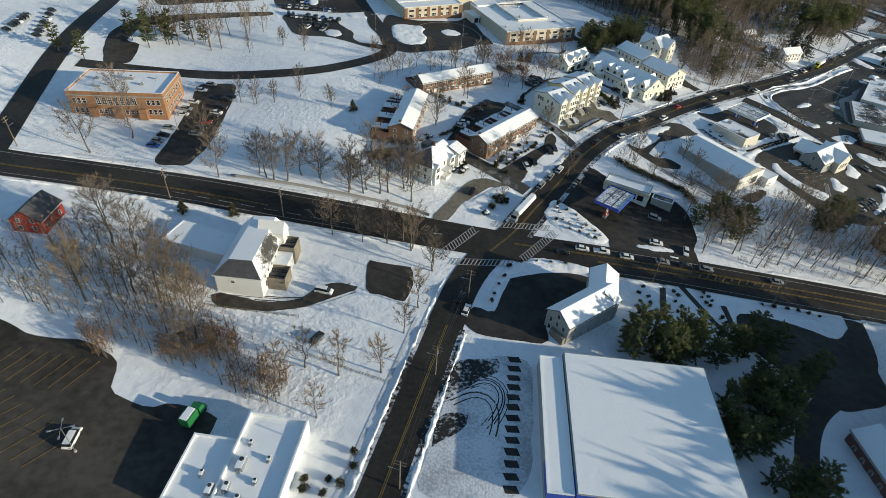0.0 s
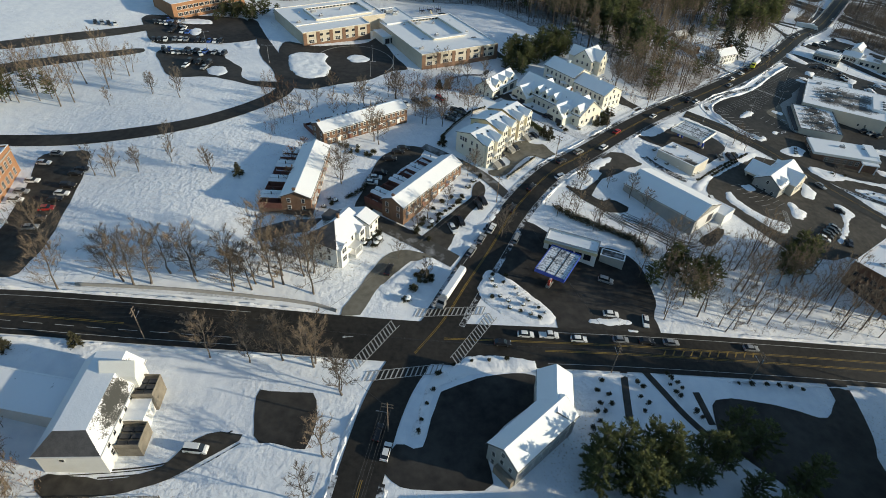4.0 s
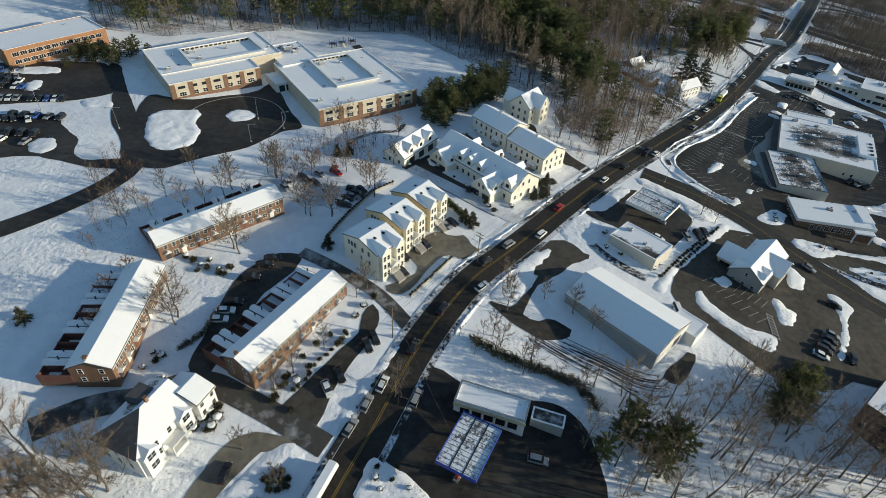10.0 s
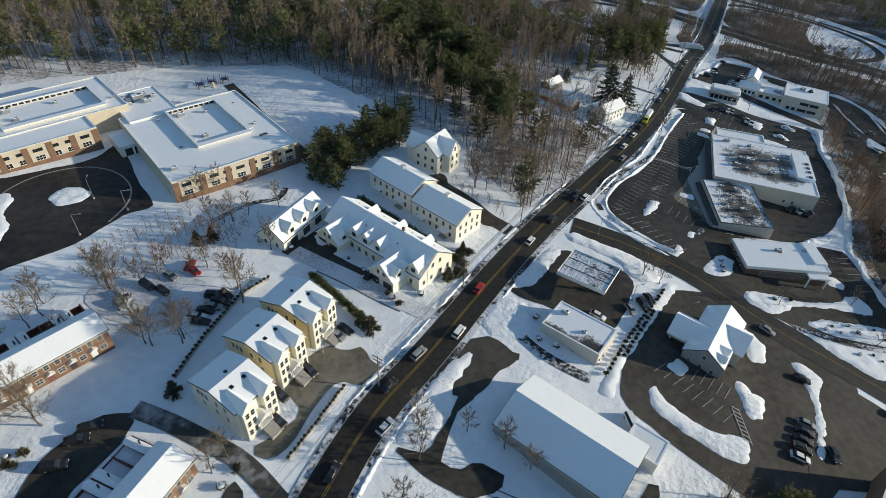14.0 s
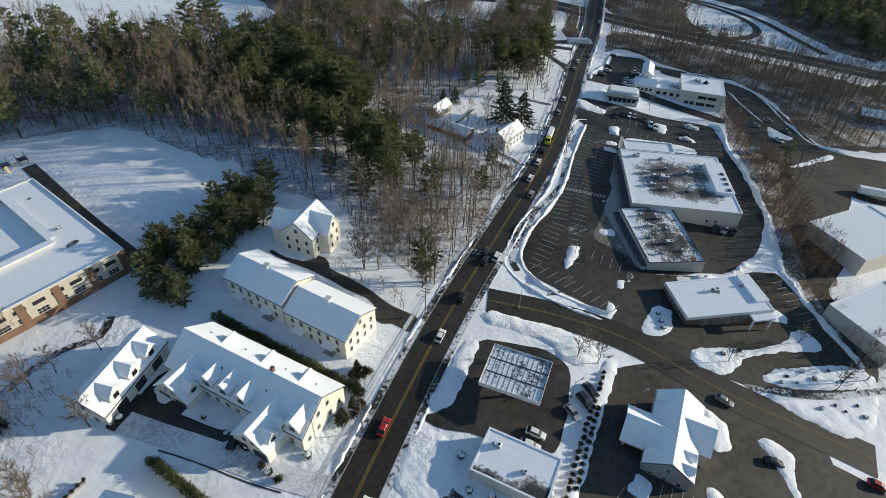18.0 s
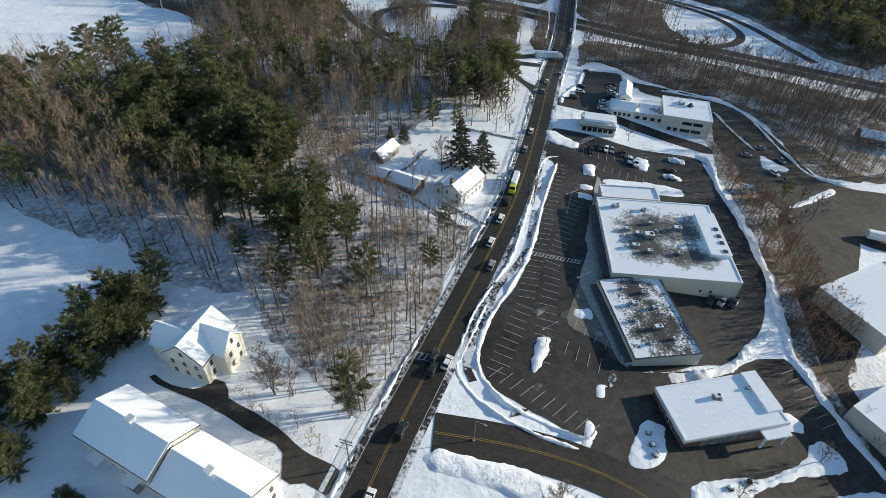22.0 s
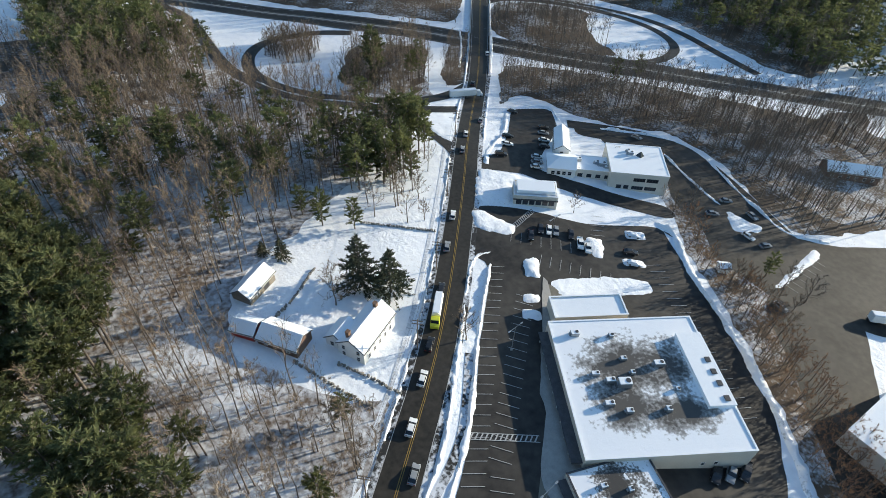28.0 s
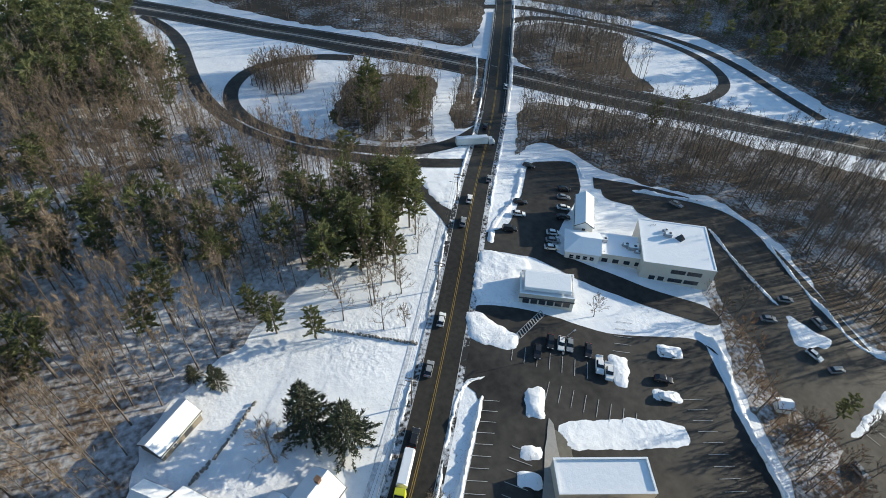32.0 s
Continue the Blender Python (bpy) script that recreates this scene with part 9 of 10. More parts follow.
VEHICLES = [
    ('queue on the main road', [(193.3, 310.9, 36, 'sg'), (199.3, 319.3, 36, 'sw'), (209.2, 327.4, 36, 'sw'), (231.7, 346.6, 42, 'uk'), (244.7, 358.8, 42, 'sg'), (256.3, 369.1, 42, 'sw'), (285.5, 396.1, 44, 'sg'), (295.0, 404.4, 44, 'sw'), (309.4, 410.9, 42, 'sg'), (367.5, 465.1, 46, 'sw'), (335.8, 442.9, 42, 'sk'), (216.9, 333.9, 36, 'uk'), (160.4, 290.0, 36, 'sk'), (162.6, 287.2, 36, 'sw'), (72.6, 213.5, 36, 'sw'), (75.8, 223.2, 36, 'sk'), (84.8, 230.5, 36, 'ug'), (96.6, 235.0, 42, 'uw'), (107.3, 249.0, 42, 'sr'), (131.1, 266.4, 40, 'sw'), (143.8, 276.3, 37, 'uk'), (158.2, 287.0, 37, 'sk'), (34.9, 176.4, 55, 'sg'), (38.8, 181.6, 59, 'sg'), (42.8, 186.0, 59, 'sw'), (51.2, 195.2, 59, 'sk'), (60.3, 206.2, 50, 'sk'), (50.2, 181.8, 59, 'ug'), (6.9, 112.7, 73, 'sw'), (5.3, 117.5, 73, 'sk')]),
    ('queue on the crossroad', [(45.6, 145.1, -5, 'sw'), (52.0, 144.7, -5, 'pw'), (60.2, 143.3, -5, 'sw'), (72.3, 143.1, -4, 'sg'), (79.8, 142.6, -4, 'sk'), (87.0, 142.2, -4, 'sg'), (38.6, 142.4, -6, 'sk'), (111.0, 140.4, -4, 'sg')]),
    ('cars by the filling station', [(30.2, 186.1, -71, 'sw'), (33.1, 189.2, -71, 'sk'), (40.0, 196.4, -73, 'sk'), (41.9, 198.4, -74, 'sk'), (75.0, 165.0, -21, 'ug'), (72.5, 152.2, -8, 'sw'), (82.3, 149.6, -106, 'sw'), (9.3, 169.6, 70, 'sk')]),
    ('cars beside the brick hall', [(-104.5, 184.3, -1, 'sk'), (-105.4, 177.1, 0, 'sb'), (-105.0, 180.3, 0, 'sg'), (-104.5, 189.7, -1, 'sg'), (-103.3, 199.9, -2, 'sw'), (-103.3, 204.1, -3, 'sg'), (-102.4, 209.7, -4, 'sw'), (-91.0, 202.7, -6, 'sw'), (-90.5, 206.6, -6, 'uk'), (-90.4, 212.9, -7, 'sk'), (-102.7, 219.5, -5, 'sw'), (-100.4, 224.7, -6, 'sg')]),
    ('cars facing the brick hall', [(-89.4, 215.1, 3, 'sk'), (-90.0, 211.0, 3, 'sw'), (-90.6, 207.6, 3, 'sg'), (-91.2, 203.7, 3, 'sw'), (-92.0, 199.9, 3, 'sk'), (-92.8, 195.6, 3, 'sr'), (-93.4, 191.0, 3, 'sk'), (-93.9, 187.0, 3, 'sg')]),
    ('cars in the first car park', [(-76.8, 65.7, 94, 'vw'), (-33.6, 116.0, -9, 'vw'), (-32.4, 99.0, 62, 'sk')]),
    ('cars in the row house court', [(11.4, 219.5, -3, 'uk'), (14.5, 224.1, 3, 'sk'), (7.8, 211.7, -4, 'uk'), (6.1, 209.3, -4, 'sw'), (4.7, 206.8, -4, 'sw'), (16.5, 226.4, 4, 'sk'), (30.5, 185.3, -74, 'sw'), (32.6, 188.4, -74, 'sg'), (39.3, 195.6, -68, 'sk'), (41.3, 197.3, -69, 'sk')]),
    ('cars by the town houses', [(67.0, 239.7, -52, 'sg'), (69.3, 241.3, -52, 'sk'), (59.1, 230.9, -55, 'uk'), (52.3, 225.8, -52, 'uk'), (51.2, 219.7, -52, 'uk'), (37.6, 253.8, -20, 'sk'), (39.3, 254.9, -20, 'sg'), (41.0, 256.2, -20, 'uk'), (35.6, 252.2, -20, 'sw'), (36.6, 250.3, -20, 'sk'), (79.1, 259.6, 50, 'sk'), (38.0, 252.9, -53, 'sw'), (39.4, 254.8, -54, 'sg'), (40.9, 257.3, -54, 'uk'), (34.7, 269.4, -55, 'sr'), (36.6, 251.5, -53, 'sg'), (42.3, 258.8, -55, 'sk')]),
    ('cars in the snowy court', [(18.5, 259.9, -60, 'sg'), (24.0, 265.8, -50, 'uk'), (27.6, 263.2, -50, 'sk'), (29.2, 268.4, -50, 'sg'), (37.6, 256.4, -20, 'sw'), (39.6, 258.7, -20, 'uk'), (35.6, 253.2, -20, 'sk'), (33.7, 271.9, 70, 'sr'), (19.2, 262.8, -60, 'sw')]),
    ('cars by the bank', [(184.1, 204.5, -40, 'sk'), (173.2, 192.7, -42, 'sg'), (170.7, 190.9, -41, 'sk'), (168.3, 189.1, -41, 'sk'), (166.0, 187.4, -41, 'uk'), (163.7, 185.6, -41, 'sw'), (173.5, 184.3, -115, 'sk'), (187.2, 221.0, -64, 'sg'), (203.2, 189.5, -54, 'sr'), (136.5, 233.4, -52, 'sw'), (133.6, 231.6, -52, 'sw'), (156.3, 237.3, -90, 'sk'), (152.8, 235.5, -89, 'uk'), (147.8, 234.2, -88, 'sg'), (127.2, 201.9, -97, 'vw')]),
    ('cars beside the clinic', [(330.5, 394.5, -38, 'sk'), (326.0, 390.8, -38, 'sg'), (321.0, 386.2, -38, 'sw'), (316.7, 382.5, -38, 'sk'), (307.6, 378.3, -38, 'sw'), (304.7, 375.8, -38, 'sg'), (301.9, 373.7, -38, 'sw'), (309.5, 395.5, -38, 'sk'), (304.3, 390.8, -38, 'sw'), (296.3, 386.5, -38, 'uk')]),
    ('cars by the diner', [(270.5, 348.3, -136, 'sk'), (275.6, 348.7, -137, 'sk'), (277.6, 346.8, -138, 'sw'), (279.2, 345.3, -138, 'sg'), (282.0, 341.4, -139, 'sk'), (281.1, 336.9, -138, 'pw'), (281.6, 334.3, -139, 'pw'), (299.8, 329.3, -50, 'sn'), (291.8, 325.1, -46, 'sk'), (288.2, 321.3, -50, 'sn'), (330.3, 394.5, -60, 'sk'), (326.2, 390.7, -59, 'uk'), (319.8, 385.3, -58, 'sg'), (315.3, 382.3, -57, 'sw'), (307.9, 378.3, -56, 'sw'), (303.7, 374.8, -55, 'sw'), (309.4, 394.9, -56, 'sk'), (303.5, 389.9, -56, 'sw'), (295.6, 385.9, -56, 'sk'), (330.4, 412.2, -58, 'sk'), (348.2, 321.3, -41, 'sg'), (347.9, 310.9, -107, 'sg'), (335.0, 306.2, -93, 'sw'), (310.6, 284.4, -102, 'sg'), (359.7, 367.6, -84, 'sg')]),
    ('cars behind the shops', [(245.2, 271.0, -161, 'pk'), (248.1, 269.0, -162, 'pg'), (251.1, 267.0, -163, 'pk'), (336.0, 320.3, -41, 'sg'), (135.9, 234.2, -50, 'sw'), (133.2, 232.5, -50, 'sg'), (147.3, 235.3, -91, 'sg'), (335.4, 300.3, -28, 'sg')]),
    ('cars at the school', [(-86.4, 324.6, -93, 'sg'), (-83.8, 324.6, -93, 'sw'), (-81.2, 324.5, -93, 'sg'), (-76.0, 324.2, -93, 'uk'), (-73.4, 324.1, -93, 'sk'), (-70.8, 324.0, -93, 'sb'), (-68.2, 323.9, -93, 'sw'), (-65.5, 323.7, -93, 'uk'), (-78.0, 311.4, -102, 'sk'), (-75.9, 311.0, -102, 'uk'), (-73.8, 310.5, -102, 'sk'), (-71.7, 310.0, -102, 'uk'), (-69.6, 309.6, -102, 'sb'), (-65.3, 308.7, -102, 'sg'), (-63.2, 308.2, -102, 'sw'), (-61.1, 307.7, -102, 'uk'), (-73.3, 296.3, -99, 'uk'), (-69.1, 295.7, -99, 'uk'), (-67.0, 295.3, -99, 'sk'), (-64.9, 295.0, -99, 'uk'), (-73.6, 291.2, -104, 'sw'), (-65.7, 289.3, -104, 'sg'), (-90.0, 339.8, -92, 'uk'), (-87.8, 339.7, -92, 'sw'), (-85.7, 339.7, -92, 'sw'), (-90.4, 335.4, -96, 'sk'), (-85.6, 334.9, -96, 'sw'), (-83.1, 334.6, -96, 'sb'), (-95.7, 349.6, -77, 'sb'), (-92.3, 350.4, -77, 'sk'), (-89.0, 351.2, -77, 'sg'), (-95.5, 322.6, -82, 'sk'), (-92.9, 322.9, -82, 'sk'), (-90.4, 323.3, -82, 'sw'), (-87.8, 323.7, -82, 'sk'), (-87.8, 310.4, -77, 'uk'), (-85.5, 311.0, -77, 'sb')]),
    ('cars in the upper car park', [(-126.3, 339.4, -66, 'sk'), (-123.3, 339.4, -66, 'sg'), (-120.4, 339.4, -66, 'sk'), (-117.5, 339.4, -67, 'sw'), (-197.2, 249.8, -18, 'sk'), (-197.4, 252.2, -18, 'sg'), (-197.6, 254.7, -18, 'sk'), (-197.8, 257.3, -18, 'sk'), (-198.0, 259.8, -19, 'sw'), (-198.3, 262.5, -19, 'sk'), (-198.5, 265.2, -19, 'sk'), (-198.8, 267.9, -20, 'sg'), (-183.7, 248.3, -16, 'sk'), (-184.9, 252.6, -16, 'sk'), (-186.2, 257.0, -17, 'sg'), (-187.6, 261.6, -18, 'sk'), (-189.0, 266.4, -19, 'sw'), (-190.6, 271.4, -20, 'sk'), (-192.2, 276.6, -20, 'sk'), (-88.2, 308.2, -64, 'sk'), (-85.8, 308.0, -65, 'sk'), (-83.3, 307.8, -65, 'sw'), (-80.9, 307.5, -65, 'sg'), (-78.4, 307.3, -66, 'sk'), (-75.9, 307.0, -66, 'sk'), (-73.5, 306.8, -66, 'sk'), (-71.0, 306.5, -67, 'sw'), (-100.9, 345.8, -65, 'sk'), (-98.4, 345.3, -66, 'sg'), (-95.9, 344.9, -66, 'sw'), (-93.3, 344.4, -66, 'sk'), (-90.8, 343.9, -67, 'sk'), (-88.2, 343.4, -67, 'sg')]),
]


def add_vehicles():
    taken = []
    for group, cars in VEHICLES:
        for x, y, ang, code in cars:
            if all(abs(x - a) + abs(y - b) > 2.6 for a, b in taken):
                taken.append((x, y))
                car(x, y, ang, code, group)
    truck(27.0, 161.3, -120.9, 16.5, "long white tanker truck with snow along its top", WHITE, PAINT["g"], True)
    truck(225.0, 340.5, -138.0, 10.5, "yellow and white fuel truck waiting in the queue", WHITE, PAINT["y"], True)
    truck(322.0, 433.0, -28.0, 15.0, "white articulated truck turning out of the ramp", WHITE, PAINT["w"])
    truck(-54.5, 73.5, 75.0, 6.4, "dark green dump truck parked beside an office", PAINT["e"], PAINT["e"])
    truck(334.5, 259.5, -50.0, 15.5, "long white trailer parked at a warehouse", WHITE, PAINT["w"])


add_vehicles()


# ---- markings, walls, poles, shrubs ----
def lay(x, y, ang, dz=0.0):
    """A pose on the slope of the ground."""
    e = 0.7
    gx, gy = (h(x + e, y) - h(x - e, y)) / (2 * e), (h(x, y + e) - h(x, y - e)) / (2 * e)
    up = Vector((-gx, -gy, 1)).normalized()
    a = Vector((math.cos(radians(ang)), math.sin(radians(ang)), 0))
    a = (a - up * a.dot(up)).normalized()
    b = up.cross(a)
    return Matrix(((a.x, b.x, up.x, x), (a.y, b.y, up.y, y), (a.z, b.z, up.z, h(x, y) + dz), (0, 0, 0, 1)))


_BAR = {}


def bar_mesh(l, w, m):
    k = (round(l, 2), round(w, 2), m.name)
    if k not in _BAR:
        bm = boxes((-l / 2, l / 2, -w / 2, w / 2, -0.01, 0.012))
        me = bpy.data.meshes.new("bar")
        bm.to_mesh(me)
        bm.free()
        me.materials.append(m)
        _BAR[k] = me
    return _BAR[k]


def crosswalk(p, q, width=3.0, dz=0.22, gap=1.25):
    p, q = np.array(p, float), np.array(q, float)
    d = q - p
    L = np.linalg.norm(d)
    ang = math.degrees(math.atan2(d[1], d[0]))
    n = np.array([-d[1], d[0]]) / L
    root = thing("crosswalk", pose(0, 0, 0), "white ladder crosswalk painted on dark asphalt", "crosswalk", kind="structure")
    for k in range(int(L / gap) + 1):
        c = p + d * (k * gap / L)
        part("bar", bar_mesh(width, 0.32, WHITE_LINE), None, root, m=lay(c[0], c[1], ang + 62, dz))
    k = int(L / 3) + 1
    for s in (-1, 1):
        for i in range(k):
            c = p + d * ((i + 0.5) / k) + n * s * width * 0.46
            part("edge_line", bar_mesh(L / k, 0.18, WHITE_LINE), None, root, m=lay(c[0], c[1], ang, dz + 0.006))


def stalls(p, q, turn, n, length=5.0, dz=0.16, m=None):
    """Lines of parking bays from p to q, each drawn to the side by turn degrees."""
    p, q = np.array(p, float), np.array(q, float)
    d = q - p
    ang = math.degrees(math.atan2(d[1], d[0])) + turn
    u = np.array([math.cos(radians(ang)), math.sin(radians(ang))]) * length / 2
    root = thing("parking_lines", pose(0, 0, 0), "thin white parking bay lines on asphalt", "road marking", kind="structure")
    for k in range(n):
        c = p + d * k / (n - 1) + u
        part("bay_line", bar_mesh(length, 0.13, m or WHITE_LINE), None, root, m=lay(c[0], c[1], ang, dz))


def road_arrow(x, y, ang, length=3.0):
    """A painted lane arrow."""
    root = thing("road_arrow", lay(x, y, ang, 0.235), "white painted lane arrow on asphalt", "road marking", kind="structure")
    bm = bmesh.new()
    box(bm, -length / 2, length / 2 - 0.9, -0.13, 0.13, -0.01, 0.012)
    v = [bm.verts.new(p) for p in ((length / 2 - 0.9, -0.5, 0.012), (length / 2, 0, 0.012), (length / 2 - 0.9, 0.5, 0.012))]
    bm.faces.new(v)
    part("arrow", bm, WHITE_LINE, root)


def add_markings():
    for x, y, a in ((-2.2, 145.8, -178), (207.6, 261.7, -24), (214.8, 258.5, -24), (221.5, 255.5, -24)):
        road_arrow(x, y, a)
    root = thing("hatching", pose(0, 0, 0), "yellow hatched median painted on asphalt", "road marking", kind="structure")
    for k in range(11):
        part("stripe", bar_mesh(2.6 - 0.12 * abs(k - 5), 0.35, YELLOW_LINE), None, root, m=lay(84 + 2.7 * k, 138.9 - 0.05 * k, 50, 0.22))
    for p, q in (((-0.2, 136.9), (10.5, 150.3)), ((2.8, 133.3), (22.4, 135.0)), ((25.2, 137.4), (37.7, 152.4)), ((16.7, 153.7), (35.8, 154.2))):
        crosswalk(p, q)
    crosswalk((207.8, 310.8), (220.2, 300.4), 1.7, 0.18, 1.1)
    crosswalk((157.0, 292.6), (160.9, 289.8), 2.2, 0.22)
    crosswalk((156.9, 200.2), (153.3, 191.1), 1.8, 0.18)
    stalls((249.3, 346.3), (193.0, 298.0), 102, 28)
    stalls((191.0, 296.0), (171.0, 281.8), 90, 10)
    stalls((251.0, 329.5), (211.0, 300.2), -92 + 180 - 180, 19)
    stalls((209.0, 297.5), (186.0, 275.5), -90, 12)
    stalls((203.5, 283.8), (209.1, 269.4), -80, 6)
    stalls((195.3, 278.8), (199.3, 270.5), -80, 4)
    stalls((169.6, 279.3), (180.2, 256.0), 75, 10)
    stalls((322.6, 288.7), (343.7, 288.2), -90, 7)
    stalls((246.0, 243.5), (240.5, 228.5), -80, 7)
    stalls((267.2, 353.4), (279.4, 339.2), -90, 7)
    stalls((262.9, 337.8), (274.5, 320.3), 90, 8)
    stalls((295.8, 316.1), (267.3, 271.6), -90, 20)
    stalls((296.5, 344.0), (288.0, 338.0), 104, 5, 4.6)
    crosswalk((270.2, 354.7), (281.4, 356.9), 1.8, 0.18, 1.0)
    stalls((141.9, 213.9), (150.7, 197.5), 80, 8)
    stalls((155.0, 212.2), (160.4, 205.7), -100, 5)
    stalls((-101.7, 82.9), (-83.2, 81.7), 70, 7, m=YELLOW_LINE)
    stalls((-101.7, 82.9), (-83.2, 81.7), -110, 7, m=YELLOW_LINE)
    stalls((-99.2, 71.8), (-80.0, 62.5), 80, 8, m=YELLOW_LINE)
    stalls((-99.2, 71.8), (-80.0, 62.5), -100, 8, m=YELLOW_LINE)
    for k in range(15):
        y = 96.5 - 2.95 * k
        x = 19.1 - 0.105 * (93.6 - y) * 0.95
        area("parking_bay", [(x - 2.4, y - 0.95), (x + 2.4, y - 0.85), (x + 2.4, y + 0.95), (x - 2.4, y + 0.85)], 0.075, ASPHALT, "bare asphalt bay where a car has stood in the snow", "parking bay", 4.0, 0.12)
    ribbon("sidewalk", MAIN[13:21], 1.0, 0.07, PACKED, "narrow cleared sidewalk between snow banks", "sidewalk", offset=8.2)
    ribbon("sidewalk", MAIN[1:6], 1.0, 0.07, PACKED, "narrow cleared sidewalk between snow banks", "sidewalk", offset=8.0)
    ribbon("sidewalk", CROSS[2:6], 1.1, 0.07, PACKED, "narrow cleared sidewalk between snow banks", "sidewalk", offset=9.8)
    ribbon("footpath", [(46.5, 384.5), (49.5, 376), (59.5, 348), (71.5, 321)], 4.0, 0.1, ASPHALT_OLD, "dark asphalt lane beside the school field", "path")
    ribbon("kerb", [(-20, 311), (-18, 317.5), (-13.5, 323.5), (-5.5, 328), (3, 329), (11, 324.5), (16, 315.5), (16, 306), (11.5, 297)], 0.5, 0.14, CONCRETE, "pale kerb round the school turning circle", "kerb")
    area("sidewalk", [(262, 335.5), (251.5, 321.5), (226, 292.5), (212, 278), (205, 264.5), (202, 266), (208.5, 281), (213, 295), (227.5, 304), (228.5, 308), (248, 324)], 0.2, CONCRETE, "grey concrete walk in front of the shops with icy patches", "sidewalk")


def low_wall(name, pts, thick, hgt, m, label, category="wall", dz=0.0):
    p = resampled(smoothed(pts, 1, False), 2.0)
    t = np.gradient(p, axis=0)
    t /= np.linalg.norm(t, axis=1)[:, None]
    n = np.stack([-t[:, 1], t[:, 0]], 1)
    z = hv(p[:, 0], p[:, 1]) + dz
    a, b = p - n * thick / 2, p + n * thick / 2
    V = np.concatenate([np.c_[a, z - 0.4], np.c_[a, z + hgt], np.c_[b, z + hgt], np.c_[b, z - 0.4]])
    m_ = len(p)
    F = []
    for i in range(m_ - 1):
        for j in range(3):
            k = j * m_ + i
            F += [(k, k + 1, k + m_ + 1), (k, k + m_ + 1, k + m_)]
    for e in (0, m_ - 1):
        F += [(e, e + m_, e + 2 * m_), (e, e + 2 * m_, e + 3 * m_)]
    me = mesh_np(name, V, F)
    me.materials.append(m)
    return tagged(new(name, me), label, category, kind="structure")


def stone_wall(pts, hgt=0.8):
    """A dry wall of field stones, each its own piece."""
    rng = np.random.RandomState(int(pts[0][0]))
    shapes = []
    for k in range(4):
        bm = bmesh.new()
        bmesh.ops.create_icosphere(bm, subdivisions=1, radius=0.5)
        for v in bm.verts:
            v.co *= rng.uniform(0.75, 1.2)
        me = bpy.data.meshes.new("stone")
        bm.to_mesh(me)
        bm.free()
        me.materials.append(STONE)
        shapes.append(me)
    root = thing("stone_wall", pose(0, 0, 0), "old dry wall of rough field stones half buried in snow", "stone wall", kind="structure")
    p = resampled(smoothed(pts, 1, False), 0.75)
    for x, y in p:
        for z in (0.2, 0.62):
            a, b = rng.uniform(-0.2, 0.2, 2)
            s = rng.uniform(0.6, 1.05)
            part("stone", shapes[rng.randint(4)], None, root, m=Matrix.Translation((x + a, y + b, h(x, y) + z * hgt)) @ Matrix.Rotation(rng.uniform(0, 6), 4, "Z") @ Matrix.Diagonal((s, s * 0.8, s * 0.6, 1)))


def hedge(pts, w, hgt, label, m=None, snow=False):
    rng = np.random.RandomState(int(abs(pts[0][0])) + 1)
    p = resampled(pts, 0.7)
    pieces = []
    for x, y in p:
        for _ in range(12):
            c = np.array([x + rng.uniform(-w, w) / 1.8, y + rng.uniform(-w, w) / 1.8, h(x, y) + rng.uniform(0.25, 0.8) * hgt])
            pieces.append(needle_clump(rng, c, 0.42 * hgt, 22, 1.0))
    v, f = joined(pieces)
    me = mesh_np("hedge", v, f)
    me.materials.append(m or SHRUB)
    return tagged(new("hedge", me), label, "hedge")


def utility_pole(x, y, ang, hgt=11.0, arm=True, box=False):
    root = thing("utility_pole", pose(x, y, h(x, y), 0, 0, ang), "weathered wooden utility pole with crossarms beside the road", "utility pole", "utility poles")
    bm = bmesh.new()
    cyl(bm, 0, 0, -0.5, hgt, 0.17, 0.11, 8)
    part("pole", bm, WOOD_POLE, root)
    for z in ((hgt - 0.5, hgt - 1.6) if arm else ()):
        part("crossarm", boxes((-0.07, 0.07, -1.3, 1.3, z - 0.08, z + 0.08)), WOOD_POLE, root)
        for v in (-1.15, -0.5, 0.5, 1.15):
            bm = bmesh.new()
            cyl(bm, 0, v, z + 0.08, z + 0.3, 0.05, 0.03, 6)
            part("insulator", bm, DARK, root)
    if box:
        bm = bmesh.new()
        cyl(bm, 0.35, 0, hgt - 3.2, hgt - 2.2, 0.25, n=10)
        part("transformer", bm, STEEL, root)
    bm = boxes((-0.04, 0.04, 0, 2.2, hgt - 3.6, hgt - 3.52), (-0.1, 0.1, 1.9, 2.6, hgt - 3.62, hgt - 3.5))
    part("lamp_arm", bm, STEEL, root)
    return root


def wires(a, b, hgt, offs, sag=0.9):
    """Cables hung between two poles."""
    cu = bpy.data.curves.new("power_line", "CURVE")
    cu.dimensions = "3D"
    cu.bevel_depth = 0.022
    cu.bevel_resolution = 0
    d = Vector((b[0] - a[0], b[1] - a[1]))
    n = Vector((-d.y, d.x)).normalized()
    za, zb = h(*a) + hgt, h(*b) + hgt
    for o, dz in offs:
        sp = cu.splines.new("POLY")
        sp.points.add(10)
        for k in range(11):
            u = k / 10
            sp.points[k].co = (a[0] + d.x * u + n.x * o, a[1] + d.y * u + n.y * o, za + (zb - za) * u + dz - 4 * sag * u * (1 - u), 1)
    cu.materials.append(DARK)
    tagged(new("power_line", cu), "thin dark overhead cables strung between poles", "power line")


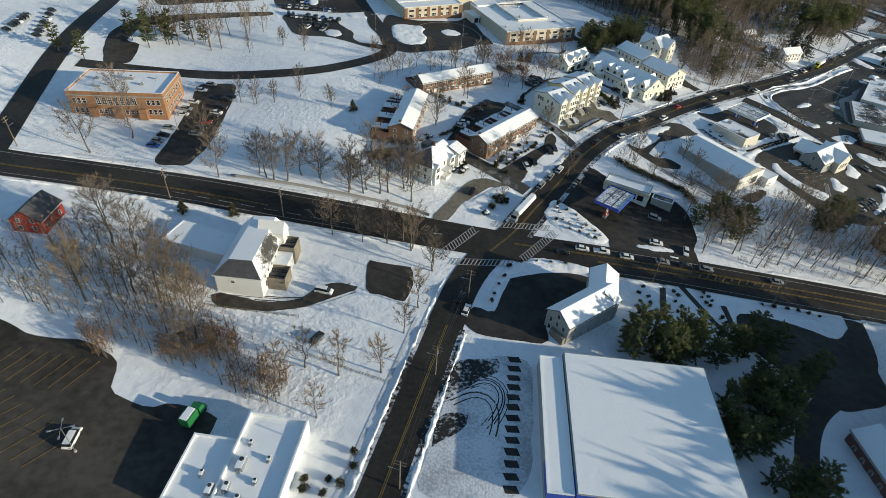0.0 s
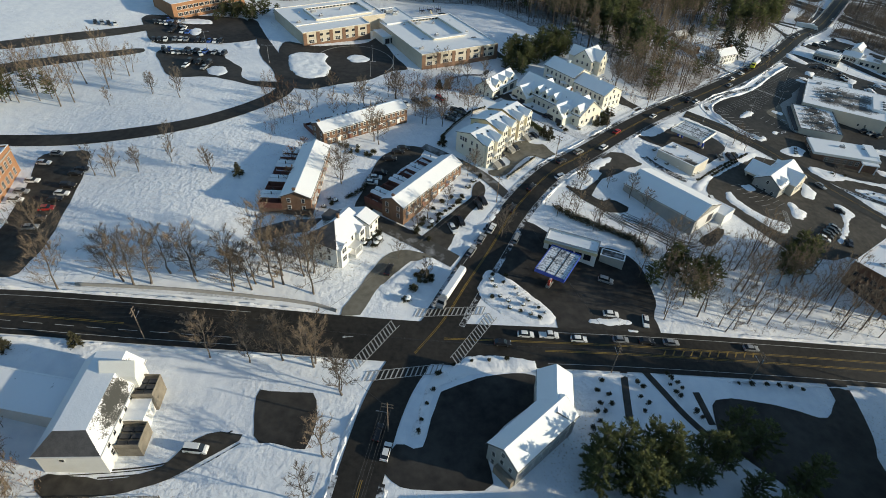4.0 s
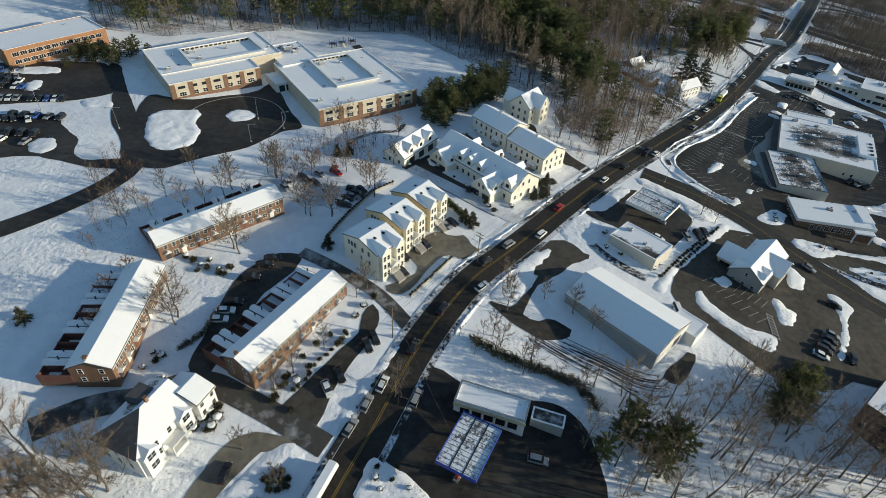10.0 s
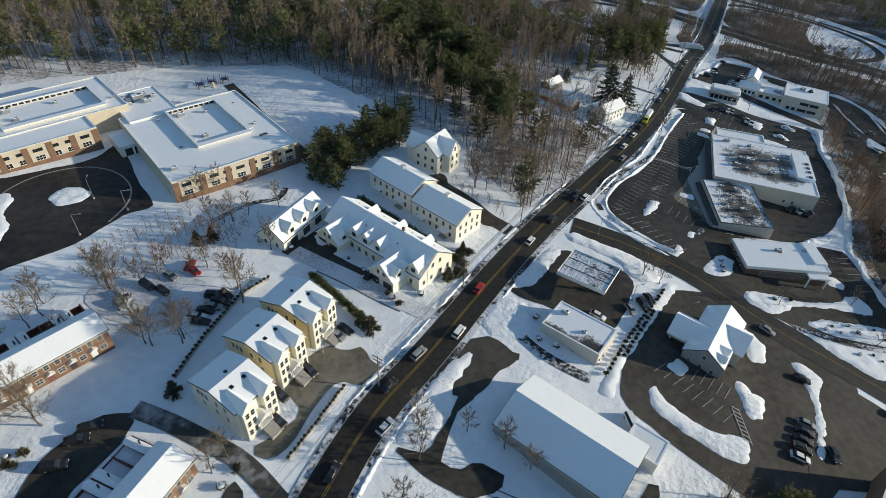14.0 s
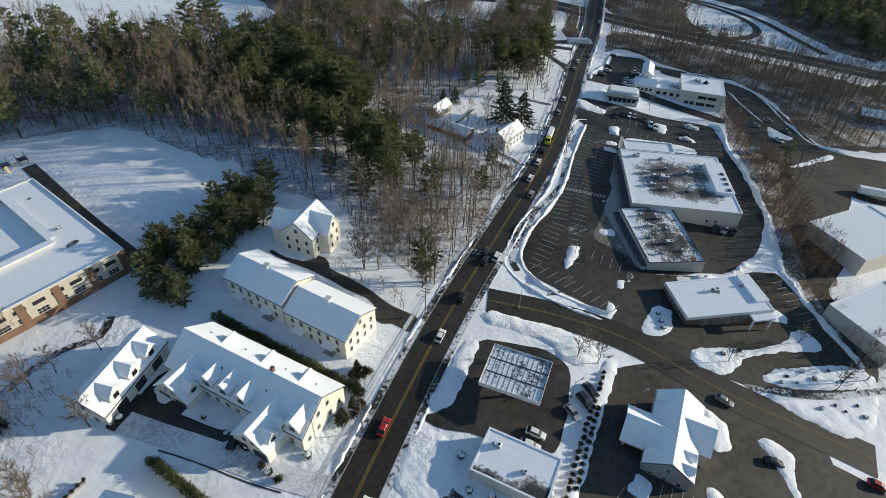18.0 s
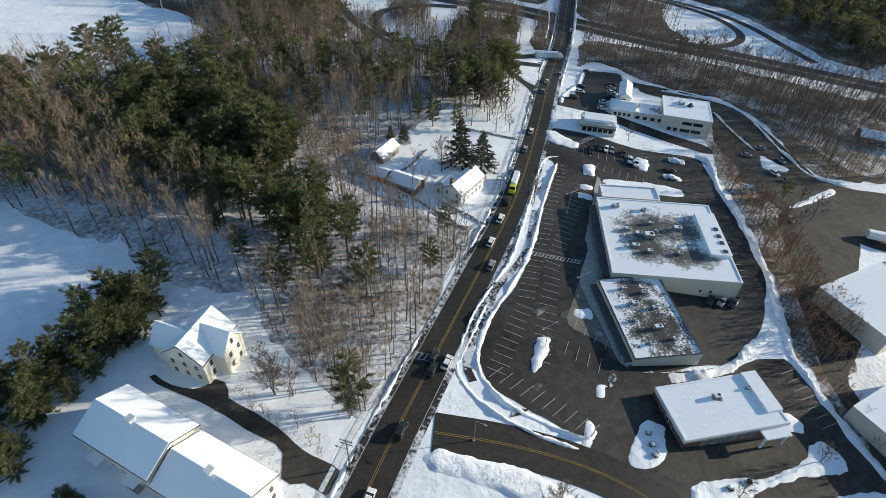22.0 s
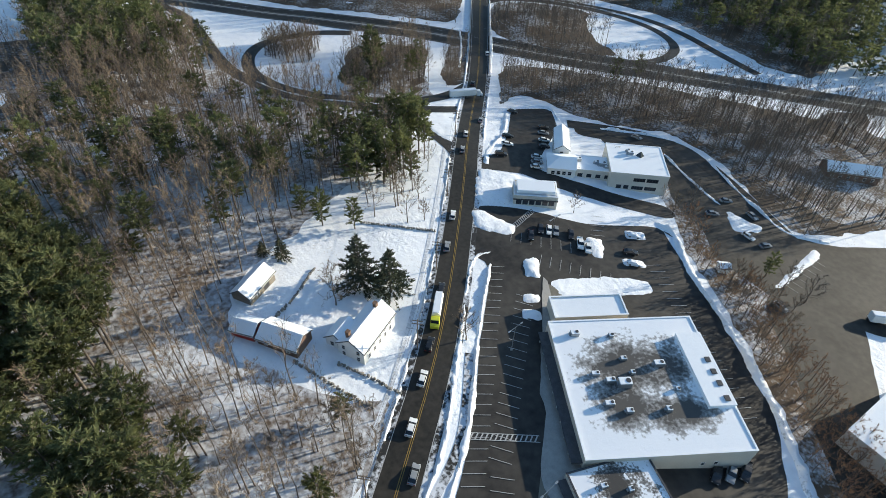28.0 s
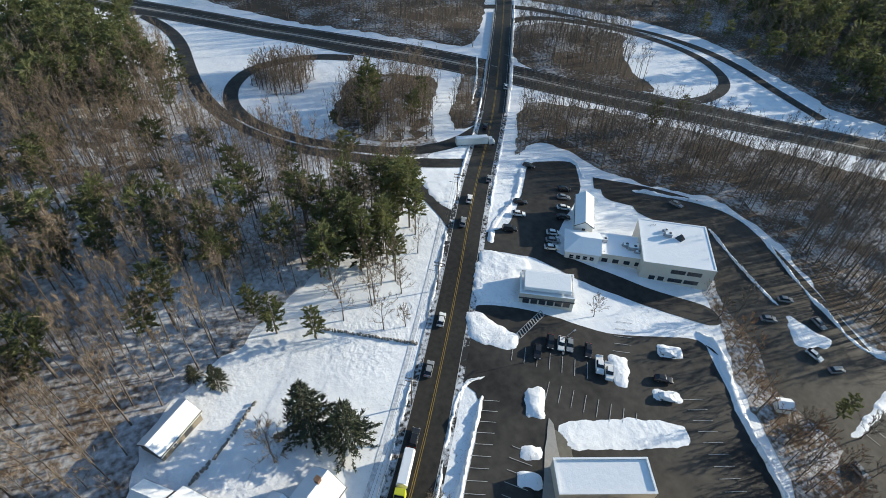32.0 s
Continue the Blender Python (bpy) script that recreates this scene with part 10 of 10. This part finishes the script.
def street_lamp(x, y, ang, hgt=8.0, heads=1):
    root = thing("street_lamp", pose(x, y, h(x, y), 0, 0, ang), "slim grey metal lamp post in a car park" if heads > 1 else "slim grey metal street lamp", "street lamp", "lamp posts")
    bm = bmesh.new()
    cyl(bm, 0, 0, 0.5, hgt, 0.09, 0.06, 8)
    part("post", bm, STEEL, root)
    bm = bmesh.new()
    cyl(bm, 0, 0, -0.4, 0.55, 0.3, n=12)
    part("footing", bm, CONCRETE, root)
    for k in range(heads):
        m = Matrix.Rotation(k * math.tau / heads, 4, "Z")
        a = part("arm", boxes((0, 1.9, -0.04, 0.04, hgt - 0.1, hgt)), STEEL, root, m=m)
        part("lamp_head", rounded(boxes((1.7, 2.5, -0.18, 0.18, hgt - 0.12, hgt + 0.08)), 0.05, 1), STEEL, a)
    return root


def add_walls():
    low_wall("retaining_wall", [(-73.8, 164.0), (-56.1, 162.4), (-36.6, 160.4), (-12.6, 157.4), (-5.3, 154.5)], 0.5, 0.9, CONCRETE, "low retaining wall above the road edge")
    low_wall("garden_wall", [(66, 225), (59, 217.5), (52.5, 211)], 0.4, 0.9, CONCRETE, "low retaining wall beside the drive")
    low_wall("garden_wall", [(31.4, 235.0), (37.4, 245.5), (45.7, 257.8), (52.9, 263.2)], 0.4, 0.8, CONCRETE, "curving retaining wall behind town houses")
    for pts in (((188.7, 348.7), (192.5, 336.4), (195.9, 328.3)), ((208.2, 372.4), (198.4, 365.9), (191.2, 362.8)), ((196.3, 342.2), (200.2, 334.2), (202.7, 327.4)), ((230.6, 382.0), (246.8, 366.6))):
        stone_wall(pts)
    for pts in ([(-64, 107), (-52, 106.5), (-38.5, 106)], [(-33, 93.5), (-23, 90), (-13.5, 87)]):
        post_fence(pts)
    for o in (5.4, -5.4):
        p = resampled(smoothed(MAIN, 2, False), 2.0)
        t = np.gradient(p, axis=0)
        t /= np.linalg.norm(t, axis=1)[:, None]
        q = (p + np.stack([-t[:, 1], t[:, 0]], 1) * o)
        q = q[(q[:, 0] > 352) & (q[:, 0] < 420)]
        low_wall("bridge_parapet", q[::4], 0.3, 1.0, CONCRETE, "concrete parapet of the road bridge", "parapet", 0.15)


def post_fence(pts, hgt=1.1):
    p = resampled(pts, 2.6)
    x, y = p[0]
    root = thing("fence", pose(x, y, h(x, y)), "low weathered post and rail fence in the snow", "fence")
    for a in p:
        q = a - p[0]
        z = h(*a) - h(x, y)
        part("post", boxes((q[0] - 0.07, q[0] + 0.07, q[1] - 0.07, q[1] + 0.07, z - 0.4, z + hgt)), WEATHERED, root)
    for a, b in zip(p, p[1:]):
        za, zb = h(*a) - h(x, y), h(*b) - h(x, y)
        for u in (0.45, 0.9):
            v = Vector((b[0] - a[0], b[1] - a[1], zb - za))
            m = Matrix.Translation((a[0] - x, a[1] - y, za + u)) @ v.to_track_quat("X", "Z").to_matrix().to_4x4()
            part("rail", boxes((0, v.length, -0.03, 0.03, -0.06, 0.06)), WEATHERED, root, m=m)


def add_poles():
    a = [(-147, 168), (-89, 149.5), (-52, 146.0), (-13, 141.0)]
    b = [(-7.5, 60), (-1, 90), (7.5, 118)]
    c = [(46.5, 198.5), (73.5, 223.5), (103, 250), (131, 274), (156, 293), (183, 312.5), (214, 335), (236, 353.5), (262, 378), (291, 406)]
    d = [(66, 132.5), (105, 130), (150, 126)]
    for line, ang in ((a, 0), (b, 75), (c, 40), (d, -4)):
        for k, (x, y) in enumerate(line):
            utility_pole(x, y, ang, 11.0, True, k % 3 == 1)
        for p, q in zip(line, line[1:]):
            wires(p, q, 10.8, ((-1.1, 0), (0.5, 0), (1.1, 0), (0.0, -2.6), (0.1, -3.2)))
    for p, q in (((-13, 141.0), (46.5, 198.5)), ((-13, 141.0), (66, 132.5)), ((46.5, 198.5), (66, 132.5)), ((-13, 141), (7.5, 118))):
        wires(p, q, 9.5, ((0, 0), (0.3, -0.5)), 1.4)
    for x, y, ang, hgt, n in ((-74.9, 63.1, 20, 8.5, 4), (-101.4, 189.5, 0, 7, 1), (6.1, 309.8, 90, 7, 1), (62.9, 235.8, 0, 5, 1), (15.9, 302.2, 0, 7, 1), (5.1, 291.8, 0, 7, 1), (156.7, 267.3, -60, 8, 1),
                              (163.8, 229.3, 0, 6, 1), (232.8, 321.0, 0, 9, 2), (276.0, 344.5, 0, 8, 2), (209.0, 290.0, 0, 9, 2), (188.0, 280.0, 0, 9, 2), (150.8, 237.9, 0, 6, 1), (-40, 300, 0, 8, 2), (-70, 315, 0, 8, 2)):
        street_lamp(x, y, ang, hgt, n)
    # floodlight mast by the far field
    x, y = 150.8, 514.5
    root = thing("floodlight_mast", pose(x, y, h(x, y), 0, 0, -40), "tall sports floodlight mast beyond the trees", "floodlight")
    bm = bmesh.new()
    cyl(bm, 0, 0, -0.5, 24, 0.25, 0.12, 8)
    part("mast", bm, STEEL, root)
    for z in (22.6, 23.8):
        part("lamp_bar", boxes((-2.4, 2.4, -0.08, 0.08, z - 0.08, z + 0.08)), STEEL, root)
        for k in range(5):
            part("floodlight", rounded(boxes((-2.3 + k, -1.7 + k, -0.35, 0.05, z, z + 0.55)), 0.05, 1), TRIM, root)


BIG_SHRUBS = [(95.7, 258.2), (97.9, 262.7), (102.3, 265.6), (106.7, 263.4), (105.9, 259.3), (104.9, 255.8), (102.6, 254.7), (109.6, 263.5), (100.2, 254.6)]


def add_shrubs():
    rng = np.random.RandomState(5)
    low = []
    for k in range(3):
        pieces = [needle_clump(rng, np.array([rng.uniform(-0.4, 0.4), rng.uniform(-0.4, 0.4), rng.uniform(0.25, 0.6)]), 0.55, 60, 0.8) for _ in range(9)]
        v, f = joined(pieces)
        me = mesh_np("leaves", v, f)
        me.materials.append(SHRUB)
        bm = bmesh.new()
        bmesh.ops.create_icosphere(bm, subdivisions=2, radius=0.6)
        for q in bm.verts:
            q.co = Vector((q.co.x * rng.uniform(0.8, 1.1), q.co.y * rng.uniform(0.8, 1.1), q.co.z * 0.35 + 0.72 + rng.uniform(-0.05, 0.05)))
        cap = bpy.data.meshes.new("snow_cap")
        bm.to_mesh(cap)
        bm.free()
        cap.materials.append(SNOW_ROOF)
        low.append((me, cap))

    def shrub(x, y, s, snow=True, lift=0.0, group=""):
        root = thing("shrub", Matrix.Translation((x, y, h(x, y) + lift)) @ Matrix.Rotation(rng.uniform(0, 6), 4, "Z") @ Matrix.Scale(s, 4), "rounded dark shrub capped with snow" if snow else "rounded dark evergreen shrub in the snow", "shrub", group)
        me, cap = low[rng.randint(3)]
        part("leaves", me, None, root)
        if snow:
            part("snow_cap", cap, None, root)
    for x, y in ROUND_SHRUBS:
        shrub(x, y, rng.uniform(1.1, 1.7), False)
    for x, y in [(211.4, 218.7), (216.8, 218.0), (218.2, 214.8), (224.9, 214.8), (225.2, 210.9), (212.4, 216.1), (208.0, 218.2), (215.8, 207.2), (216.6, 204.7), (221.6, 204.4), (211.0, 208.2), (219.9, 201.4), (200.3, 231.7), (205.7, 230.3), (193.8, 249.7), (192.3, 247.2), (191.0, 245.1)]:
        shrub(x, y, rng.uniform(0.6, 1.1), rng.rand() < 0.6, 0.2, "shrubs on snowy islands")
    for x, y in BIG_SHRUBS:
        shrub(x, y, rng.uniform(1.9, 2.5), False)
    isl = [(40.2, 167.1), (42.8, 164.1), (46.2, 162.0), (49.0, 157.3), (51.4, 154.5), (53.1, 152.6), (40.2, 162.5), (41.0, 158.9), (43.1, 154.4), (45.9, 153.3), (48.6, 152.2), (51.0, 150.6), (44.1, 166.8), (46.4, 159.3), (43, 157), (47, 155.5), (38.5, 158.5), (39.5, 165)]
    for x, y in isl:
        shrub(x, y, rng.uniform(0.7, 1.1), rng.rand() < 0.75, 0.55, "shrubs on the traffic island")
    for x, y in [(62.3, 129.9), (60.2, 126.8), (62.9, 125.6), (59.8, 123.1), (58, 120.9), (60.3, 120.8), (57.8, 118.1), (62.6, 122.7), (55.5, 115.9), (57.7, 115.4), (72.1, 129.4), (73.2, 127.7), (71, 124.9), (72.4, 122.9), (70.8, 120.7), (81.4, 131.9), (82.1, 130.5), (83.1, 129.1), (83.7, 127.4), (80.8, 128.5), (81.5, 126.3), (82.5, 125), (84.3, 120.4), (85.4, 118.7), (101, 128.7), (104.7, 128.5), (109.1, 128.4), (112.7, 128), (115.7, 127.6), (119.2, 126.9), (20.5, 133.1), (18.6, 128.4), (16.9, 124.7), (15.2, 120.4), (14.3, 117.1), (24.6, 135.7), (29.4, 136.7), (34.1, 136.8), (38.9, 137.0)]:
        shrub(x, y, rng.uniform(0.7, 1.2), False, 0.5)
    for x, y in [(17.4, 167.3), (19.0, 168.3), (20.5, 168.4), (22.0, 167.1), (21.4, 165.5), (19.8, 164.9), (18.1, 165.3), (19.6, 166.8), (20.6, 166.7), (18.4, 166.5)]:
        shrub(x, y, rng.uniform(1.0, 1.4), False, 0.2, "shrubs in a round bed")
    for x, y in [(6.3, 184.5), (3.7, 181.8), (6.8, 181.6), (2.1, 179.8), (5.8, 179.8), (5.0, 183.5), (18.2, 185.2), (23.4, 188.6), (14.2, 158.3), (16.2, 162.1)]:
        shrub(x, y, rng.uniform(1.5, 2.0), rng.rand() < 0.4)
    for x, y in [(27.5, 192.5), (28.8, 193.8), (30.1, 194.9), (31.4, 196.2), (32.7, 197.6), (34.1, 198.9), (35.4, 200.3), (22.7, 186.6), (23.7, 187.4), (25.2, 189.0), (26.1, 190.4)]:
        shrub(x, y, rng.uniform(0.8, 1.1), False, 0.0, "clipped shrubs before row houses")
    for x, y in [(-5.9, 228.6), (-4.2, 226.6), (-1.8, 225.3), (0.3, 226.8), (2.9, 223.5), (4.5, 221.6), (-10.5, 195.0), (-8.2, 196.4), (-7.0, 197.7), (-9.1, 198.9), (-3, 190), (-6, 192)]:
        shrub(x, y, rng.uniform(0.9, 1.5), rng.rand() < 0.5)
    for x, y in np.vstack([resampled([(163.5, 240), (143.5, 226.5), (128.5, 215.5)], 1.9), resampled([(154.5, 232.5), (136.5, 219.5)], 2.0)]):
        shrub(x, y, rng.uniform(0.8, 1.0), False, 0.3, "shrubs along the bank strip")
    for x, y in [(17.1, 191.4), (18.5, 187.5), (24.7, 194.8), (26.0, 192.2), (31.3, 200.3), (33.3, 197.5), (37.5, 205.4), (42.6, 211.2), (28, 198), (35, 201), (21, 190), (40, 208.5)]:
        shrub(x, y, rng.uniform(1.0, 1.6), rng.rand() < 0.3)
    p = resampled([(66, 225), (59, 217.5), (52.5, 211)], 1.05)
    q = resampled([(31.4, 235.0), (37.4, 245.5), (45.7, 257.8), (52.9, 263.2)], 1.2)
    for x, y in np.vstack([p, q]):
        shrub(x, y, 0.62, False, 0.75, "clipped shrubs along a wall")
    for x, y in [(78, 262), (81, 257), (86, 262), (88, 258), (75, 268), (72, 280), (83, 250), (91, 250), (60, 275), (52, 280), (124, 224), (120, 226), (116.5, 229), (119, 236), (121, 231), (128, 219), (131, 221)]:
        shrub(x, y, rng.uniform(0.8, 1.3), True)
    hedge([(64.2, 261.9), (69, 253), (73.7, 244.1)], 1.2, 2.2, "long dark evergreen hedge beside the drive", NEEDLES)
    hedge([(83.6, 294.6), (94.3, 278.2), (105.6, 260.5)], 1.6, 2.2, "dark evergreen hedge between two houses", NEEDLES)
    hedge([(67, 196), (74.4, 190.3), (82.9, 185.8), (90.1, 182.1), (93.0, 175.5)], 2.2, 1.8, "ragged dark hedge behind a filling station", SHRUB)
    hedge([(-3.2, 199.5), (1.5, 203.0), (4.0, 208.5)], 1.2, 1.2, "low dark hedge by the row houses", SHRUB)
    tall = tree_thing("arborvitae", pine_tree(175, 4.2, 0.26, 0.0, 12, 9, 30, True, 0.11), (BARK, SHRUB), "bronze-green upright evergreen by a house", "shrub")
    for x, y in [(108.4, 265.6), (101.4, 262.8), (97.0, 259.7), (89.7, 254.8), (100.5, 254.9), (106.2, 260.6), (103.6, 256.8)]:
        tall(x, y, rng.uniform(0.7, 1.0), rng.uniform(0, 6))


add_walls()
add_poles()
add_shrubs()
add_markings()
